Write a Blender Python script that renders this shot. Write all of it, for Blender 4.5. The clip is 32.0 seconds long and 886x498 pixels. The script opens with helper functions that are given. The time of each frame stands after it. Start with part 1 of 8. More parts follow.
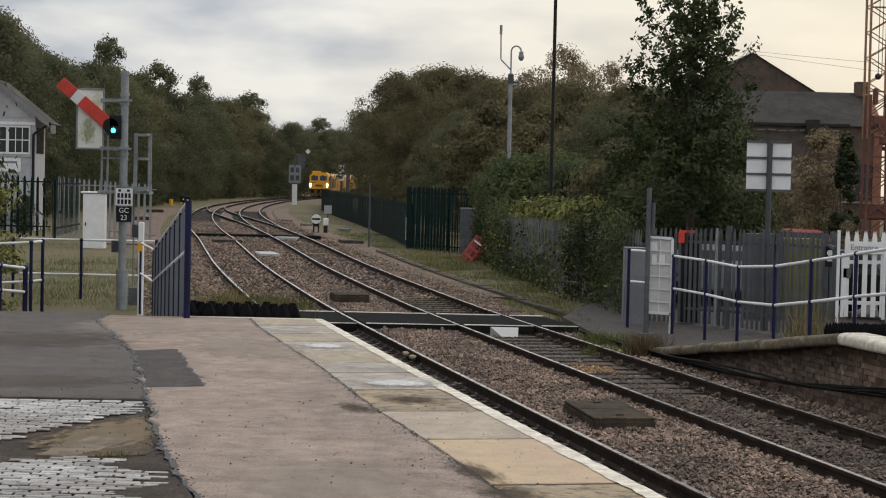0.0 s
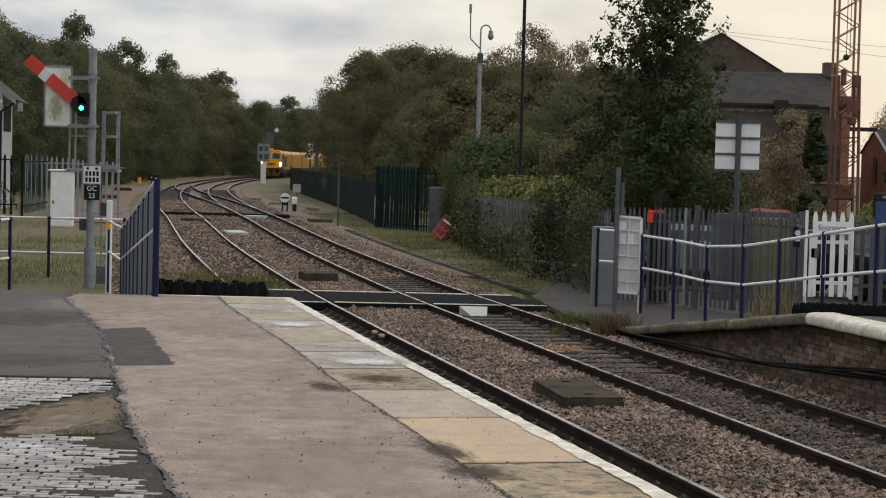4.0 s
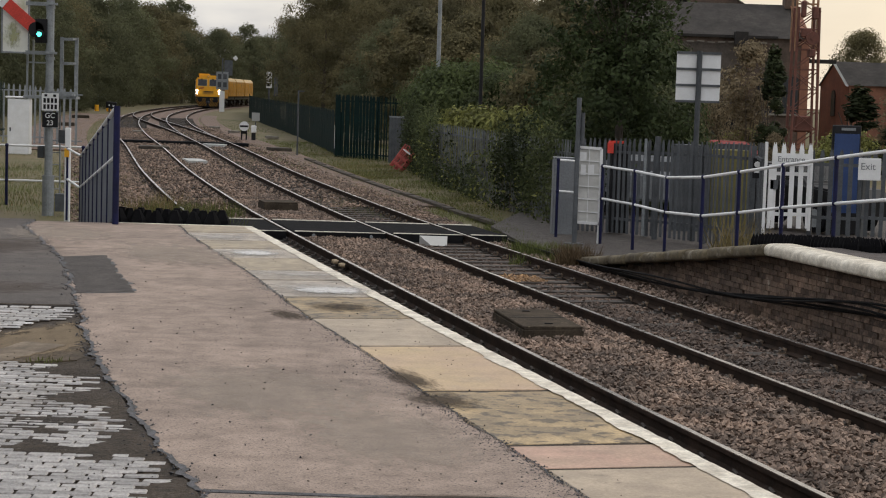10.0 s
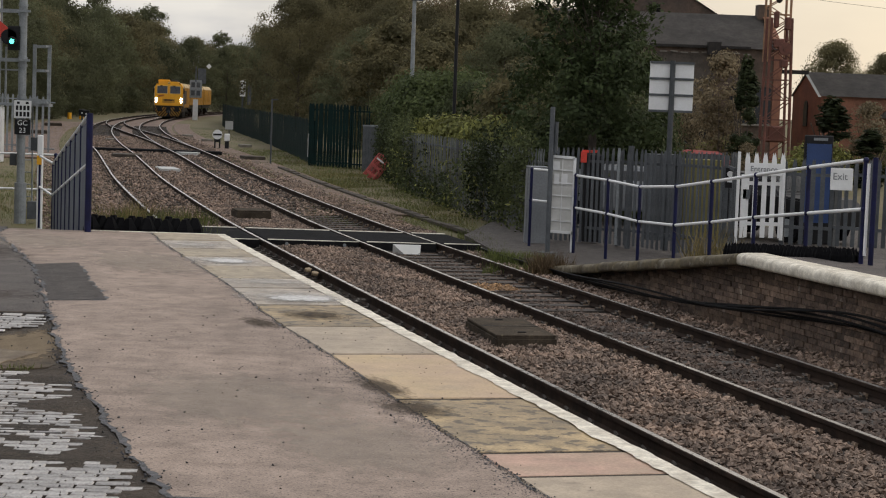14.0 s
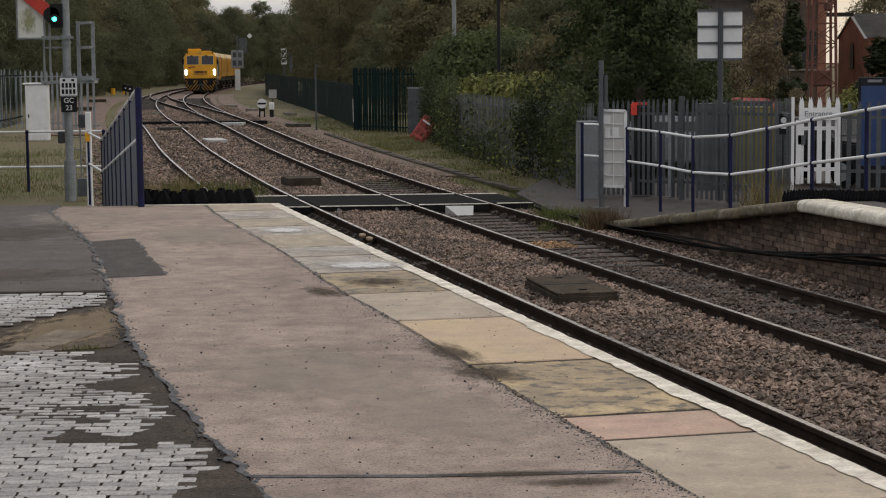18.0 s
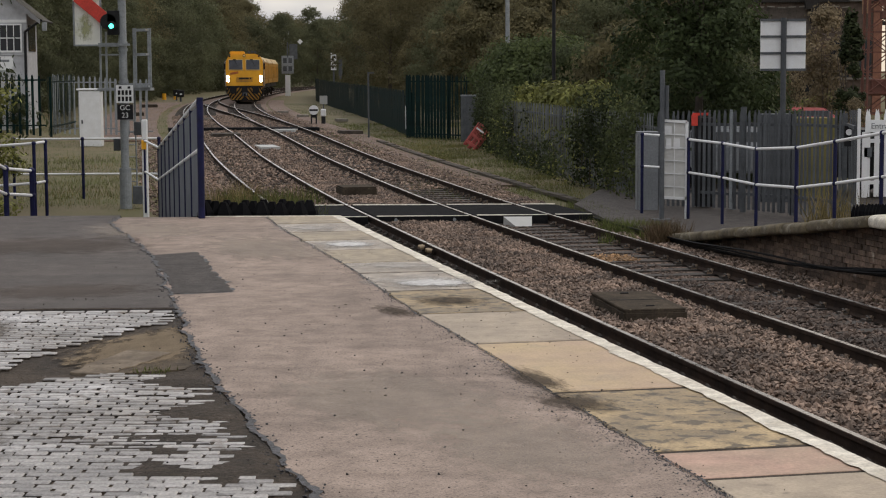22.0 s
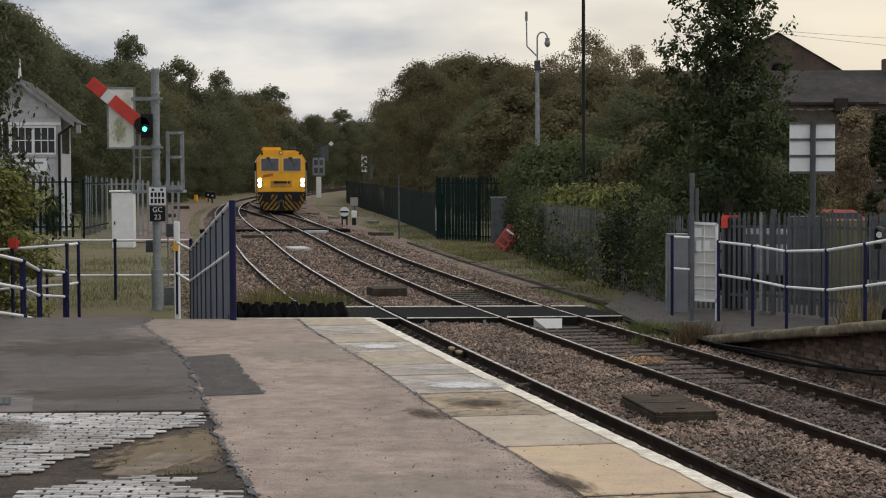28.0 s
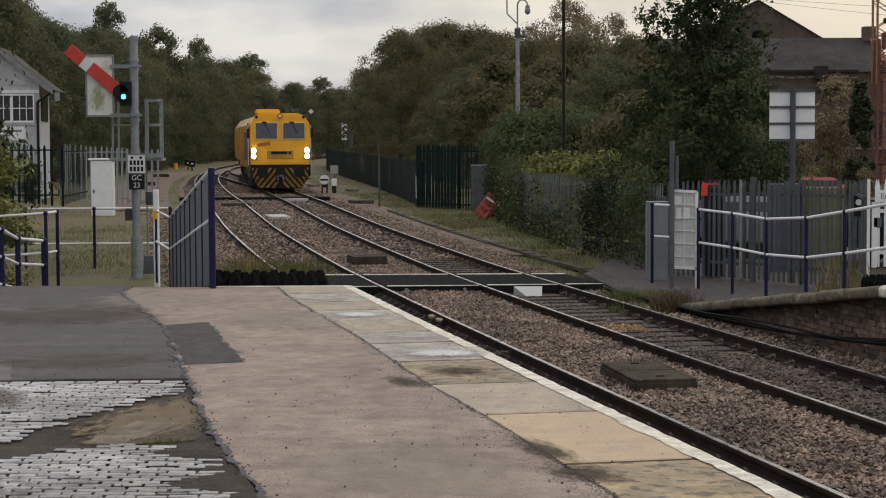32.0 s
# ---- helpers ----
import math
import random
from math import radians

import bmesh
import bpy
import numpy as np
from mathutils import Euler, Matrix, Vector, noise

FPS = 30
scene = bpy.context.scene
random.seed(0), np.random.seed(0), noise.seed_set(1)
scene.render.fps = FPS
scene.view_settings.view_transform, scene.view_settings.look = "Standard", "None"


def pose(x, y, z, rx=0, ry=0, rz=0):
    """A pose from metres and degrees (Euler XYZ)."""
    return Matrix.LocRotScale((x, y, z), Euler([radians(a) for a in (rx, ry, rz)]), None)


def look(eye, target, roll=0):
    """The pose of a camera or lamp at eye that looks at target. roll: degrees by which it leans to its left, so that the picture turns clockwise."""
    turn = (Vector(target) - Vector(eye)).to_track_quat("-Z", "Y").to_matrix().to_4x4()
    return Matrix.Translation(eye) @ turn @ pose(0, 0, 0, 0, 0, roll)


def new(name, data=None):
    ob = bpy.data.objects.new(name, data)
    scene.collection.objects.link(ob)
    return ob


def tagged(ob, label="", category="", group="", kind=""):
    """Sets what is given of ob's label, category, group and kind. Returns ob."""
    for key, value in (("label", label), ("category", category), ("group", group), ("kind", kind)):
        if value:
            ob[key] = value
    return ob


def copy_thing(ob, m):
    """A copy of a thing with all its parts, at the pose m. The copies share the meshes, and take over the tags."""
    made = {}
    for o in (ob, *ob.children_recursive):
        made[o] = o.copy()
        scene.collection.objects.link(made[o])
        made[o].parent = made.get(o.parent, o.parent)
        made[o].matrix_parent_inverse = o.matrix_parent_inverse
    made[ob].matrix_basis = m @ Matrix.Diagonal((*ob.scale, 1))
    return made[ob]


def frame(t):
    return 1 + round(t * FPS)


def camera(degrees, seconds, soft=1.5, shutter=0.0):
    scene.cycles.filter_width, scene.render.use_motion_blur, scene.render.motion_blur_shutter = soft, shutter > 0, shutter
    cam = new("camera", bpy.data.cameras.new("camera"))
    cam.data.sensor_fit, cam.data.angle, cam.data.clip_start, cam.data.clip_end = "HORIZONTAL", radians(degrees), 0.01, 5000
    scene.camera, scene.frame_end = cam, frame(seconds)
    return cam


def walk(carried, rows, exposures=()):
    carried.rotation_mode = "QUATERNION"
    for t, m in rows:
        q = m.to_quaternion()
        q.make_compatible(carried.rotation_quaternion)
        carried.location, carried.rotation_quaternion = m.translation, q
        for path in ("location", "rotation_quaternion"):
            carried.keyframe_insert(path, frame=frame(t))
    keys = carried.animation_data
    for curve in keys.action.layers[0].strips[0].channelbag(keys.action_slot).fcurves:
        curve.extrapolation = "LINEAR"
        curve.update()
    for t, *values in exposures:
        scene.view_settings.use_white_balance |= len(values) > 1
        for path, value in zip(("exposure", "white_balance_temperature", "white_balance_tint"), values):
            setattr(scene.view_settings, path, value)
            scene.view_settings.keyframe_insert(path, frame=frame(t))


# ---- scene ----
cam = camera(27.41, 32.0, soft=1.1)
ROWS = [  # seconds, eye, yaw, pitch, roll
    (0.0, 0.000, -0.000, 1.704, 0.000, -2.000, -1.261),
    (0.5, -0.006, 0.001, 1.705, -0.378, -2.109, -1.426),
    (1.0, -0.007, 0.016, 1.703, -0.687, -2.066, -1.480),
    (1.5, -0.009, 0.004, 1.705, -0.989, -1.979, -1.540),
    (2.0, -0.012, 0.012, 1.702, -1.193, -1.987, -1.537),
    (2.5, -0.012, 0.011, 1.704, -1.166, -2.116, -1.589),
    (3.0, -0.009, 0.001, 1.701, -1.020, -2.172, -1.473),
    (3.5, -0.007, 0.010, 1.700, -0.926, -2.386, -1.458),
    (5.5, -0.015, 0.006, 1.698, -1.311, -3.289, -1.401),
    (6.0, -0.019, 0.002, 1.697, -1.319, -3.464, -1.429),
    (6.5, -0.017, -0.005, 1.698, -1.115, -3.510, -1.464),
    (7.0, -0.018, 0.003, 1.692, -1.161, -3.663, -1.547),
    (7.5, -0.026, 0.027, 1.690, -1.378, -3.964, -1.616),
    (8.0, -0.033, 0.014, 1.691, -1.578, -4.288, -1.688),
    (8.5, -0.031, 0.005, 1.695, -1.758, -4.530, -1.732),
    (9.0, -0.029, -0.005, 1.693, -1.904, -4.585, -1.755),
    (9.5, -0.029, 0.000, 1.693, -2.101, -4.681, -1.771),
    (10.0, -0.035, -0.004, 1.695, -2.256, -4.807, -1.823),
    (10.5, -0.032, -0.010, 1.693, -2.319, -4.795, -1.852),
    (11.0, -0.029, -0.012, 1.697, -2.363, -4.727, -1.863),
    (11.5, -0.032, -0.016, 1.697, -2.385, -4.668, -1.767),
    (12.0, -0.034, -0.008, 1.696, -2.447, -4.638, -1.795),
    (12.5, -0.030, -0.005, 1.693, -2.632, -4.572, -1.854),
    (13.0, -0.031, 0.003, 1.689, -2.848, -4.539, -1.904),
    (13.5, -0.035, -0.004, 1.691, -3.002, -4.496, -1.973),
    (14.0, -0.034, -0.003, 1.687, -3.083, -4.491, -2.032),
    (14.5, -0.037, -0.006, 1.692, -3.197, -4.537, -2.058),
    (16.5, -0.043, 0.001, 1.693, -3.386, -4.552, -2.089),
    (17.0, -0.065, -0.023, 1.699, -2.826, -4.211, -1.910),
    (17.5, -0.098, 0.062, 1.689, -2.706, -4.819, -1.283),
    (18.0, -0.131, 0.231, 1.676, -1.792, -5.760, 0.539),
    (18.5, -0.167, 0.330, 1.698, 2.751, -6.290, 0.775),
    (19.0, -0.224, 0.495, 1.718, 4.623, -6.918, 0.166),
    (19.5, -0.279, 0.529, 1.746, 3.992, -5.816, 0.433),
    (20.0, -0.293, 0.577, 1.756, 4.132, -3.669, 0.361),
    (20.5, -0.312, 0.576, 1.740, 3.017, -3.883, 0.700),
    (21.0, -0.323, 0.587, 1.737, 1.567, -5.284, 0.385),
    (21.5, -0.320, 0.573, 1.738, 0.404, -5.518, 0.424),
    (22.0, -0.326, 0.592, 1.738, -0.277, -5.564, 0.284),
    (22.5, -0.325, 0.589, 1.739, -0.912, -5.593, 0.058),
    (23.0, -0.324, 0.580, 1.741, -1.304, -5.487, -0.055),
    (23.5, -0.326, 0.593, 1.740, -1.621, -5.504, -0.131),
    (24.0, -0.328, 0.595, 1.738, -1.976, -5.626, -0.231),
    (24.5, -0.334, 0.609, 1.738, -2.136, -5.638, -0.298),
    (25.0, -0.329, 0.576, 1.742, -1.842, -5.424, -0.286),
    (25.5, -0.337, 0.573, 1.745, 0.440, -3.964, 0.012),
    (27.5, -0.329, 0.543, 1.759, 0.917, -2.509, 0.443),
    (28.0, -0.330, 0.519, 1.756, 0.672, -2.370, 0.266),
    (28.5, -0.331, 0.517, 1.760, 0.569, -2.276, 0.201),
    (29.0, -0.333, 0.513, 1.756, 0.377, -2.222, 0.153),
    (29.5, -0.334, 0.502, 1.761, 0.257, -2.219, 0.135),
    (30.0, -0.335, 0.510, 1.758, 0.068, -2.262, 0.103),
    (30.5, -0.333, 0.532, 1.753, 0.075, -2.406, 0.095),
    (31.0, -0.329, 0.531, 1.755, 0.079, -2.876, 0.107),
    (31.5, -0.333, 0.541, 1.754, 0.021, -3.265, 0.148),
    (32.0, -0.325, 0.552, 1.752, 0.050, -3.381, 0.289),
]
walk(cam, [(t, pose(x, y, z, 90 + pitch, roll, yaw)) for t, x, y, z, yaw, pitch, roll in ROWS],
     [(0, 0.53, 6500, 10), (3, 0.52, 6500, 10), (8, 0.50, 6560, 11), (11, 0.48, 6570, 11), (13, 0.43, 6580, 11), (17, 0.40, 6600, 11.5), (18, 0.33, 6620, 12), (19, 0.35, 6620, 12), (20.5, 0.47, 6600, 11.5), (22, 0.46, 6620, 12), (25, 0.47, 6600, 11.5), (28, 0.46, 6550, 10.5), (30, 0.46, 6550, 10.5), (32, 0.41, 6550, 10.5)])

# ---- world and light ----
world = bpy.data.worlds.new("evening_sky")
scene.world = world
world.use_nodes = True
wn, wl = world.node_tree.nodes, world.node_tree.links
wn.clear()
w_out, w_bg = wn.new("ShaderNodeOutputWorld"), wn.new("ShaderNodeBackground")
w_sky = wn.new("ShaderNodeTexSky")
w_sky.sky_type, w_sky.sun_disc = "NISHITA", False
w_sky.sun_elevation, w_sky.sun_rotation = radians(9), radians(50)
w_sky.air_density, w_sky.dust_density = 1.0, 2.0
w_gain = wn.new("ShaderNodeMix")
w_gain.data_type, w_gain.blend_type = "RGBA", "MULTIPLY"
w_gain.inputs["Factor"].default_value = 1.0
w_gain.inputs["B"].default_value = (0.1, 0.1, 0.1, 1)
wl.new(w_sky.outputs[0], w_gain.inputs["A"])
w_co = wn.new("ShaderNodeTexCoord")
w_map = wn.new("ShaderNodeMapping")
w_map.inputs["Scale"].default_value = (4.5, 4.5, 15.0)
w_noise = wn.new("ShaderNodeTexNoise")
w_noise.inputs["Scale"].default_value, w_noise.inputs["Detail"].default_value = 1.0, 5.0
wl.new(w_co.outputs["Generated"], w_map.inputs[0])
wl.new(w_map.outputs[0], w_noise.inputs["Vector"])
w_ramp = wn.new("ShaderNodeValToRGB")
w_ramp.color_ramp.elements[0].position, w_ramp.color_ramp.elements[1].position = 0.43, 0.57
w_ramp.color_ramp.elements[0].color = (0.41, 0.44, 0.505, 1)
w_ramp.color_ramp.elements[1].color = (0.76, 0.745, 0.715, 1)
wl.new(w_noise.outputs[0], w_ramp.inputs[0])
# warm light low in the sky towards the setting sun
w_dot = wn.new("ShaderNodeVectorMath")
w_dot.operation = "DOT_PRODUCT"
w_dot.inputs[1].default_value = (0.50, 0.86, 0.05)
wl.new(w_co.outputs["Generated"], w_dot.inputs[0])
w_pow = wn.new("ShaderNodeMapRange")
w_pow.inputs[1].default_value, w_pow.inputs[2].default_value = 0.82, 1.0
wl.new(w_dot.outputs["Value"], w_pow.inputs[0])
w_warm = wn.new("ShaderNodeMix")
w_warm.data_type = "RGBA"
w_warm.inputs["B"].default_value = (0.80, 0.71, 0.56, 1)
wl.new(w_pow.outputs[0], w_warm.inputs["Factor"])
wl.new(w_ramp.outputs[0], w_warm.inputs["A"])
w_mix = wn.new("ShaderNodeMix")
w_mix.data_type = "RGBA"
w_mix.inputs["Factor"].default_value = 0.85
wl.new(w_gain.outputs["Result"], w_mix.inputs["A"])
wl.new(w_warm.outputs["Result"], w_mix.inputs["B"])
wl.new(w_mix.outputs["Result"], w_bg.inputs[0])
# an overcast sky is brightest overhead
w_sep = wn.new("ShaderNodeSeparateXYZ")
wl.new(w_co.outputs["Generated"], w_sep.inputs[0])
w_zen = wn.new("ShaderNodeMapRange")
w_zen.inputs[1].default_value, w_zen.inputs[2].default_value = 0.12, 1.0
w_zen.inputs[3].default_value, w_zen.inputs[4].default_value = 0.86, 1.50
wl.new(w_sep.outputs["Z"], w_zen.inputs[0])
wl.new(w_zen.outputs[0], w_bg.inputs[1])
wl.new(w_bg.outputs[0], w_out.inputs[0])

sun_data = bpy.data.lights.new("sun", "SUN")
sun_data.energy, sun_data.angle, sun_data.color = 0.5, radians(25), (1.0, 0.93, 0.82)
sun = new("sun", sun_data)
sun.matrix_world = look((30, 25, 40), (0, 25, 0))


# ---- materials ----
def mat(name, col, col2=None, rough=0.8, metal=0.0, scale=3.0, fine=60.0, bump=0.25, depth=0.01, rand=0.0, island=0.0, grain=0.25, soft=0.12, coat=0.0, leafy=0.0, stretch=None, spec=0.4, spots=None, mid=None):
    m = bpy.data.materials.new(name)
    m.use_nodes = True
    n, l = m.node_tree.nodes, m.node_tree.links
    b = n["Principled BSDF"]
    col2 = col2 or tuple(c * 0.7 for c in col)
    co = n.new("ShaderNodeTexCoord")
    vec = co.outputs["Object"]
    if stretch:
        mp = n.new("ShaderNodeMapping")
        mp.inputs["Scale"].default_value = stretch
        l.new(vec, mp.inputs[0])
        vec = mp.outputs[0]
    big = n.new("ShaderNodeTexNoise")
    big.inputs["Scale"].default_value, big.inputs["Detail"].default_value, big.inputs["Roughness"].default_value = scale, 6.0, 0.58
    l.new(vec, big.inputs["Vector"])
    ramp = n.new("ShaderNodeValToRGB")
    ramp.color_ramp.elements[0].position, ramp.color_ramp.elements[1].position = 0.5 - soft, 0.5 + soft
    ramp.color_ramp.elements[0].color, ramp.color_ramp.elements[1].color = (*col2, 1), (*col, 1)
    l.new(big.outputs[0], ramp.inputs[0])
    tint = ramp.outputs[0]
    if spots:
        # specks of another colour: (scale, threshold, strength, colour)
        sn = n.new("ShaderNodeTexNoise")
        sn.inputs["Scale"].default_value, sn.inputs["Detail"].default_value, sn.inputs["Roughness"].default_value = spots[0], 4.0, 0.6
        l.new(vec, sn.inputs["Vector"])
        sr = n.new("ShaderNodeMapRange")
        sr.inputs[1].default_value, sr.inputs[2].default_value, sr.inputs[4].default_value = spots[1], spots[1] + 0.08, spots[2]
        l.new(sn.outputs[0], sr.inputs[0])
        sm = n.new("ShaderNodeMix")
        sm.data_type = "RGBA"
        sm.inputs["B"].default_value = (*spots[3], 1)
        l.new(sr.outputs[0], sm.inputs["Factor"])
        l.new(tint, sm.inputs["A"])
        tint = sm.outputs["Result"]
    small = n.new("ShaderNodeTexNoise")
    small.inputs["Scale"].default_value, small.inputs["Detail"].default_value, small.inputs["Roughness"].default_value = fine, 6.0, 0.68
    l.new(vec, small.inputs["Vector"])
    rng = n.new("ShaderNodeMapRange")
    rng.inputs[1].default_value, rng.inputs[2].default_value = 0.25, 0.75
    rng.inputs[3].default_value, rng.inputs[4].default_value = 1 - grain, 1 + grain
    l.new(small.outputs[0], rng.inputs[0])
    hsv = n.new("ShaderNodeHueSaturation")
    l.new(tint, hsv.inputs["Color"])
    val = rng.outputs[0]
    if mid:
        # mottling between the grain and the broad tone: (scale, amount)
        mn = n.new("ShaderNodeTexNoise")
        mn.inputs["Scale"].default_value, mn.inputs["Detail"].default_value, mn.inputs["Roughness"].default_value = mid[0], 5.0, 0.66
        l.new(vec, mn.inputs["Vector"])
        mr = n.new("ShaderNodeMapRange")
        mr.inputs[1].default_value, mr.inputs[2].default_value = 0.32, 0.68
        mr.inputs[3].default_value, mr.inputs[4].default_value = 1 - mid[1], 1 + mid[1]
        l.new(mn.outputs[0], mr.inputs[0])
        mm = n.new("ShaderNodeMath")
        mm.operation = "MULTIPLY"
        l.new(val, mm.inputs[0])
        l.new(mr.outputs[0], mm.inputs[1])
        val = mm.outputs[0]
    for amount, node, socket in ((rand, "ShaderNodeObjectInfo", "Random"), (island, "ShaderNodeNewGeometry", "Random Per Island")):
        if amount:
            src = n.new(node)
            r = n.new("ShaderNodeMapRange")
            r.inputs[3].default_value, r.inputs[4].default_value = 1 - amount, 1 + amount
            l.new(src.outputs[socket], r.inputs[0])
            mul = n.new("ShaderNodeMath")
            mul.operation = "MULTIPLY"
            l.new(val, mul.inputs[0])
            l.new(r.outputs[0], mul.inputs[1])
            val = mul.outputs[0]
    l.new(val, hsv.inputs["Value"])
    l.new(hsv.outputs[0], b.inputs["Base Color"])
    rr = n.new("ShaderNodeMapRange")
    rr.inputs[3].default_value, rr.inputs[4].default_value = max(rough - 0.1, 0.03), min(rough + 0.1, 1)
    l.new(big.outputs[0], rr.inputs[0])
    l.new(rr.outputs[0], b.inputs["Roughness"])
    b.inputs["Metallic"].default_value = metal
    b.inputs["Coat Weight"].default_value = coat
    b.inputs["Specular IOR Level"].default_value = spec
    if bump:
        bp = n.new("ShaderNodeBump")
        bp.inputs["Strength"].default_value, bp.inputs["Distance"].default_value = bump, depth
        l.new(small.outputs[0], bp.inputs["Height"])
        l.new(bp.outputs[0], b.inputs["Normal"])
    if leafy:
        tr = n.new("ShaderNodeBsdfTranslucent")
        l.new(hsv.outputs[0], tr.inputs[0])
        mx = n.new("ShaderNodeMixShader")
        mx.inputs[0].default_value = leafy
        l.new(b.outputs[0], mx.inputs[1])
        l.new(tr.outputs[0], mx.inputs[2])
        l.new(mx.outputs[0], n["Material Output"].inputs[0])
        b.inputs["Specular IOR Level"].default_value = 0.12
    return m


def glow(name, col, power):
    m = bpy.data.materials.new(name)
    m.use_nodes = True
    b = m.node_tree.nodes["Principled BSDF"]
    b.inputs["Base Color"].default_value = (*col, 1)
    b.inputs["Emission Color"].default_value = (*col, 1)
    b.inputs["Emission Strength"].default_value = power
    return m


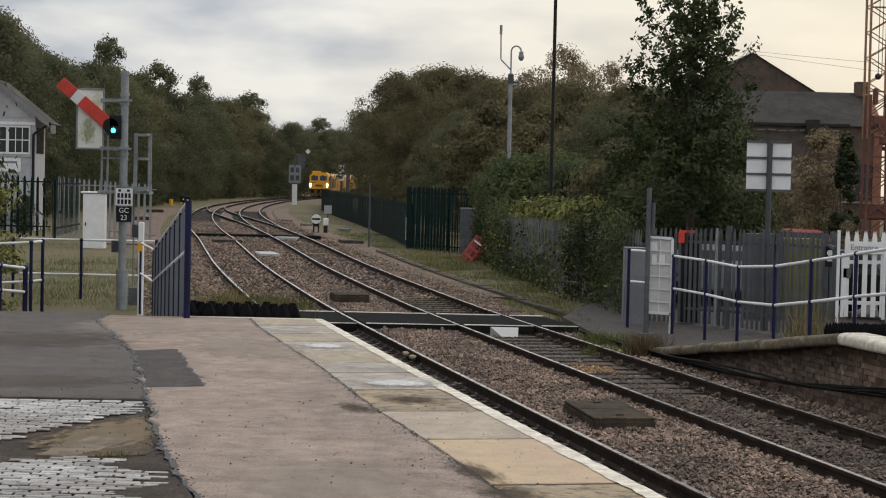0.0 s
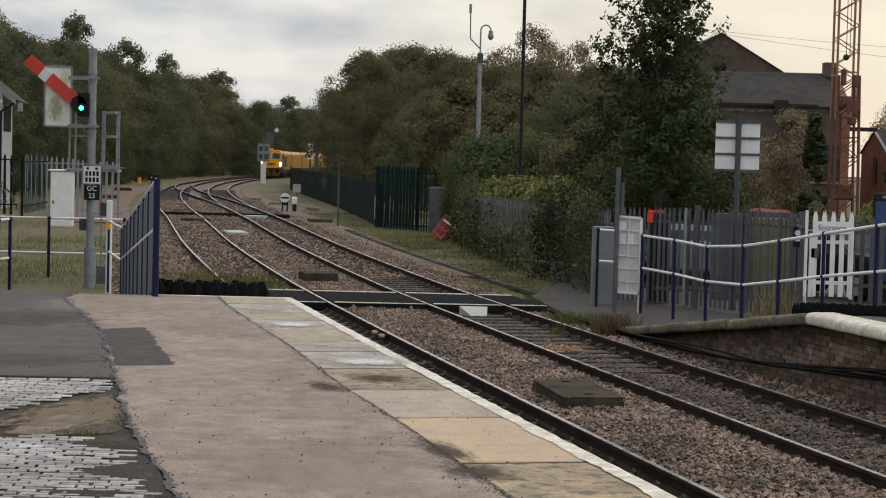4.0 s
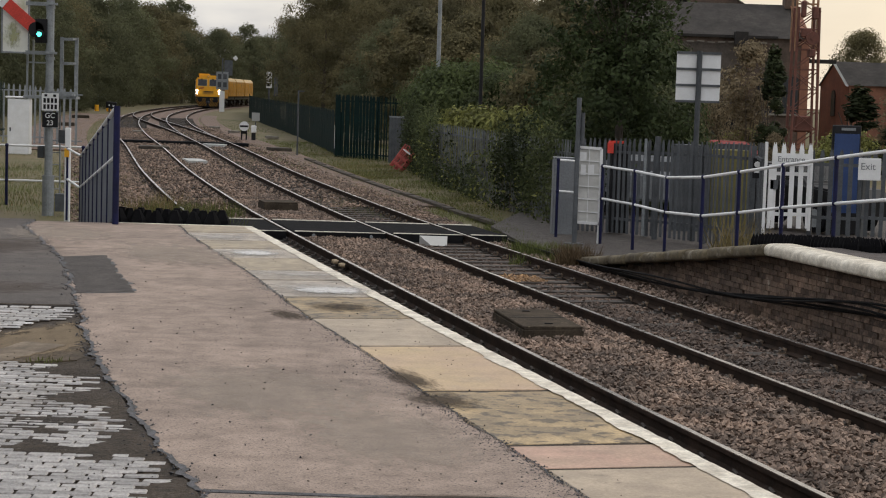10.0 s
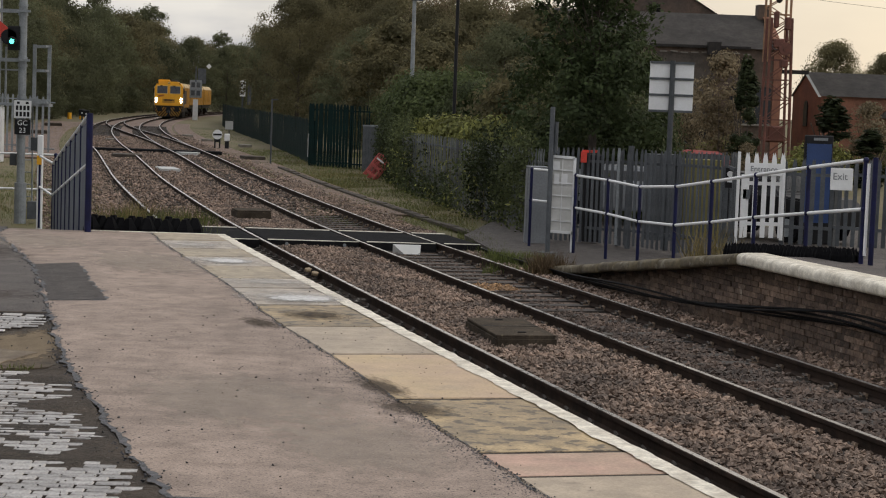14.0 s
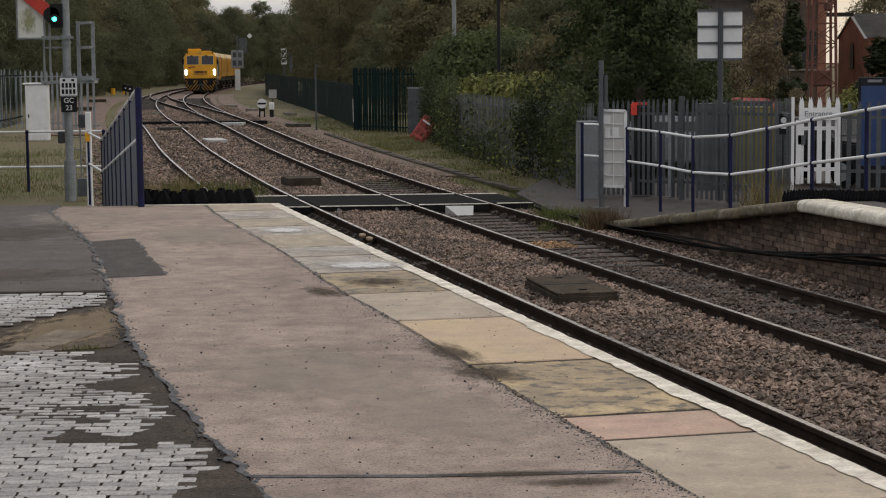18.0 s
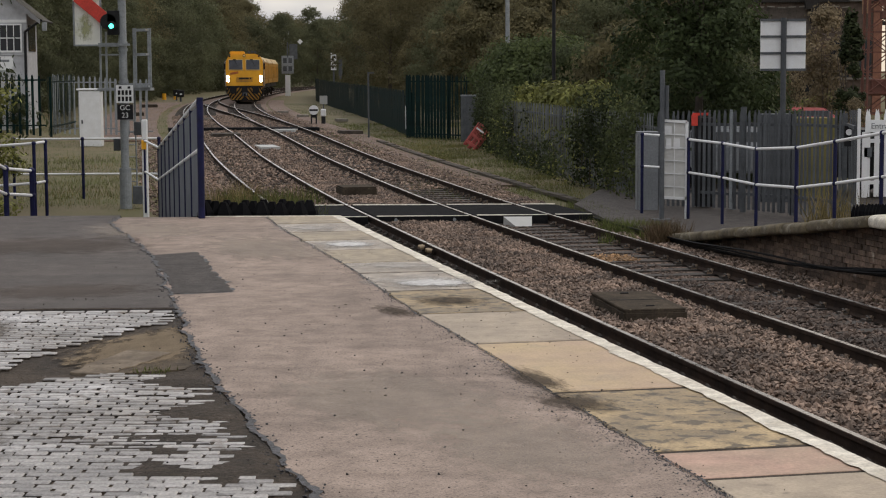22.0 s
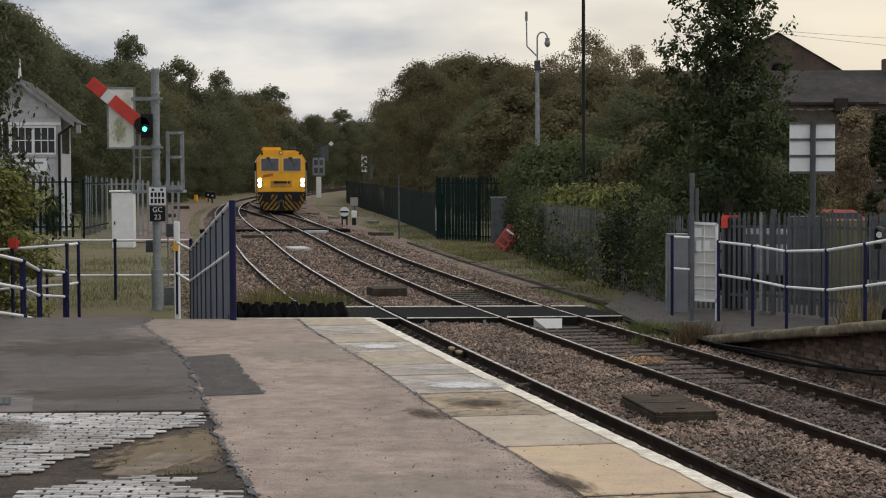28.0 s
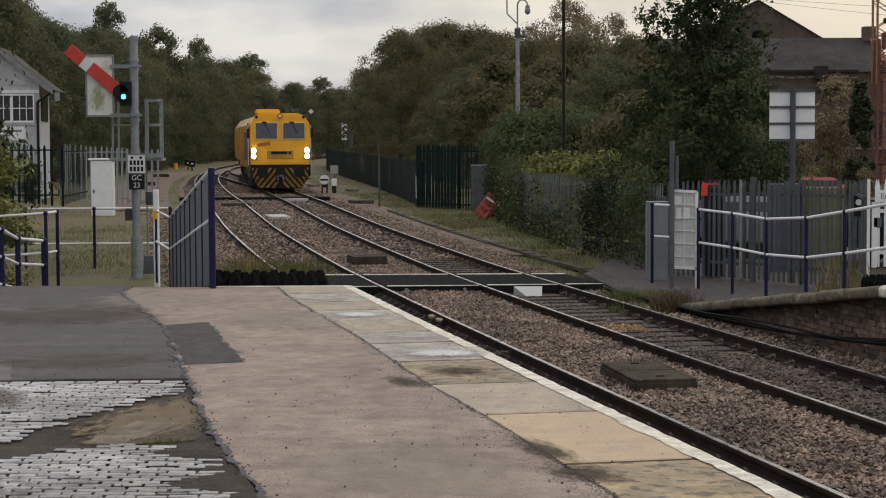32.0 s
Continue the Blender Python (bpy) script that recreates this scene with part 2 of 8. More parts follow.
M = {
    "grass": mat("grass_ground", (0.100, 0.098, 0.045), (0.145, 0.115, 0.070), scale=0.5, fine=25, depth=0.03, soft=0.2, spec=0.15),
    "ballast": mat("ballast", (0.20, 0.135, 0.102), (0.105, 0.072, 0.056), scale=1.2, fine=28, bump=0.9, depth=0.03, grain=0.55),
    "stone": mat("ballast_stone", (0.250, 0.178, 0.135), (0.12, 0.090, 0.072), scale=1.0, fine=40, island=0.6, bump=0.2),
    "stone_dark": mat("oily_ballast", (0.135, 0.098, 0.078), (0.07, 0.053, 0.044), scale=1.0, fine=40, island=0.5, bump=0.2),
    "tarmac": mat("worn_tarmac", (0.335, 0.264, 0.220), (0.215, 0.170, 0.143), scale=0.8, spots=(48, 0.565, 0.75, (0.085, 0.070, 0.062)), fine=90, depth=0.006, grain=0.5, bump=0.35, rough=0.85, soft=0.22, spec=0.2, mid=(4.6, 0.25)),
    "tarmac_dark": mat("dark_tarmac", (0.118, 0.102, 0.094), (0.075, 0.066, 0.061), spots=(35, 0.6, 0.5, (0.16, 0.145, 0.135)), scale=0.9, fine=60, depth=0.02, grain=0.5, bump=0.6, rough=0.8, soft=0.18, spec=0.3, mid=(3.5, 0.24)),
    "tarmac_patch": mat("patch_tarmac", (0.084, 0.074, 0.069), (0.052, 0.046, 0.043), scale=4, fine=60, depth=0.02, grain=0.65, bump=0.7, spec=0.25, mid=(9, 0.25)),
    "seam": mat("bitumen_seam", (0.088, 0.087, 0.096), (0.018, 0.018, 0.020), scale=22, soft=0.12, fine=60, rough=0.6, depth=0.015, bump=0.6),
    "dirt": mat("dark_dirt", (0.088, 0.068, 0.051), (0.030, 0.024, 0.019), spots=(30, 0.63, 0.7, (0.20, 0.175, 0.155)), scale=1.6, fine=45, bump=1.0, depth=0.03, grain=0.7, spec=0.25, soft=0.2, mid=(7, 0.3)),
    "ochre": mat("mossy_mortar", (0.118, 0.092, 0.066), (0.062, 0.050, 0.038), spots=(9, 0.60, 0.6, (0.06, 0.048, 0.035)), scale=3.0, fine=40, depth=0.02, bump=0.7, grain=0.5, spec=0.15, soft=0.2, mid=(8, 0.3)),
    "flag": mat("buff_mortar", (0.205, 0.165, 0.122), (0.125, 0.098, 0.072), scale=4, fine=40, depth=0.01, grain=0.3, spec=0.2, mid=(8, 0.2)),
    "strip": mat("smooth_grey_strip", (0.150, 0.134, 0.126), (0.105, 0.094, 0.088), scale=1.5, fine=70, depth=0.006, grain=0.3, spec=0.3, mid=(5, 0.15)),
    "sett": mat("pale_sett", (0.465, 0.452, 0.450), (0.185, 0.166, 0.146), scale=1.3, fine=45, rand=0.32, rough=0.36, spots=(7, 0.56, 0.7, (0.15, 0.12, 0.095)), depth=0.012, grain=0.4, soft=0.2, bump=0.5, mid=(11, 0.22)),
    "sett_joined": mat("pale_sett_field", (0.465, 0.452, 0.450), (0.185, 0.166, 0.146), scale=1.3, fine=45, island=0.32, rough=0.36, spots=(7, 0.56, 0.7, (0.15, 0.12, 0.095)), depth=0.012, grain=0.4, soft=0.2, bump=0.5, mid=(11, 0.22)),
    "slab_buff": mat("buff_stone", (0.48, 0.36, 0.205), (0.40, 0.28, 0.20), scale=0.9, spots=(2.6, 0.57, 0.35, (0.26, 0.215, 0.17)), soft=0.14, fine=55, rand=0.1, rough=0.55, depth=0.005, mid=(5, 0.12)),
    "slab_pale": mat("pale_stone", (0.41, 0.335, 0.25), (0.29, 0.23, 0.17), scale=1.4, spots=(7, 0.61, 0.6, (0.13, 0.105, 0.08)), soft=0.2, fine=55, rand=0.1, rough=0.55, depth=0.005, mid=(5, 0.2)),
    "slab_grey": mat("washed_grey_stone", (0.40, 0.345, 0.285), (0.225, 0.188, 0.15), scale=2.2, spots=(5, 0.58, 0.6, (0.14, 0.12, 0.10)), soft=0.16, fine=55, rand=0.1, rough=0.5, depth=0.006, mid=(7, 0.3)),
    "slab_olive": mat("olive_stone", (0.36, 0.295, 0.205), (0.225, 0.18, 0.125), scale=2.2, spots=(6, 0.59, 0.6, (0.12, 0.10, 0.07)), soft=0.18, fine=55, rand=0.1, rough=0.55, depth=0.006, mid=(7, 0.3)),
    "slab_pink": mat("pink_stone", (0.43, 0.27, 0.21), (0.33, 0.24, 0.17), soft=0.14, scale=1.2, spots=(4, 0.58, 0.4, (0.2, 0.15, 0.115)), fine=55, rand=0.08, rough=0.55, depth=0.005, mid=(5, 0.16)),
    "slab_dark": mat("stained_stone", (0.38, 0.28, 0.155), (0.20, 0.150, 0.09), scale=2.2, grain=0.4, spots=(9, 0.52, 0.85, (0.065, 0.052, 0.038)), fine=55, rand=0.1, rough=0.55, depth=0.006, mid=(5, 0.3)),
    "white_line": mat("worn_white_paint", (0.72, 0.675, 0.575), (0.50, 0.455, 0.375), scale=6, fine=60, depth=0.01, bump=0.5, mid=(14, 0.18)),
    "white": mat("white_paint", (0.78, 0.79, 0.80), (0.64, 0.64, 0.63), scale=3, fine=40, rough=0.55, bump=0.04, grain=0.06, soft=0.25),
    "blue": mat("navy_paint", (0.011, 0.013, 0.058), (0.008, 0.009, 0.034), scale=4, fine=40, rough=0.5, bump=0.03, spec=0.2),
    "panel": mat("blue_grey_panel", (0.165, 0.175, 0.192), (0.12, 0.13, 0.145), scale=2, fine=40, rough=0.65, bump=0.06, spec=0.2, grain=0.1),
    "galv": mat("galvanised_steel", (0.27, 0.29, 0.30), (0.20, 0.215, 0.225), scale=5, fine=30, rough=0.55, metal=0.1, bump=0.06),
    "galv_old": mat("stained_galvanised_steel", (0.115, 0.126, 0.128), (0.060, 0.066, 0.064), scale=2, fine=25, rough=0.7, metal=0.1, bump=0.08, rand=0.3),
    "galv_dark": mat("weathered_galvanised_steel", (0.090, 0.097, 0.105), (0.060, 0.066, 0.072), scale=3, fine=30, rough=0.7, metal=0.1, bump=0.08, rand=0.25),
    "green": mat("dark_green_paint", (0.005, 0.020, 0.019), (0.003, 0.011, 0.010), scale=2, fine=30, rough=0.7, bump=0.04, spec=0.1),
    "rust": mat("rusty_rail", (0.045, 0.031, 0.024), (0.024, 0.018, 0.015), scale=5, fine=50, rough=0.9, spec=0.08),
    "railtop": mat("polished_rail", (0.44, 0.42, 0.405), (0.32, 0.30, 0.29), scale=4, fine=50, rough=0.28, metal=0.85, bump=0.03),
    "sleeper": mat("old_sleeper", (0.062, 0.050, 0.041), (0.036, 0.031, 0.027), scale=3, fine=40, rand=0.25, stretch=(1, 8, 8)),
    "rubber": mat("black_rubber", (0.010, 0.010, 0.011), (0.006, 0.006, 0.007), scale=5, fine=40, rough=0.9, spec=0.06),
    "deck": mat("black_deck", (0.018, 0.018, 0.019), (0.011, 0.011, 0.012), scale=4, fine=60, rough=0.95, spec=0.04),
    "concrete": mat("old_concrete", (0.22, 0.20, 0.17), (0.15, 0.135, 0.115), scale=3, fine=50),
    "concrete_dark": mat("damp_concrete", (0.085, 0.073, 0.058), (0.05, 0.043, 0.036), scale=3, fine=50, spec=0.15),
    "brick": mat("sooty_brick", (0.205, 0.140, 0.102), (0.070, 0.053, 0.044), scale=1.2, fine=22, grain=0.6, bump=0.8, depth=0.02, rand=0.5, spots=(3, 0.62, 0.6, (0.30, 0.27, 0.235)), soft=0.22, mid=(6, 0.3)),
    "mortar": mat("dark_mortar", (0.11, 0.092, 0.077), (0.06, 0.052, 0.045), scale=3, fine=40),
    "redbrick": mat("red_brick_wall", (0.27, 0.12, 0.075), (0.19, 0.085, 0.055), scale=0.8, fine=9, depth=0.02),
    "redbrick_dark": mat("dark_brick_wall", (0.115, 0.078, 0.058), (0.066, 0.050, 0.041), scale=0.7, fine=9, depth=0.02, soft=0.18, mid=(2.5, 0.3)),
    "soot": mat("sooty_render", (0.095, 0.078, 0.066), (0.060, 0.050, 0.043), scale=0.6, fine=9, depth=0.02, soft=0.18, mid=(2.5, 0.25)),
    "slate": mat("slate_roof", (0.105, 0.094, 0.086), (0.066, 0.060, 0.056), scale=0.6, fine=8, depth=0.02, rand=0.2, mid=(2.2, 0.2)),
    "crane_red": mat("rusty_red_paint", (0.17, 0.066, 0.048), (0.09, 0.042, 0.034), scale=2, fine=20, soft=0.2),
    "crane_yellow": mat("faded_orange_paint", (0.34, 0.185, 0.105), (0.23, 0.135, 0.085), scale=2, fine=20),
    "black": mat("black_paint", (0.015, 0.015, 0.017), (0.010, 0.010, 0.011), scale=3, fine=30, rough=0.5, bump=0.03, spec=0.2),
    "grey": mat("grey_paint", (0.20, 0.21, 0.22), (0.16, 0.17, 0.18), scale=2, fine=30, rough=0.55, bump=0.06),
    "red": mat("red_paint", (0.62, 0.055, 0.035), (0.50, 0.045, 0.03), scale=3, fine=30, rough=0.5, bump=0.05),
    "yellow": mat("engine_yellow", (0.90, 0.45, 0.025), (0.80, 0.385, 0.022), scale=1.5, fine=20, rough=0.4, bump=0.04, grain=0.08),
    "yellow_dirty": mat("grimy_yellow", (0.58, 0.28, 0.03), (0.32, 0.17, 0.03), scale=1.5, fine=20, rough=0.55, bump=0.08),
    "timber": mat("weathered_oak", (0.190, 0.168, 0.148), (0.085, 0.070, 0.058), scale=3, fine=30, rand=0.22, stretch=(5, 5, 0.6), grain=0.35, spec=0.2, mid=(6, 0.25)),
    "band": mat("rusted_band", (0.052, 0.038, 0.032), (0.028, 0.021, 0.018), scale=6, fine=40, rough=0.7, spec=0.2),
    "iron": mat("dark_iron", (0.03, 0.026, 0.024), (0.018, 0.016, 0.015), scale=4, fine=30, rough=0.6, metal=0.3),
    "cream": mat("cream_paint", (0.47, 0.475, 0.47), (0.36, 0.36, 0.34), scale=1.5, fine=30, grain=0.06, bump=0.05, soft=0.25),
    "box_paint": mat("greyed_white_boards", (0.47, 0.475, 0.50), (0.37, 0.372, 0.385), scale=1.2, fine=30, grain=0.08, bump=0.05, soft=0.25, mid=(4, 0.12)),
    "leaf": mat("leaf_green", (0.142, 0.148, 0.082), (0.092, 0.099, 0.056), scale=0.22, fine=4, island=0.14, grain=0.12, rough=0.7, bump=0, leafy=0.5, rand=0.18),
    "leaf_olive": mat("leaf_olive", (0.180, 0.157, 0.084), (0.108, 0.100, 0.055), scale=0.25, fine=4, island=0.14, grain=0.12, rough=0.7, bump=0, leafy=0.5, rand=0.2),
    "leaf_dark": mat("leaf_dark", (0.054, 0.066, 0.030), (0.032, 0.041, 0.020), scale=0.4, fine=4, island=0.45, rough=0.6, bump=0, leafy=0.4, rand=0.15),
    "leaf_mid": mat("leaf_mid", (0.100, 0.116, 0.050), (0.060, 0.074, 0.033), scale=0.5, fine=4, island=0.45, rough=0.6, bump=0, leafy=0.4, rand=0.15),
    "leaf_laurel": mat("leaf_laurel", (0.070, 0.083, 0.037), (0.038, 0.047, 0.022), scale=0.6, fine=4, island=0.4, rough=0.55, bump=0, leafy=0.35, rand=0.12),
    "leaf_lime": mat("leaf_lime", (0.245, 0.250, 0.078), (0.140, 0.146, 0.050), scale=0.6, fine=5, island=0.45, rough=0.6, bump=0, leafy=0.3),
    "leaf_gold": mat("leaf_gold", (0.175, 0.150, 0.078), (0.100, 0.092, 0.050), scale=0.35, fine=4, island=0.3, grain=0.15, rough=0.7, bump=0, leafy=0.45, rand=0.18),
    "leaf_fresh": mat("leaf_fresh", (0.105, 0.130, 0.050), (0.055, 0.072, 0.030), scale=0.5, fine=4, island=0.3, rough=0.6, bump=0, leafy=0.4, rand=0.12),
    "leaf_maple": mat("leaf_maple", (0.070, 0.092, 0.038), (0.040, 0.054, 0.024), scale=0.5, fine=4, island=0.4, rough=0.6, bump=0, leafy=0.4, rand=0.15),
    "leaf_brown": mat("leaf_brown", (0.265, 0.212, 0.135), (0.145, 0.115, 0.072), scale=0.5, fine=5, island=0.35, rough=0.7, bump=0, leafy=0.35),
    "bark": mat("bark", (0.085, 0.065, 0.05), (0.05, 0.04, 0.032), scale=4, fine=30, stretch=(4, 4, 1)),
    "glass_dark": mat("dark_glass", (0.02, 0.022, 0.026), (0.015, 0.016, 0.018), rough=0.12, bump=0, grain=0.02),
    "lamp_white": glow("headlight", (1.0, 0.93, 0.78), 9.0),
    "lamp_green": glow("green_aspect", (0.05, 1.0, 0.72), 4.0),
    "petal_pink": mat("pink_petal", (0.70, 0.16, 0.24), (0.55, 0.10, 0.16), island=0.3, bump=0, leafy=0.25),
    "petal_red": mat("red_petal", (0.62, 0.06, 0.03), (0.5, 0.05, 0.03), island=0.3, bump=0, leafy=0.25),
    "petal_orange": mat("orange_petal", (0.75, 0.25, 0.05), (0.65, 0.2, 0.04), island=0.3, bump=0, leafy=0.25),
    "petal_white": mat("white_petal", (0.75, 0.72, 0.66), (0.65, 0.55, 0.62), island=0.2, bump=0, leafy=0.25),
    "sign_blue": mat("poster_blue", (0.030, 0.060, 0.165), (0.022, 0.045, 0.125), scale=3, rough=0.35, bump=0),
    "cable": mat("black_cable", (0.010, 0.010, 0.011), rough=0.6, bump=0, spec=0.1),
    "orange_stone": mat("orange_ballast", (0.32, 0.19, 0.095), (0.20, 0.125, 0.07), island=0.5),
}


# ---- building blocks ----
def box(bm, c, s, rz=0.0, rx=0.0, ry=0.0, m=0):
    mtx = Matrix.Translation(c) @ Euler((radians(rx), radians(ry), radians(rz))).to_matrix().to_4x4() @ Matrix.Diagonal((*s, 1))
    fs = bmesh.ops.create_cube(bm, size=1.0, matrix=mtx)["verts"]
    if m:
        for f in {f for v in fs for f in v.link_faces}:
            f.material_index = m
    return fs


def tube(bm, p, q, r, r2=None, n=8, m=0):
    p, q = Vector(p), Vector(q)
    d = q - p
    mtx = Matrix.Translation((p + q) / 2) @ d.to_track_quat("Z", "Y").to_matrix().to_4x4()
    vs = bmesh.ops.create_cone(bm, cap_ends=True, segments=n, radius1=r, radius2=r if r2 is None else r2, depth=d.length, matrix=mtx)["verts"]
    if m:
        for f in {f for v in vs for f in v.link_faces}:
            f.material_index = m
    return vs


def ball(bm, c, r, sx=1, sy=1, sz=1, u=12, v=8):
    bmesh.ops.create_uvsphere(bm, u_segments=u, v_segments=v, radius=r, matrix=Matrix.Translation(c) @ Matrix.Diagonal((sx, sy, sz, 1)))


def prism(bm, pts, z0, z1, m=0):
    lo, hi = [bm.verts.new((x, y, z0)) for x, y in pts], [bm.verts.new((x, y, z1)) for x, y in pts]
    fs = [bm.faces.new(hi), bm.faces.new(lo[::-1])]
    for i in range(len(pts)):
        j = (i + 1) % len(pts)
        fs.append(bm.faces.new((lo[i], lo[j], hi[j], hi[i])))
    for f in fs:
        f.material_index = m
    bmesh.ops.recalc_face_normals(bm, faces=fs)
    return fs


def bevel(bm, w=0.01, seg=1):
    bmesh.ops.bevel(bm, geom=[e for e in bm.edges if len(e.link_faces) == 2 and e.calc_face_angle(0) > 0.5], offset=w, segments=seg, affect="EDGES", clamp_overlap=True)


def finish(name, bm, materials, smooth=False):
    me = bpy.data.meshes.new(name)
    bm.to_mesh(me)
    bm.free()
    for m in materials if isinstance(materials, (list, tuple)) else [materials]:
        me.materials.append(m)
    if smooth:
        for p in me.polygons:
            p.use_smooth = True
        me.set_sharp_from_angle(angle=0.7)
    return me


def part(name, bm, material, parent=None, label="", smooth=False):
    ob = new(name, finish(name, bm, material, smooth))
    if parent:
        ob.parent = parent
    if label:
        ob["label"] = label
    return ob


def thing(name, m, label, category, group="", kind=""):
    ob = new(name)
    ob.matrix_basis = m
    return tagged(ob, label, category, group, kind)


def mesh_of(name, verts, faces, material):
    me = bpy.data.meshes.new(name)
    me.from_pydata(verts, [], faces)
    for m in material if isinstance(material, (list, tuple)) else [material]:
        me.materials.append(m)
    return me


def leaf_mesh(name, centres, size, material, rng, out=None):
    """Many small leaves, one at each centre; out: the ways that their faces tend to."""
    n = len(centres)
    d = rng.normal(size=(n, 3))
    d /= np.linalg.norm(d, axis=1)[:, None]
    if out is not None:
        f = out + rng.normal(size=(n, 3)) * 0.42
        f /= np.linalg.norm(f, axis=1)[:, None]
        d = np.cross(f, d)
        d /= np.linalg.norm(d, axis=1)[:, None]
        e = np.cross(f, d)
    else:
        e = np.cross(d, rng.normal(size=(n, 3)))
        e /= np.linalg.norm(e, axis=1)[:, None]
    s = size * rng.uniform(0.6, 1.35, n)[:, None]
    v = np.empty((n, 4, 3))
    v[:, 0] = centres - d * s
    v[:, 1] = centres + e * s * 0.55
    v[:, 2] = centres + d * s
    v[:, 3] = centres - e * s * 0.55
    idx = np.arange(4 * n).reshape(n, 4)
    return mesh_of(name, v.reshape(-1, 3).tolist(), idx.tolist(), material)


def stones(name, xy, z, size, material, rng):
    """Loose angular stones: squashed octahedra, joined."""
    n = len(xy)
    base = np.array([(1, 0, 0), (0, 1, 0), (-1, 0, 0), (0, -1, 0), (0, 0, 1), (0, 0, -1)], float)
    f = np.array([(0, 1, 4), (1, 2, 4), (2, 3, 4), (3, 0, 4), (1, 0, 5), (2, 1, 5), (3, 2, 5), (0, 3, 5)])
    v = base[None] * rng.uniform(0.55, 1.25, (n, 6, 1)) + rng.normal(0, 0.18, (n, 6, 3))
    a, b = rng.uniform(0, 6.28, n), rng.normal(0, 0.6, n)
    ca, sa, cb, sb = np.cos(a), np.sin(a), np.cos(b), np.sin(b)
    x, y, w = v[..., 0], v[..., 1], v[..., 2] * 0.75
    x, w = x * cb[:, None] - w * sb[:, None], x * sb[:, None] + w * cb[:, None]
    x, y = x * ca[:, None] - y * sa[:, None], x * sa[:, None] + y * ca[:, None]
    s = size * rng.uniform(0.55, 1.3, n)[:, None]
    v = np.stack([x * s + xy[:, :1], y * s + xy[:, 1:2], w * s + np.asarray(z).reshape(-1, 1)], 2)
    idx = (np.arange(n)[:, None, None] * 6 + f[None]).reshape(-1, 3)
    return mesh_of(name, v.reshape(-1, 3).tolist(), idx.tolist(), material)


RAIL = -0.985    # top of the rails; the platform's top is 0
BED = RAIL - 0.17


# ---- plan: the railway's lines ----
CENTRE = [(-10, 11.12), (0, 8.73), (8, 6.89), (16, 5.11), (24, 3.41), (32, 1.77), (40, 0.19), (48, -1.3), (58, -3.05), (68, -4.65), (79, -6.4), (87, -7.75), (98, -9.45),
          (116, -12.0), (131, -13.85), (146, -15.45), (162, -16.85), (180, -18.1), (199, -19.1), (223, -19.9), (248, -20.2), (266, -20.0), (285, -19.4), (305, -17.6), (330, -13.5), (360, -6.5), (390, 2)]


def up(y):
    """How far the land and the line have risen at y."""
    return float(np.interp(y, [40, 60, 85, 110, 150, 400], [0, 0.10, 0.26, 0.32, 0.36, 0.42]))



def spline(points, step=0.5):
    """A smooth plan line through the points, as evenly spaced x, y."""
    p = np.array(points, float)
    y, x = p[:, 0], p[:, 1]
    m = np.gradient(x, y)
    out = []
    for i in range(len(y) - 1):
        h = y[i + 1] - y[i]
        for s in np.arange(0, 1, step / h):
            a = (1 + 2 * s) * (1 - s) ** 2 * x[i] + s * (1 - s) ** 2 * h * m[i] + s * s * (3 - 2 * s) * x[i + 1] + s * s * (s - 1) * h * m[i + 1]
            out.append((a, y[i] + s * h))
    return np.array(out)


LINE = spline(CENTRE)
ARC = np.concatenate([[0], np.cumsum(np.linalg.norm(np.diff(LINE, axis=0), axis=1))])
TAN = np.gradient(LINE, axis=0)
TAN /= np.linalg.norm(TAN, axis=1)[:, None]
NOR = np.stack([TAN[:, 1], -TAN[:, 0]], 1)     # to the right of the way ahead
SIX = 3.41                                     # between the two tracks' centres


def offset(d, y0=-10, y1=390):
    p = LINE + NOR * d
    return p[(p[:, 1] >= y0) & (p[:, 1] <= y1)]


def at_y(d, y):
    p = offset(d)
    return float(np.interp(y, p[:, 1], p[:, 0]))


def at_arc(s, d=0.0):
    """Point and heading at an arc length along the line."""
    x, y = np.interp(s, ARC, LINE[:, 0] + NOR[:, 0] * d), np.interp(s, ARC, LINE[:, 1] + NOR[:, 1] * d)
    tx, ty = np.interp(s, ARC, TAN[:, 0]), np.interp(s, ARC, TAN[:, 1])
    return x, y, math.atan2(ty, tx)


def ribbon(name, path, profile, material, top=None):
    """Sweep a closed profile (side, height) along a plan path."""
    t = np.gradient(path, axis=0)
    t /= np.linalg.norm(t, axis=1)[:, None]
    n = np.stack([t[:, 1], -t[:, 0]], 1)
    k, c = len(path), len(profile)
    v = [(p[0] + q[0] * a, p[1] + q[1] * a, z + up(p[1])) for p, q in zip(path, n) for a, z in profile]
    f = [(i * c + j, i * c + (j + 1) % c, (i + 1) * c + (j + 1) % c, (i + 1) * c + j) for i in range(k - 1) for j in range(c)]
    f += [tuple(range(c)), tuple(range((k - 1) * c, k * c))[::-1]]
    me = mesh_of(name, v, f, material)
    if top is not None:
        for i, p in enumerate(me.polygons[:(k - 1) * c]):
            p.material_index = 1 if i % c in top else 0
    bm = bmesh.new()
    bm.from_mesh(me)
    bmesh.ops.recalc_face_normals(bm, faces=bm.faces)
    bm.to_mesh(me)
    bm.free()
    return me


def thin(path, far=60, step=6):
    """Fewer points far away."""
    keep = [i for i in range(len(path)) if path[i, 1] < far and i % 2 == 0 or i % step == 0 or i == len(path) - 1]
    return path[keep]


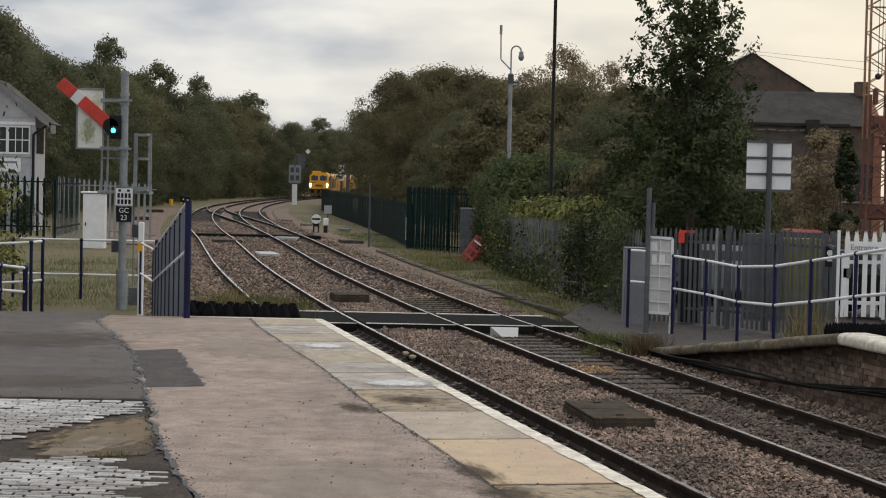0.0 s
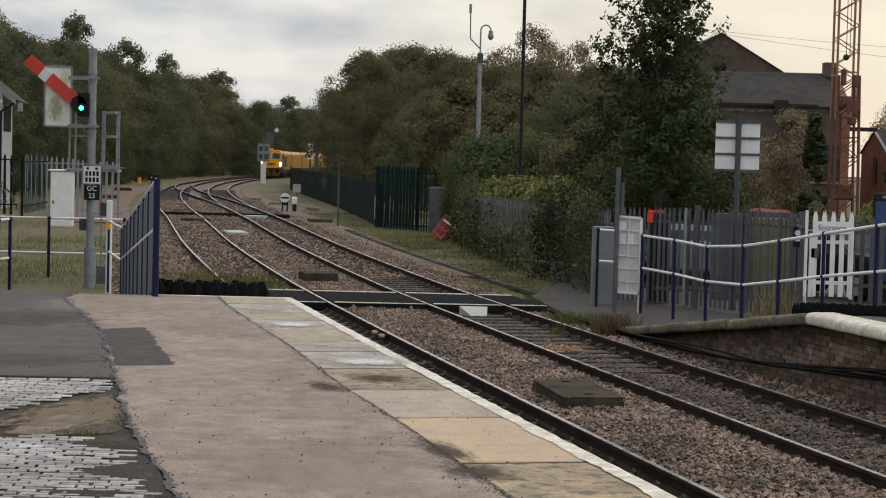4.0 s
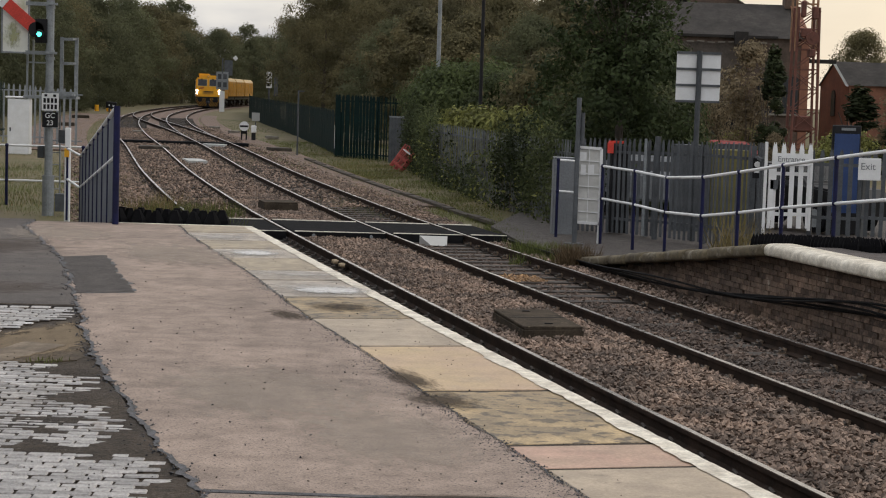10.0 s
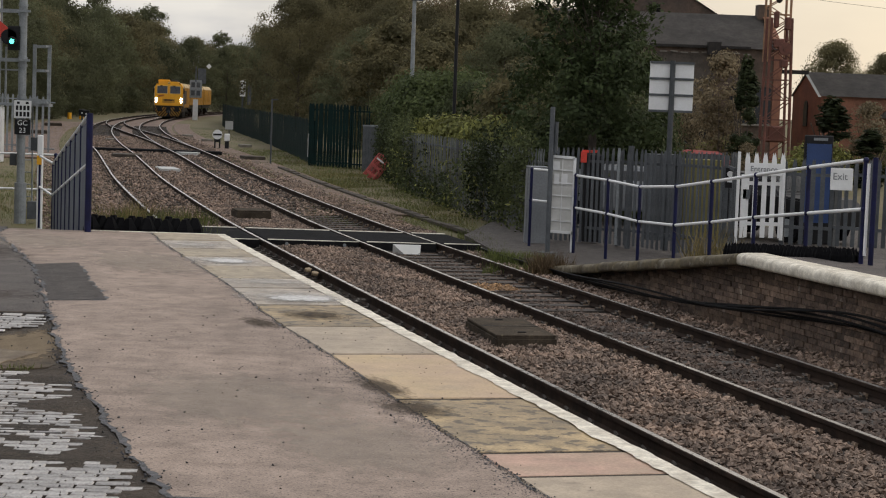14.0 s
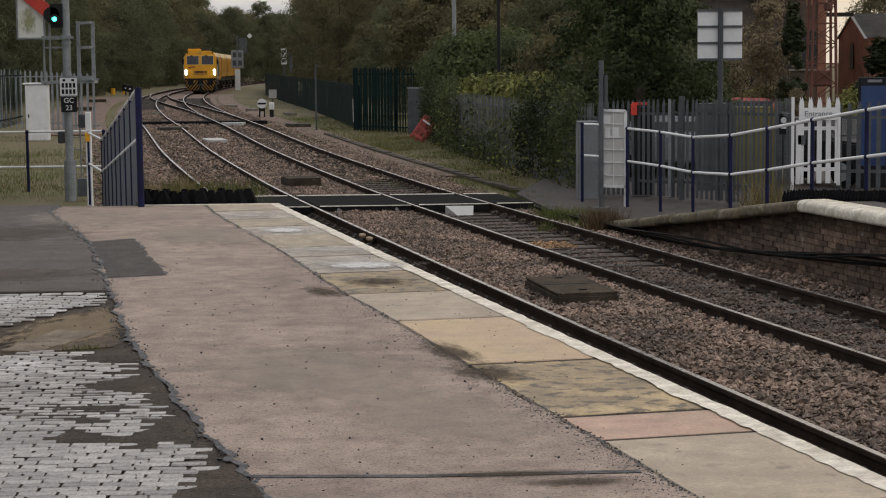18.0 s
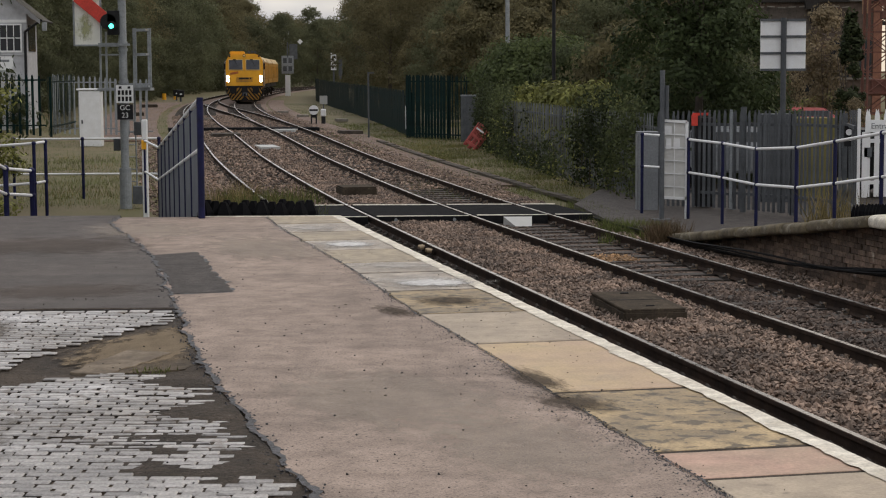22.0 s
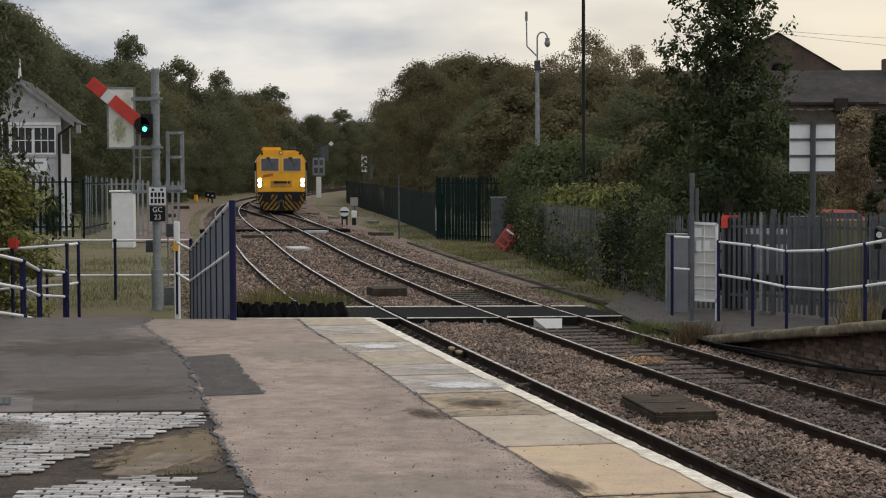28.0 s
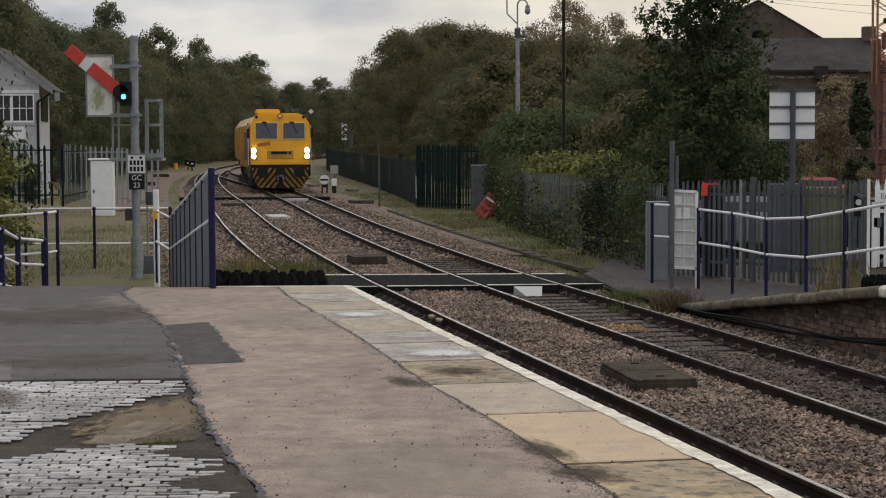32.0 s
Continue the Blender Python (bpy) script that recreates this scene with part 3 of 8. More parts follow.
# ---- ground ----
rng = np.random.default_rng(4)
bm = bmesh.new()
xs = [-1500, -500, -160, -70, -40, -25] + list(np.arange(-18, 18.1, 1.5)) + [25, 40, 70, 160, 500, 1500]
ys = [-1500, -400, -60, -15, 0, 15] + list(np.arange(22, 130, 2.5)) + [150, 175, 200, 240, 300, 400, 700, 1500, 3500]
gv = [[bm.verts.new((x, y, BED - 0.05 + up(y) + (0.05 * noise.noise((x * 0.3, y * 0.3, 0)) if abs(x) < 19 and 20 < y < 131 else 0))) for x in xs] for y in ys]
for j in range(len(ys) - 1):
    for i in range(len(xs) - 1):
        bm.faces.new((gv[j][i], gv[j][i + 1], gv[j + 1][i + 1], gv[j + 1][i]))
tagged(part("ground", bm, M["grass"]), "rough dry autumn grass and earth beside the line", "ground", kind="structure")

bed_path = thin(offset(-SIX / 2), 50, 8)
bed = new("ballast_bed", ribbon("ballast_bed", bed_path, [(-4.0, BED - 0.25), (-3.3, BED - 0.015), (3.3, BED - 0.015), (4.0, BED - 0.25)], M["ballast"]))
tagged(bed, "brown crushed stone ballast under two railway tracks", "ballast", kind="structure")

# trodden ballast beside the line further up
for d, w, y0, y1 in ((-SIX - 3.9, 1.6, 74, 160), (2.5, 0.6, 46, 170)):
    cess = new("ballast_cess", ribbon("ballast_cess", thin(offset(d, y0, y1), 50, 6), [(-w - 0.3, BED - 0.2), (-w, BED + 0.01), (w, BED + 0.01), (w + 0.3, BED - 0.2)], M["ballast"]))
    tagged(cess, "brown trodden ballast beside the line", "ballast", kind="structure")


# ---- tracks ----
RAIL_PROFILE = [(-0.07, RAIL - 0.159), (-0.07, RAIL - 0.148), (-0.012, RAIL - 0.125), (-0.012, RAIL - 0.05), (-0.036, RAIL - 0.038), (-0.036, RAIL - 0.006), (-0.028, RAIL),
                (0.028, RAIL), (0.036, RAIL - 0.006), (0.036, RAIL - 0.038), (0.012, RAIL - 0.05), (0.012, RAIL - 0.125), (0.07, RAIL - 0.148), (0.07, RAIL - 0.159)]


def sleeper_mesh():
    b = bmesh.new()
    box(b, (0, 0, RAIL - 0.159 - 0.065), (0.25, 2.55, 0.13))
    for s in (-0.7525, 0.7525):
        for e in (-0.12, 0.12):
            box(b, (0, s + e, RAIL - 0.145), (0.12, 0.09, 0.035))
        for e in (-0.095, 0.095):
            tube(b, (-0.04, s + e, RAIL - 0.12), (0.04, s + e, RAIL - 0.10), 0.016, n=5)
    return finish("sleeper", b, M["sleeper"])


SLEEPER = sleeper_mesh()


def track(name, label, d, y0, y1, sleepers_to):
    t = thing(name, Matrix(), label, "railway track", "railway tracks", "structure")
    for s in (-0.7525, 0.7525):
        r = new("rail", ribbon("rail", thin(offset(d + s, y0, y1)), RAIL_PROFILE, [M["rust"], M["railtop"]], top={6}))
        r.parent = t
        r["label"] = "steel rail with a polished head and rusty web"
    s0, s1 = np.interp(y0, LINE[:, 1], ARC), np.interp(sleepers_to, LINE[:, 1], ARC)
    for s in np.arange(s0, s1, 0.65):
        x, y, h = at_arc(s, d)
        o = new("sleeper", SLEEPER)
        o.matrix_basis = Matrix.Translation((x, y, up(y))) @ Matrix.Rotation(h + random.uniform(-0.01, 0.01), 4, "Z")
        o.parent = t
    return t


track("railway_track", "running line of rusty steel rails curving away through ballast", 0.0, -8, 385, 150)
track("railway_track", "second line of steel rails beside the platform edge", -SIX, -8, 385, 150)

# cast chairs with bolts under the nearest rails
M["chair_rust"] = mat("rusty_cast_iron", (0.175, 0.125, 0.088), (0.085, 0.060, 0.044), scale=8, fine=60, rough=0.7, rand=0.35, spots=(30, 0.6, 0.6, (0.30, 0.25, 0.18)))
b = bmesh.new()
for q in (-1, 1):
    box(b, (q * 0.105, 0, RAIL - 0.152), (0.10, 0.12, 0.028))
    box(b, (q * 0.058, 0, RAIL - 0.115), (0.030, 0.065, 0.05), ry=q * -18)
    tube(b, (q * 0.125, 0.030 * q, RAIL - 0.14), (q * 0.125, 0.030 * q, RAIL - 0.108), 0.016, n=6)
CHAIR = finish("chair", b, M["chair_rust"])
for line, d in zip([o for o in bpy.data.objects if o.name.startswith("railway_track")], (0.0, -SIX)):
    for k in range(68):
        for q in (-0.7525, 0.7525) if d == 0 else (-0.7525,):
            x, y, h = at_arc(np.interp(-8, LINE[:, 1], ARC) + 0.65 * (k + 24), d + q)
            o = new("chair", CHAIR)
            o.matrix_basis = Matrix.Translation((x, y, up(y) + random.uniform(-0.004, 0.004))) @ Matrix.Rotation(h - math.pi / 2, 4, "Z")
            o.parent = line
M["bolt_pale"] = mat("greased_bolt", (0.36, 0.28, 0.17), (0.22, 0.16, 0.10), scale=20, fine=60, rough=0.6)
jt = thing("rail_joint", pose(-0.40, 29.25, RAIL, 0, 0, 11.5), "bolted fishplate joint with pale bolts on a rail", "track part")
b = bmesh.new()
box(b, (-0.045, 0, -0.075), (0.03, 0.95, 0.075))
bevel(b, 0.008)
part("fishplate", b, M["rust"], jt)
for y in (-0.38, -0.24, 0.22, 0.36):
    b = bmesh.new()
    tube(b, (-0.05, y, -0.06), (-0.13, y, -0.06), 0.036, 0.028, 8)
    part("bolt", b, M["bolt_pale"], jt, "pale yellowish bolt head")

# a crossover joins the two lines
cross = []
for y in np.arange(88, 174, 2.0):
    u = (y - 88) / 84
    s = u * u * (3 - 2 * u)
    cross.append((at_y(-SIX * s, y), y))
cross = np.array(cross)
ct = np.gradient(cross, axis=0)
ct /= np.linalg.norm(ct, axis=1)[:, None]
cn = np.stack([ct[:, 1], -ct[:, 0]], 1)
co_thing = thing("crossover_track", Matrix(), "rusty crossover rails joining the two lines at points", "railway track", "railway tracks", "structure")
for s in (-0.7525, 0.7525):
    lift = [(a, z - 0.006) for a, z in RAIL_PROFILE]
    r = new("rail", ribbon("rail", cross + cn * s, lift, [M["rust"], M["railtop"]], top={6}))
    r.parent = co_thing


# ---- ballast stones near the camera ----
def scatter(n, y0, y1, d0, d1, rng):
    y = y0 + (y1 - y0) * rng.uniform(0, 1, n) ** 1.25
    d = rng.uniform(d0, d1, n)
    c = np.interp(y, LINE[:, 1], LINE[:, 0])
    nx, ny = np.interp(y, LINE[:, 1], NOR[:, 0]), np.interp(y, LINE[:, 1], NOR[:, 1])
    return np.stack([c + nx * d, y + ny * d], 1), d


for n, y0, y1, d0, d1, mname, size, dz in ((42000, 9, 48, -2.62, -0.83, "stone", 0.032, 0.03), (10000, 9, 25, -0.68, 0.68, "stone_dark", 0.036, -0.028), (6500, 24, 48, -0.68, 0.68, "stone_dark", 0.036, -0.052), (13000, 12, 60, 0.83, 1.95, "stone", 0.036, 0.0),
                                           (16000, 36, 110, -4.8, -0.8, "stone", 0.05, 0.015), (7000, 45, 120, -0.6, 2.3, "stone", 0.05, -0.01), (4000, 36, 75, -6.6, -4.3, "stone", 0.045, -0.005)):
    xy, d = scatter(n, y0, y1, d0, d1, rng)
    mid = (d0 + d1) / 2
    hump = dz + 0.03 * np.cos((d - mid) / (d1 - d0) * 3.0) + rng.uniform(-0.02, 0.03, n)
    st = new("ballast_stones", stones("ballast_stones", xy, BED + hump + np.interp(xy[:, 1], [40, 60, 85, 110, 150], [0, 0.10, 0.26, 0.32, 0.36]), size, M[mname], rng))
    tagged(st, "loose brown ballast stones between the rails", "ballast", kind="stuff")


# ---- near platform ----
JOINT = [(-4.30, 24.0), (-4.16, 22.63), (-4.12, 21.7), (-3.66, 20.2), (-2.95, 17.6), (-2.45, 15.0), (-2.25, 14.06), (-1.89, 12.15), (-1.49, 10.43), (-1.08, 8.88), (-0.79, 7.85), (-0.58, 7.12), (0.1, 5.0), (1.4, 0.0), (2.4, -4.0)]
COPING = [(-2.38, 22.6), (-2.11, 21.15), (-1.10, 16.78), (-0.48, 13.7), (-0.08, 12.08), (0.29, 10.39), (0.67, 8.74), (0.80, 8.22), (1.18, 6.5), (2.2, 2.0), (3.2, -4.0)]
END = 22.62


def on(line, y):
    a = np.array(sorted(line, key=lambda p: p[1]))
    return float(np.interp(y, a[:, 1], a[:, 0]))


def edge(y):
    return at_y(0, y) - 5.17


EDGE_PTS = [(edge(y), y) for y in np.arange(-4, END + 0.01, 1.0)] + [(edge(END), END)]
platform = thing("platform_near", Matrix(), "old station platform of patched tarmac, setts and coping stones", "platform", kind="structure")
bm = bmesh.new()
prism(bm, [(-9, -4)] + [(x - 0.12, y) for x, y in EDGE_PTS] + [(-4.3, END), (-4.3, 22.95), (-9, 22.95)], -1.25, -0.075)
part("platform_core", bm, M["concrete_dark"], platform)


def wobble(line, amp, rng, step=0.12):
    out = []
    for (x0, y0), (x1, y1) in zip(line, line[1:]):
        n = max(int(math.hypot(x1 - x0, y1 - y0) / step), 1)
        for i in range(n):
            x, y = x0 + (x1 - x0) * i / n, y0 + (y1 - y0) * i / n
            out.append((x + amp * (1.6 * noise.noise((y * 2.3, 1.0, amp * 99)) + 0.9 * noise.noise((y * 8.0, 4.0, amp * 99))), y))
    return out + [line[-1]]


wj = wobble(JOINT[1:], 0.03, rng, 0.05)
wc = wobble(COPING, 0.02, rng, 0.05)
bm = bmesh.new()
prism(bm, wc[::-1] + wj, -0.075, 0.0)
part("light_tarmac", bm, M["tarmac"], platform, "worn pinkish-grey tarmac surface")
bm = bmesh.new()
upper = [p for p in wj if p[1] >= 14.0]
prism(bm, upper + [(-2.25, 13.98), (-3.2, 13.97), (-4.1, 13.8), (-9, 13.6), (-9, 22.95), (-4.2, 22.95)], -0.075, -0.002)
part("dark_tarmac", bm, M["tarmac_dark"], platform, "smooth dark grey tarmac")
bm = bmesh.new()
lower = [p for p in wj if p[1] < 13.9]
prism(bm, lower + [(2.2, -4), (-9, -4), (-9, 13.6), (-4.1, 13.8), (-2.27, 13.96)], -0.075, -0.019)
part("dirt_bed", bm, M["dirt"], platform, "dark earth where setts are missing")
PATCH = [(-3.05, 17.95), (-2.64, 18.22), (-2.40, 17.1), (-2.16, 15.95), (-1.94, 15.02), (-2.42, 14.86), (-2.52, 15.6), (-2.72, 16.5), (-3.05, 17.95)]


def ragged(line, amp, seed, step=0.06):
    """The points of a closed outline, frayed both ways."""
    out = []
    for (x0, y0), (x1, y1) in zip(line, line[1:]):
        n = max(int(math.hypot(x1 - x0, y1 - y0) / step), 1)
        for i in range(n):
            x, y = x0 + (x1 - x0) * i / n, y0 + (y1 - y0) * i / n
            q = (x * 6 + seed, y * 6, seed * 1.7)
            out.append((x + amp * (noise.noise(q) + 0.6 * noise.noise((x * 19, y * 19, seed))), y + amp * (noise.noise((q[1], q[0], 3.0)) + 0.6 * noise.noise((y * 19, x * 19, seed)))))
    return out


bm = bmesh.new()
prism(bm, ragged(PATCH, 0.055, 1.0), -0.05, 0.0045)
part("tarmac_patch", bm, M["tarmac_patch"], platform, "square dark tarmac repair patch")
bm = bmesh.new()
rim_pts = [(-2.51 + (x + 2.51) * 1.045, 16.5 + (y - 16.5) * 1.018) for x, y in PATCH]
prism(bm, ragged(rim_pts, 0.06, 2.0), -0.05, 0.0022)
part("patch_edge", bm, M["seam"], platform, "dark crumbling edge of the repair")
# smooth strip round the drain, with its joint
bm = bmesh.new()
prism(bm, ragged([(-5.2, 13.93), (-3.55, 13.95), (-3.80, 14.98), (-5.2, 14.9), (-5.2, 13.93)], 0.02, 4.0), -0.05, 0.0006)
part("concrete_strip", bm, M["strip"], platform, "smoother grey strip round a drain")
bm = bmesh.new()
prism(bm, ragged([(-9, 13.66), (-4.1, 13.86), (-3.2, 14.03), (-2.25, 14.04), (-2.25, 13.99), (-3.2, 13.975), (-4.1, 13.81), (-9, 13.61), (-9, 13.66)], 0.012, 5.0), -0.05, 0.002)
part("seam", bm, M["dirt"], platform, "dark joint between tarmac and setts")
# thin mortar left in the hollow among the setts
bm = bmesh.new()
prism(bm, ragged([(-2.46, 11.15), (-2.42, 11.75), (-2.32, 12.5), (-2.16, 13.15), (-1.98, 12.75), (-1.80, 11.9), (-1.78, 11.25), (-2.05, 11.2), (-2.28, 11.0), (-2.46, 11.15)], 0.07, 6.0), -0.06, -0.009)
part("mortar_bed", bm, M["ochre"], platform, "ochre mortar where setts are missing")
bm = bmesh.new()
prism(bm, ragged([(-2.47, 11.12), (-2.25, 11.05), (-2.12, 11.4), (-1.98, 11.85), (-2.28, 12.0), (-2.47, 11.12)], 0.03, 7.0), -0.06, -0.001)
bevel(bm, 0.004)
part("mortar_flag", bm, M["flag"], platform, "flat buff piece of broken mortar")


def seam(line, width, amp, z=0.005):
    b = bmesh.new()
    w = wobble(line, amp, rng, 0.03)
    last = None
    for i, (x, y) in enumerate(w):
        h = width * (0.45 + 1.1 * abs(noise.noise((x * 3, y * 3, 5))))
        v = (b.verts.new((x - h * random.uniform(0.5, 1.3), y, z)), b.verts.new((x + h * random.uniform(0.5, 1.3), y, z)))
        if last and noise.noise((x * 5, y * 5, 9)) < 0.34:
            b.faces.new((last[0], last[1], v[1], v[0]))
        last = v
    bmesh.ops.recalc_face_normals(b, faces=b.faces)
    for f in b.faces:
        if f.normal.z < 0:
            f.normal_flip()
    return b


part("seam", seam([p for p in JOINT[1:] if p[1] > 5], 0.027, 0.03, 0.004), M["seam"], platform, "cracked bitumen seam")
part("seam", seam(COPING[:-1], 0.008, 0.02, 0.005), M["seam"], platform)
for line_pts, amp, wide, count in ((JOINT[1:], 0.03, 0.034, 800), (COPING[:-1], 0.02, 0.022, 900)):
    w = np.array([p for p in wobble(line_pts, amp, rng, 0.05) if p[1] > 6.5])
    pick = w[rng.integers(0, len(w), count)] + rng.normal(0, wide, (count, 2)) * np.array([1, 0.5])
    crumbs = new("seam_crumbs", stones("seam_crumbs", pick, np.full(count, -0.001), 0.0095 if amp > 0.025 else 0.007, M["seam"], rng))
    crumbs.parent = platform
    crumbs["kind"] = "stuff"
    crumbs["label"] = "crumbled bitumen along the joint"
# fine gravel worn out of the tarmac beside the coping
gy = np.concatenate([rng.uniform(6.6, 11.5, 1900), rng.uniform(11.5, 17, 500)])
gx = np.array([on(COPING, v) for v in gy]) - rng.exponential(0.085, len(gy)) + 0.02
loose_grit = new("edge_gravel", stones("edge_gravel", np.stack([gx, gy], 1), np.full(len(gy), 0.0005), 0.0042, M["seam"], rng))
loose_grit.parent = platform
loose_grit["kind"] = "stuff"
loose_grit["label"] = "fine grey gravel worn from the tarmac edge"
b = bmesh.new()
prism(b, [(-0.70, 7.62), (0.0, 7.575), (0.9, 7.60), (0.9, 7.55), (0.0, 7.53), (-0.70, 7.57)], -0.02, 0.004)
part("seam", b, M["seam"], platform)

JY = [22.6, 21.5, 20.4, 19.4, 18.35, 17.15, 16.3, 15.0, 13.6, 12.14, 10.35, 8.78, 8.22, 6.9, 5.4, 3.6, 1.8, 0, -2, -4]
JM = ["slab_olive", "slab_grey", "slab_olive", "slab_grey", "slab_olive", "slab_grey", "slab_grey", "slab_dark", "slab_pale", "slab_buff", "slab_dark", "slab_pink", "slab_pale"] + ["slab_buff"] * 6
for i in range(len(JY) - 1):
    a, c = JY[i] - 0.019, JY[i + 1] + 0.019
    ea, ec = min(a + 0.17, END), c + 0.17
    bm = bmesh.new()
    prism(bm, [(on(COPING, c) + 0.012, c), (edge(ec), ec), (edge(ea), ea), (on(COPING, a) + 0.012, a)], -0.16, random.uniform(-0.004, 0.004))
    bevel(bm, 0.012)
    part("coping_slab", bm, M[JM[i]], platform)
# earth packed in the joints between the slabs
for y in JY[1:15]:
    bm = bmesh.new()
    prism(bm, ragged([(on(COPING, y) + 0.012, y - 0.022), (edge(y + 0.17) - 0.01, y + 0.148), (edge(y + 0.17) - 0.01, y + 0.192), (on(COPING, y) + 0.012, y + 0.022), (on(COPING, y) + 0.012, y - 0.022)], 0.006, y), -0.08, -0.0045)
    part("slab_joint", bm, M["dirt"], platform)
# worn white line along the edge
bm = bmesh.new()
last = None
for y in np.arange(-3, END, 0.032):
    x = edge(y)
    w = 0.113 + 0.028 * noise.noise((0, y * 2.2, 3)) + 0.016 * noise.noise((0, y * 9.0, 5)) + random.uniform(-0.004, 0.003)
    o = 0.012 * noise.noise((2, y * 5.0, 1)) + random.uniform(-0.002, 0.002)
    v = [bm.verts.new(p) for p in ((x - w, y, 0.005), (x + 0.006 + o, y, 0.006), (x + 0.008 + o, y, -0.055 + o))]
    if last:
        bm.faces.new((last[0], last[1], v[1], v[0]))
        bm.faces.new((last[1], last[2], v[2], v[1]))
    last = v
bmesh.ops.recalc_face_normals(bm, faces=bm.faces)
part("edge_line", bm, M["white_line"], platform, "worn white painted edge line")
bm = bmesh.new()
prism(bm, [(-3.15, END + 0.0), (-2.35, END - 0.06), (edge(END) - 0.1, END - 0.04), (edge(END), END), (edge(END), END + 0.05), (-3.15, END + 0.06)], -0.16, 0.006)
part("end_kerb", bm, M["white_line"], platform, "white painted kerb at the platform end")

# near ramp, down to rail level behind the platform's end
bm = bmesh.new()
prof = [(END, -1.25), (END, -0.03), (34.2, -1.02), (34.2, -1.25)]
rows = [[bm.verts.new((x, y, z)) for y, z in prof] for x in (-6.6, edge(END) - 0.6)]
for i in (0, 1):
    for j, v in enumerate(rows[i]):
        if j > 1:
            v.co.x -= 2.3
bm.faces.new(rows[0])
bm.faces.new(rows[1][::-1])
for j in range(4):
    bm.faces.new((rows[0][j], rows[0][(j + 1) % 4], rows[1][(j + 1) % 4], rows[1][j]))
bmesh.ops.recalc_face_normals(bm, faces=bm.faces)
tagged(part("ramp_near", bm, M["tarmac_dark"]), "tarmac ramp falling from the platform end to the line", "ramp", kind="structure")

# ---- far platform with its ramp ----
FARTOP = -0.12
far_pf = thing("platform_far", Matrix(), "opposite station platform with a brick face and white nosing", "platform", kind="structure")


def far_edge(y):
    return at_y(0, y) + 1.60


TOPY, FOOT = 23.4, 31.2
line = [(far_edge(y), y) for y in np.arange(-6, TOPY + 0.1, 1.4)]
bm = bmesh.new()
prism(bm, [(x + 0.32, y) for x, y in line] + [(30, TOPY), (30, -6)], -1.3, FARTOP)
part("platform_core", bm, M["mortar"], far_pf)
bm = bmesh.new()
prism(bm, [(x + 0.36, y) for x, y in line] + [(30, TOPY), (30, -6)], FARTOP - 0.05, FARTOP + 0.006)
part("platform_surface", bm, M["tarmac_dark"], far_pf)
bm = bmesh.new()
a = [bm.verts.new(p) for p in ((far_edge(TOPY) + 0.32, TOPY, -1.3), (far_edge(TOPY) + 0.32, TOPY, FARTOP), (far_edge(FOOT) + 0.25, FOOT, -1.03), (far_edge(FOOT) + 0.25, FOOT, -1.3))]
c = [bm.verts.new((8.6, v.co.y, v.co.z)) for v in a]
bm.faces.new(a)
bm.faces.new(c[::-1])
for j in range(4):
    bm.faces.new((a[j], a[(j + 1) % 4], c[(j + 1) % 4], c[j]))
bmesh.ops.recalc_face_normals(bm, faces=bm.faces)
part("ramp", bm, M["tarmac_dark"], far_pf, "tarmac ramp down to the crossing")
bm = bmesh.new()
prism(bm, [(far_edge(31) + 0.25, 31.2), (8.6, 31.2), (14, 29), (14, 45), (3.9, 45), (2.6, 38.6), (2.9, 34.4)], -1.3, -1.03)
tagged(part("pavement", bm, M["tarmac_patch"]), "grey tarmac path behind the barriers", "pavement", kind="structure")
# rounded white nosing, grey and mossy down the ramp
M["moss_stone"] = mat("mossy_coping", (0.165, 0.135, 0.082), (0.072, 0.058, 0.040), scale=3, fine=40, spots=(5, 0.57, 0.6, (0.26, 0.235, 0.185)), soft=0.2, mid=(8, 0.3), bump=0.6, depth=0.02)
nose = [(0.02, -0.115), (0.0, -0.085), (0.0, -0.02), (0.008, 0.0), (0.025, 0.018), (0.05, 0.030), (0.09, 0.037), (0.14, 0.04), (0.40, 0.04), (0.40, -0.115)]


def nosing(name, path, zs, material, label):
    t = np.gradient(np.array(path), axis=0)
    t /= np.linalg.norm(t, axis=1)[:, None]
    v, c = [], len(nose)
    for (x, y), (tx, ty), z in zip(path, t, zs):
        v += [(x + ty * a, y - tx * a, z + h) for a, h in nose]
    f = [(i * c + j, i * c + (j + 1) % c, (i + 1) * c + (j + 1) % c, (i + 1) * c + j) for i in range(len(path) - 1) for j in range(c)]
    f += [tuple(range(c)), tuple(range((len(path) - 1) * c, len(path) * c))[::-1]]
    ob = new(name, mesh_of(name, v, f, material))
    ob.parent = far_pf
    ob["label"] = label
    b = bmesh.new()
    b.from_mesh(ob.data)
    bmesh.ops.recalc_face_normals(b, faces=b.faces)
    for f in b.faces:
        f.smooth = True
    b.to_mesh(ob.data)
    b.free()


nosing("edge_nosing", [(far_edge(y), y) for y in np.arange(-6, TOPY + 0.3, 0.7)], [FARTOP] * 60, M["white_line"], "rounded white painted platform edge")
y = TOPY + 0.02
while y < FOOT - 0.3:
    y2 = min(y + random.uniform(0.75, 1.05), FOOT)
    ry = np.linspace(y, y2 - 0.018, 4)
    dx, dz = random.uniform(-0.02, 0.015), random.uniform(-0.015, 0.012)
    nosing("coping_stone", [(far_edge(v) + dx, v) for v in ry], np.interp(ry, [TOPY, FOOT], [FARTOP, -1.05]) + dz, M["moss_stone"], "mossy brown coping stone")
    y = y2


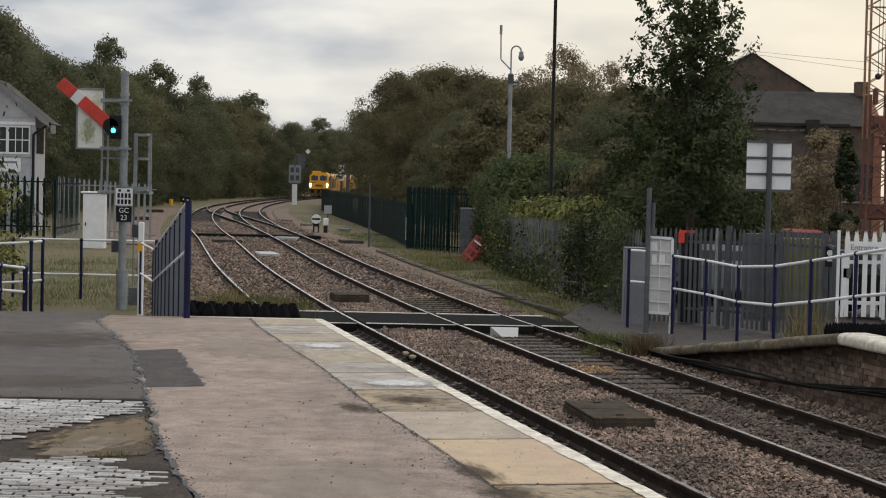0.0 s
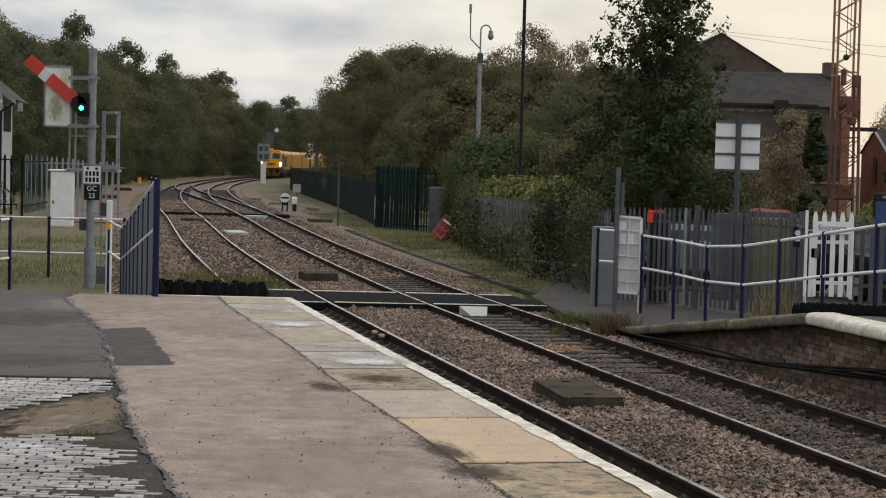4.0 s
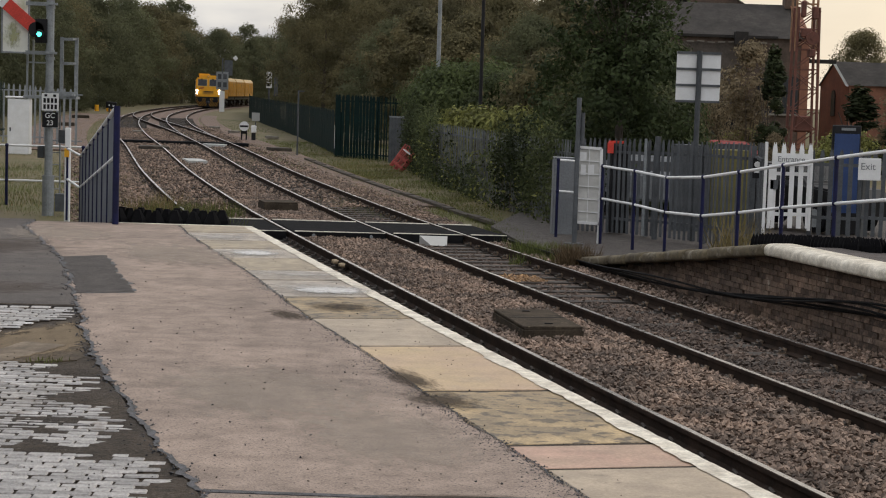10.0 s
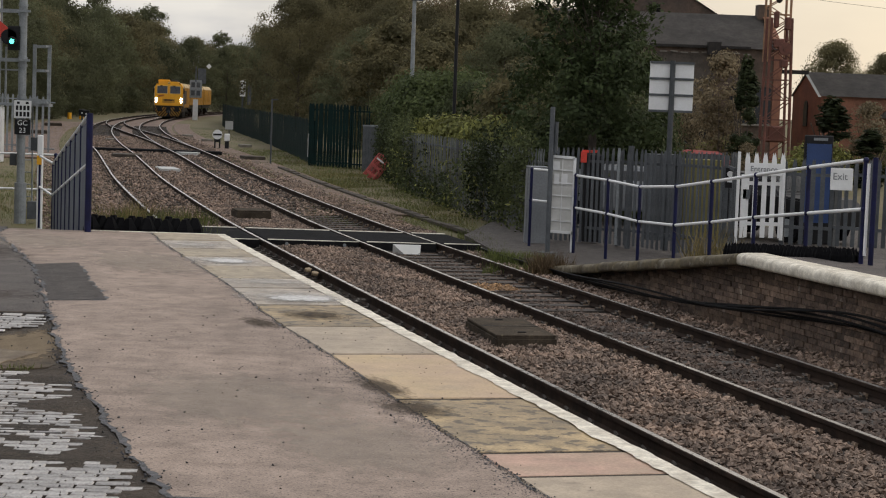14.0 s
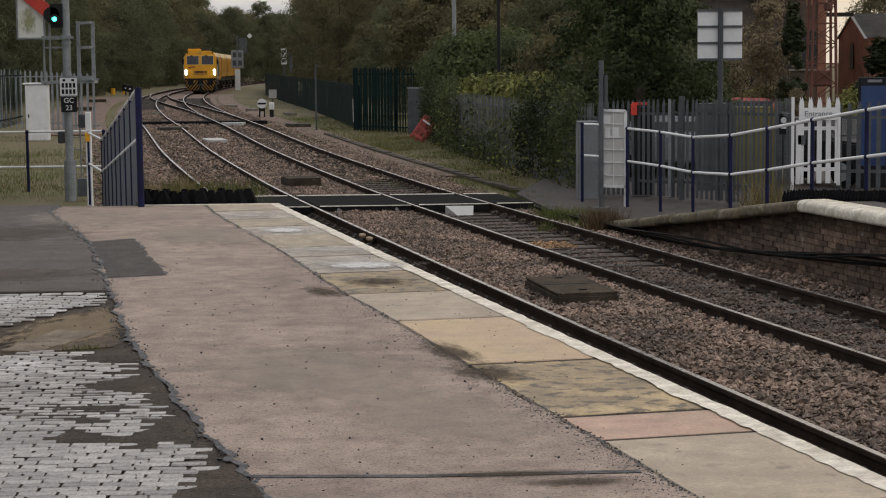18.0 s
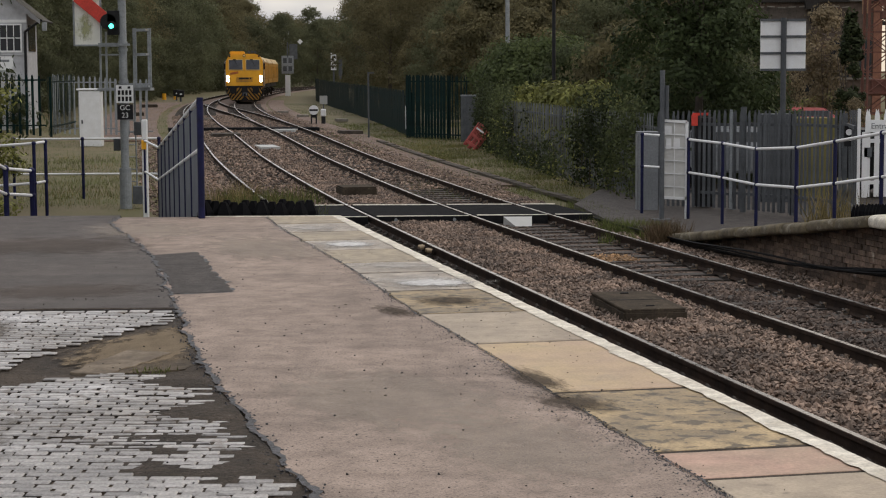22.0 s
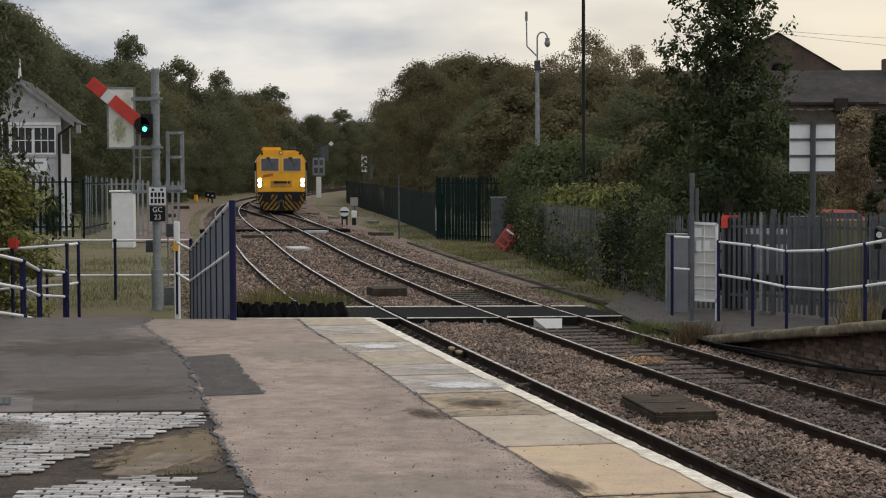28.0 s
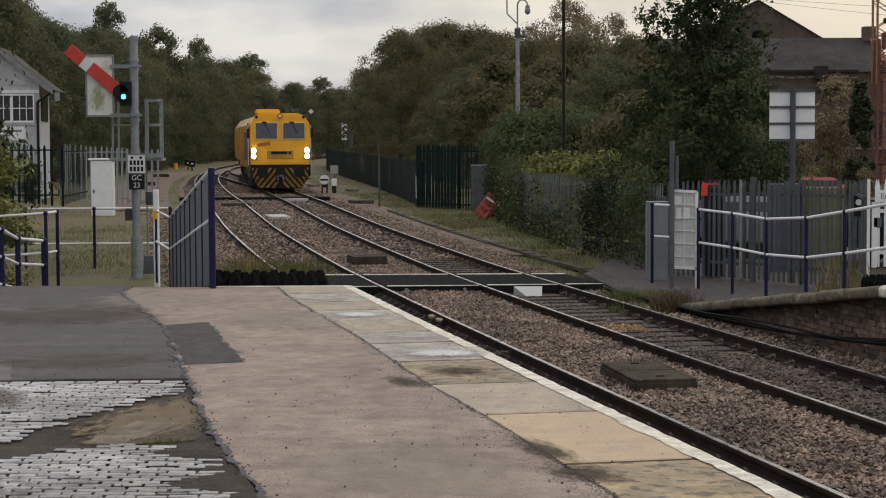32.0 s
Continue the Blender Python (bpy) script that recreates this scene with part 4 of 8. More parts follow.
# ---- trees and bushes ----
def crown_points(rng, n, blobs, spread, low, high, radius):
    """Leaf places in many small clumps that fill an uneven crown between two heights."""
    out, ways = [], []
    for i in range(blobs):
        h = rng.uniform(0, 1) ** 0.85
        z = low + (high - low) * h
        w = spread * (math.sin(math.pi * min(0.18 + 0.82 * h, 1.0)) ** 0.6) * rng.uniform(0.35, 1.0)
        a = rng.uniform(0, 2 * math.pi)
        c = np.array([w * math.cos(a), w * math.sin(a), z])
        r = radius * rng.uniform(0.6, 1.3)
        k = n // blobs
        d = rng.normal(size=(k, 3))
        d /= np.linalg.norm(d, axis=1)[:, None]
        out.append(c + d * r * rng.uniform(0.45, 1.05, (k, 1)) * np.array([1, 1, 0.75]))
        ways.append(d + np.array([math.cos(a) * 0.5, math.sin(a) * 0.5, 0.25]))
    return np.concatenate(out), np.concatenate(ways)


def trunk_mesh(rng, height, r, spread, limbs=7):
    b = bmesh.new()
    p = Vector((0, 0, -0.2))
    top = height * 0.8
    pts = [p]
    for i in range(1, 6):
        pts.append(Vector((rng.normal(0, 0.03 * height / 5), rng.normal(0, 0.03 * height / 5), top * i / 5)))
    for i in range(5):
        tube(b, pts[i], pts[i + 1], r * (1 - i * 0.17), r * (1 - (i + 1) * 0.17), 7)
    for i in range(limbs):
        k = rng.uniform(0.25, 0.95)
        s = Vector((0, 0, top * k))
        a = rng.uniform(0, 6.28)
        e = s + Vector((math.cos(a) * spread * 0.75, math.sin(a) * spread * 0.75, height * rng.uniform(0.08, 0.22)))
        tube(b, s, e, r * 0.38 * (1.1 - k), r * 0.08, 5)
    return finish("trunk", b, M["bark"])


def make_tree(name, seed, n, blobs, spread, low, high, radius, leaf, material, trunk_r, label, category="tree", group=""):
    r = np.random.default_rng(seed)
    t = thing(name, Matrix(), label, category, group)
    k = new("trunk", trunk_mesh(r, high, trunk_r, spread))
    k.parent = t
    pts, ways = crown_points(r, n, blobs, spread, low, high, radius)
    c = new("crown", leaf_mesh("crown", pts, leaf, material, r, ways))
    c.parent = t
    return t


def make_bush(name, seed, n, blobs, sx, sy, high, radius, leaf, material, label, category="bush"):
    r = np.random.default_rng(seed)
    pts, ways = crown_points(r, n, blobs, 1.0, 0.15, high, radius)
    pts[:, 0] *= sx
    pts[:, 1] *= sy
    t = thing(name, Matrix(), label, category, "lineside bushes")
    c = new("foliage", leaf_mesh("foliage", pts, leaf, material, r, ways))
    c.parent = t
    for i in range(5):
        b = bmesh.new()
        tube(b, (r.normal(0, 0.2), r.normal(0, 0.2), -0.1), (r.normal(0, sx * 0.5), r.normal(0, sy * 0.5), high * 0.75), 0.03, 0.008, 5)
        part("stem", b, M["bark"], t)
    return t


GROUND = BED - 0.05
wood = [
    make_tree("lineside_tree", 11, 28050, 209, 5.8, 0.4, 12.2, 1.25, 0.115, M["leaf_olive"], 0.22, "broad lineside tree turning olive in autumn", group="lineside trees"),
    make_tree("lineside_tree", 12, 28050, 209, 5.4, 0.3, 11.4, 1.2, 0.115, M["leaf"], 0.2, "green lineside tree with a dense crown", group="lineside trees"),
    make_tree("lineside_tree", 13, 26400, 187, 4.8, 0.6, 12.9, 1.1, 0.115, M["leaf_olive"], 0.2, "tall lineside tree in olive leaf", group="lineside trees"),
    make_tree("lineside_tree", 14, 24750, 187, 6.2, 0.2, 10.0, 1.3, 0.115, M["leaf"], 0.22, "spreading green lineside tree", group="lineside trees"),
    make_tree("lineside_tree", 15, 9000, 110, 3.3, 3.0, 14.0, 0.8, 0.14, M["leaf"], 0.2, "tall dark thin-crowned tree above the wood", group="lineside trees"),
    make_tree("lineside_tree", 16, 34000, 230, 5.8, 0.4, 12.2, 1.1, 0.10, M["leaf_olive"], 0.22, "broad lineside tree turning olive in autumn", group="lineside trees"),
    make_tree("lineside_tree", 17, 34000, 230, 5.2, 0.4, 12.0, 1.1, 0.10, M["leaf"], 0.22, "green lineside tree with a dense crown", group="lineside trees"),
    make_tree("lineside_tree", 18, 26000, 200, 5.6, 0.4, 12.0, 1.0, 0.16, M["leaf_gold"], 0.2, "yellowing lineside tree with a loose crown", group="lineside trees"),
]
homes = []
tr = random.Random(7)


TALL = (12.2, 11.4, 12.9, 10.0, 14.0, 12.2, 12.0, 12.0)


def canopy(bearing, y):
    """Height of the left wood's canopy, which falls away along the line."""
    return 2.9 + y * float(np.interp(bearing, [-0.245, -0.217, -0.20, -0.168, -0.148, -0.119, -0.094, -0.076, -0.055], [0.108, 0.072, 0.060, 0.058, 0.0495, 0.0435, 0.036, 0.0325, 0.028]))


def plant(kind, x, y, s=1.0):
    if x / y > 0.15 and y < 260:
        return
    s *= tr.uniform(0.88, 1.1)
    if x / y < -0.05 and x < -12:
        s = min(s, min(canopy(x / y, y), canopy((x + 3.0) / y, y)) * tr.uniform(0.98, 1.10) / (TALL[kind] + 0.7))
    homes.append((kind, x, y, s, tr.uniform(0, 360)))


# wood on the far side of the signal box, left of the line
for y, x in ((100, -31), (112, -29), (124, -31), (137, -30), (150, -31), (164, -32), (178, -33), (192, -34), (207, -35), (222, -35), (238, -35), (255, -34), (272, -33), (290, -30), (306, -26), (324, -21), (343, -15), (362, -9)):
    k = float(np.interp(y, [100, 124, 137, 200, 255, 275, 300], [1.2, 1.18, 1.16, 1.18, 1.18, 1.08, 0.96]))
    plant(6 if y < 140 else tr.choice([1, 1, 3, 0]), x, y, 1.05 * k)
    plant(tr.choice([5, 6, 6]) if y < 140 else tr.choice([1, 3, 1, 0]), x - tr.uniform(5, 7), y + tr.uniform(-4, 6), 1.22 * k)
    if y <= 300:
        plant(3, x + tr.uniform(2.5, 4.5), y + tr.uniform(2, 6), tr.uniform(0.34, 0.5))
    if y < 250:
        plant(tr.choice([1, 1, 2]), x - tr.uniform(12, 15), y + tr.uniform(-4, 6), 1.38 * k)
for y in range(380, 470, 14):
    plant(tr.choice([0, 1, 2]), -8 - (y - 380) * 0.25, y, 1.5)
    plant(tr.choice([0, 3, 2]), 6 + tr.uniform(-3, 3), y, 1.1)
    plant(tr.choice([0, 3, 2]), -19 + tr.uniform(-3, 3), y, 1.0)
# wood on the right, behind the green fence
for y, x, k in ((300, -4.2, 1.3), (278, -4.4, 1.28), (258, -4.2, 1.24), (238, -4.0, 1.2), (220, -3.4, 1.14), (204, -3.0, 1.1), (188, -2.5, 1.05), (172, -1.6, 0.97), (158, -0.2, 0.93), (145, 2.0, 0.87), (134, 3.4, 0.81), (124, 5.5, 0.75), (116, 8, 0.72), (110, 11, 0.68), (106, 13.4, 0.64)):
    plant(tr.choice([0, 5, 1, 2]) if y < 200 else 2, x, y, k)
    plant(tr.choice([0, 1, 2]), x + tr.uniform(7, 9), y + tr.uniform(0, 6), k)
for x, y, s in ((2.5, 96, 0.55), (5.0, 92, 0.6), (7.6, 88, 0.6), (10, 90, 0.65), (4.0, 84, 0.45), (1.2, 104, 0.55), (-0.6, 118, 0.5), (12.5, 84, 0.6), (15, 88, 0.62)):
    plant(tr.choice([7, 1, 7]), x, y, s)
for x, y, s in ((-8.2, 236, 0.5), (-8.6, 246, 0.52), (-9.0, 258, 0.55)):
    plant(3, x, y, s)
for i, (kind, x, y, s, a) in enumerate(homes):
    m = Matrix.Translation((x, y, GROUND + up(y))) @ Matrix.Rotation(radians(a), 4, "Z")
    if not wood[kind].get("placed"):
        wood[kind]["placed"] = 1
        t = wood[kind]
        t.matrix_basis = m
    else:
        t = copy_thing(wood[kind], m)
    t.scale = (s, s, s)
for t in wood:
    t.pop("placed", 0)
# taller thin crowns that stand out above the canopy
for x, y, high, wide in ((-36.0, 195, 18.2, 1.0), (-35.1, 224, 17.4, 1.25), (-36.0, 266, 18.4, 1.0), (-35.9, 338, 19.6, 1.6), (-38.6, 342, 18.6, 1.4), (-26.9, 396, 17.2, 1.4)):
    m = pose(x, y, GROUND + up(y), 0, 0, x * 77 % 360)
    if y == 195:
        t = wood[4]
        t.matrix_basis = m
    else:
        t = copy_thing(wood[4], m)
    t.scale = (wide, wide, high / 14.6)
# more woodland closes the view where the line has curved away
r = np.random.default_rng(77)
fx, fy = r.uniform(-150, 42, 700), r.uniform(430, 470, 700)
fz = GROUND + 0.4 + r.uniform(0, 1, 700) * (9.5 + 1.5 * np.sin(fx * 0.21))
d = r.normal(size=(700, 26, 3))
d /= np.linalg.norm(d, axis=2)[..., None]
far_wood = new("far_wood", leaf_mesh("far_wood", (np.stack([fx, fy, fz], 1)[:, None] + d * r.uniform(1.0, 2.6, (700, 26, 1))).reshape(-1, 3), 0.75, M["leaf"], r, d.reshape(-1, 3)))
tagged(far_wood, "dense distant woodland beyond the curve", "woods", kind="stuff")

birch = make_tree("birch_tree", 21, 9500, 210, 3.6, 2.6, 12.0, 0.62, 0.085, M["leaf_brown"], 0.16, "half-bare birch with thin browning leaves")
birch.matrix_basis = pose(8.2, 127, GROUND)
birch.scale = (0.95, 0.95, 1.06)
for x, y, a, w, h in ((11.0, 124, 80, 0.9, 0.95), (5.9, 130, 200, 0.7, 0.93), (9.6, 130, 300, 0.8, 1.0), (13.2, 120, 140, 0.8, 0.82)):
    t = copy_thing(birch, pose(x, y, GROUND, 0, 0, a))
    t.scale = (w, w, h)


def spray_tree(name, seed, high, spread, leaf, material, label, boughs=60):
    """A young tree: a dense skirt below, and long steep boughs with leaf sprays and gaps above."""
    r = np.random.default_rng(seed)
    t = thing(name, Matrix(), label, "tree")
    b = bmesh.new()
    tube(b, (0, 0, -0.2), (0.05, 0, high * 0.5), 0.13, 0.08, 8)
    tube(b, (0.05, 0, high * 0.5), (-0.05, 0, high * 0.97), 0.08, 0.012, 6)
    pts, ways = [], []
    for i in range(110):
        k = r.uniform(0, 1)
        z, a = high * (0.14 + 0.42 * k), r.uniform(0, 6.28)
        q = spread * (1.12 - 0.36 * k) * math.sqrt(r.uniform(0.05, 1))
        c, w = np.array([q * math.cos(a), q * math.sin(a), z]), r.normal(size=(110, 3))
        w /= np.linalg.norm(w, axis=1)[:, None]
        pts.append(c + w * r.uniform(0.15, 0.45, (110, 1)))
        ways.append(w + np.array([math.cos(a) * 0.6, math.sin(a) * 0.6, 0.3]))
    for i in range(boughs):
        k = (i + r.uniform(0, 1)) / boughs
        z0 = high * (0.30 + 0.56 * k)
        reach = spread * (1.06 - 0.62 * k ** 1.6) * r.uniform(0.35, 0.94)
        rise = reach * r.uniform(0.75, 1.5) + 0.3
        a = i * 2.4 + r.normal(0, 0.35)
        s, e = Vector((0.0, 0, z0)), Vector((math.cos(a) * reach, math.sin(a) * reach, min(z0 + rise, high * 1.03)))
        tube(b, s, e, 0.026 * (1.15 - k), 0.005, 5)
        span = np.array(e) - np.array(s)
        for q in range(int(4 + 6.5 * reach)):
            # a twig off the bough, with its leaves
            u = r.uniform(0.22, 1.0)
            tip = np.array(s) + span * u + r.normal(0, 1, 3) * np.array([0.13, 0.13, 0.10]) * (1.25 - 0.6 * u)
            n = int(r.uniform(8, 17))
            pts.append(tip + r.normal(0, 0.075, (n, 3)))
            ways.append(r.normal(0, 0.5, (n, 3)) + np.array([math.cos(a) * 0.4, math.sin(a) * 0.4, 0.7]))
    part("trunk", b, M["bark"], t)
    c = new("crown", leaf_mesh("crown", np.concatenate(pts), leaf, material, r, np.concatenate(ways)))
    c.parent = t
    return t


# a taller tree at the shoulder of the wood
t = copy_thing(wood[5], pose(-3.9, 150, GROUND + up(150), 0, 0, 50))
t.scale = (0.85, 0.85, 0.93)
near_tree = spray_tree("roadside_tree", 33, 8.3, 2.35, 0.068, M["leaf_maple"], "young green maple behind the palisade fence", boughs=86)
near_tree.matrix_basis = pose(6.25, 46.0, GROUND)

# bushes along the ivy-grown fence and behind the tree
hedge = make_bush("hedge_bush", 41, 24000, 120, 1.9, 1.8, 3.9, 0.60, 0.072, M["leaf_mid"], "dense dark green overgrown bush behind the fence")
hedge.matrix_basis = pose(6.9, 52, GROUND)
for x, y, s, a in ((5.2, 70, 0.9, 140), (5.6, 47.5, 0.62, 30), (7.6, 48.5, 0.72, 200), (4.6, 46.4, 0.5, 110)):
    t = copy_thing(hedge, pose(x, y, GROUND + up(y), 0, 0, a))
    t.scale = (s, s, s)
loose = make_bush("hedge_bush", 46, 20000, 120, 1.9, 1.8, 3.9, 0.55, 0.085, M["leaf_gold"], "yellowing overgrown bush behind the fence")
loose.matrix_basis = pose(7.6, 58, GROUND + up(58), 0, 0, 70)
for x, y, s, a in ((6.6, 66, 1.1, 250), (8.6, 72, 1.2, 170)):
    t = copy_thing(loose, pose(x, y, GROUND + up(y), 0, 0, a))
    t.scale = (s, s, s)
fresh = make_bush("hedge_bush", 47, 15000, 70, 1.9, 1.8, 3.7, 0.70, 0.085, M["leaf_fresh"], "fresh green leafy bush behind the fence")
fresh.matrix_basis = pose(3.3, 74, GROUND + up(74), 0, 0, 140)
for x, y, s, a in ((4.6, 73, 1.05, 10), (3.4, 78, 1.0, 40)):
    t = copy_thing(fresh, pose(x, y, GROUND + up(y), 0, 0, a))
    t.scale = (s, s, s)
lime = make_bush("lime_bush", 42, 7000, 60, 1.5, 1.0, 2.6, 0.45, 0.085, M["leaf_lime"], "yellow-green leafy bush above the fence")
lime.matrix_basis = pose(4.35, 55.5, GROUND + 0.06)
lime.scale = (0.85, 0.85, 0.92)
for x, y, s, a in ((4.75, 52, 0.85, 80), (3.6, 59, 0.9, 160), (3.0, 63, 0.85, 220)):
    t = copy_thing(lime, pose(x, y, GROUND + up(y), 0, 0, a))
    t.scale = (s, s, s)

# foliage beyond the platform railing
shrub = make_bush("railing_shrub", 43, 9000, 70, 0.95, 0.8, 3.2, 0.34, 0.048, M["leaf_lime"], "pale green shrub beyond the platform railing")
shrub.matrix_basis = pose(-9.5, 35.5, GROUND)
shrub.scale = (1.35, 1.1, 1.02)
laurel = make_bush("dark_bush", 44, 24000, 140, 1.7, 1.5, 4.6, 0.55, 0.058, M["leaf_laurel"], "tall dark evergreen bush beside the platform railing")
laurel.matrix_basis = pose(-11.0, 32, GROUND)
for x, y, s, a in ((-9.2, 25.5, 0.85, 60), (-12.5, 36, 1.35, 130), (-12.0, 38.6, 1.45, 10), (-12.3, 38, 1.45, 77), (-15.9, 46, 1.6, 200), (-8.3, 22, 0.6, 290)):
    t = copy_thing(laurel, pose(x, y, GROUND, 0, 0, a))
    t.scale = (s, s, s)
t = copy_thing(shrub, pose(-8.2, 27.5, GROUND, 0, 0, 120))
t.scale = (0.7, 0.7, 0.62)


# ---- crossing decks ----
def crossing(label, y0, y1, gaps, slant, lines=True):
    t = thing("crossing_deck", Matrix(), label, "crossing", "track crossings", "structure")
    for d0, d1 in gaps:
        b = bmesh.new()
        ya, yb = y0 + slant * (d0 + 5), y1
        h = RAIL + up(y0)
        prism(b, [(at_y(d0, ya), ya), (at_y(d1, ya), ya + slant), (at_y(d1, yb), yb), (at_y(d0, yb), yb)], h - 0.17, h - 0.004)
        bevel(b, 0.006)
        p = part("deck_panel", b, M["deck"], t)
        for yy in (ya + 0.01, yb - 0.2) if lines else ():
            b = bmesh.new()
            prism(b, [(at_y(d0, yy) + 0.01, yy + 0.005), (at_y(d1, yy) - 0.01, yy + 0.005 + (slant if yy < yb - 1 else 0)), (at_y(d1, yy) - 0.01, yy + 0.15), (at_y(d0, yy) + 0.01, yy + 0.15)], h - 0.02, h + 0.006)
            part("white_line", b, M["white_line"], p, "white painted edge line")
    return t


GAPS = [(-5.2, -4.245), (-4.08, -2.74), (-2.57, -0.835), (-0.67, 0.67), (0.835, 1.55)]
deck = crossing("black rubber panel crossing with white edge lines", 34.75, 38.15, GAPS, 0.08)
b = bmesh.new()
top_y, foot_y = 34.95, 34.45
v = [b.verts.new(p) for p in ((at_y(-0.20, top_y), top_y, RAIL - 0.012), (at_y(0.33, top_y), top_y, RAIL - 0.012), (at_y(0.20, foot_y), foot_y, RAIL - 0.17), (at_y(-0.08, foot_y), foot_y, RAIL - 0.17))]
w = [b.verts.new((p.co.x, top_y + 0.05, RAIL - 0.19)) for p in v]
b.faces.new(v)
for i in range(4):
    b.faces.new((v[i], v[(i + 1) % 4], w[(i + 1) % 4], w[i]))
bmesh.ops.recalc_face_normals(b, faces=b.faces)
part("end_ramp", b, M["cream"], deck, "pale grey deflector block")
for d in (-2.2, -1.1):
    b = bmesh.new()
    fy = 34.75 + 0.08 * 2.43 + 0.08 * (d + 2.57) / 1.735 - 0.004
    tube(b, (at_y(d, fy), fy, RAIL - 0.068), (at_y(d, fy), fy - 0.03, RAIL - 0.068), 0.034, n=12)
    tube(b, (at_y(d, fy), fy - 0.03, RAIL - 0.068), (at_y(d, fy), fy - 0.04, RAIL - 0.068), 0.018, n=10)
    part("eyelet", b, M["galv"], deck, "steel lifting eye")
crossing("narrow dark walkway boards across both tracks", 83.2, 84.4, GAPS, 0.0, False)
for d in (0.0,):
    b = bmesh.new()
    prism(b, [(at_y(d - 0.55, 83), 83.1), (at_y(d + 0.55, 83), 83.1), (at_y(d + 0.35, 82.3), 82.1), (at_y(d - 0.35, 82.3), 82.1)], RAIL + up(83) - 0.16, RAIL + up(83) - 0.05)
    tagged(part("deflector_block", b, M["cream"]), "pale deflector block at a walkway between rails", "track part")


# ---- loose things on the track bed ----
def slab(name, c, s, rz, m, label, category, lid=True):
    t = thing(name, pose(c[0], c[1], c[2], 0, 0, rz), label, category)
    b = bmesh.new()
    box(b, (0, 0, s[2] / 2), s)
    bevel(b, 0.02, 2)
    part("body", b, m, t)
    if lid:
        b = bmesh.new()
        box(b, (0, 0, s[2] + 0.012), (s[0] * 0.98, s[1] * 0.96, 0.03))
        bevel(b, 0.008)
        part("lid", b, m, t)
    return t


M["concrete_brown"] = mat("stained_brown_concrete", (0.078, 0.062, 0.046), (0.032, 0.026, 0.020), scale=3.5, fine=40, grain=0.45, soft=0.2, bump=0.5, spots=(14, 0.62, 0.5, (0.20, 0.17, 0.12)), spec=0.1, rough=0.95)
cb = slab("cable_box", (2.06, 21.95, BED - 0.05), (0.74, 1.75, 0.22), 8, M["concrete_brown"], "damp concrete cable trough box between the tracks", "cable box")
for px, py, sx, sy in ((0.0, -0.62, 0.09, 0.05), (0.0, 0.6, 0.09, 0.05)):
    b = bmesh.new()
    tube(b, (px - sx / 2, py, 0.254), (px + sx / 2, py, 0.254), 0.008, n=6)
    for q in (-1, 1):
        tube(b, (px + q * sx / 2, py, 0.235), (px + q * sx / 2, py, 0.256), 0.008, n=6)
    part("lifting_handle", b, M["black"], cb, "dark lifting handle")
b = bmesh.new()
box(b, (0, 0.0, 0.249), (0.70, 0.018, 0.006))
part("lid_joint", b, M["black"], cb)
slab("cable_box", (-2.15, 42.75, BED - 0.02), (0.80, 1.0, 0.27), 12, M["concrete_brown"], "dark brown cable box between the tracks", "cable box")
slab("concrete_plate", (-6.40, 66.6, BED + 0.13), (0.72, 2.2, 0.13), 12, M["cream"], "pale flat plate between the rails", "track part", False)
slab("cable_box", (-9.1, 77, BED + 0.2), (1.2, 1.6, 0.16), 10, M["concrete_dark"], "dark low cover in the ballast", "cable box")
slab("cable_box", (-4.0, 80, BED + 0.2), (0.9, 1.3, 0.15), 14, M["concrete_dark"], "dark troughing lid beside the line", "cable box")
for x, y in ((-12.8, 101), (-5.3, 98), (-10.0, 117), (-8.0, 107)):
    slab("points_cover", (x, y, BED + up(y)), (0.6, 1.0, 0.14), 12, M["concrete"], "pale metal cover beside the points", "track part", False)
xy, _ = scatter(330, 28.1, 29.0, -0.42, 0.25, rng)
tagged(new("orange_ballast", stones("orange_ballast", xy, BED + rng.uniform(-0.01, 0.03, 330), 0.036, M["orange_stone"], rng)), "patch of orange stained ballast between the rails", "ballast", kind="stuff")
# concrete troughing along the cess by the fence
tro = thing("cable_troughing", Matrix(), "line of concrete cable trough lids beside the track", "cable trough")
for y in np.arange(40, 72, 1.0):
    x0, x1 = at_y(2.75, y), at_y(2.75, y + 1)
    b = bmesh.new()
    box(b, (0, 0, BED + 0.03), (0.22, 0.985, 0.07), rz=0)
    p = part("lid", b, M["concrete_dark"], tro)
    p.matrix_basis = pose((x0 + x1) / 2, y + 0.5, up(y) + random.uniform(-0.02, 0.02), 0, 0, math.degrees(math.atan2(x0 - x1, 1.0)))

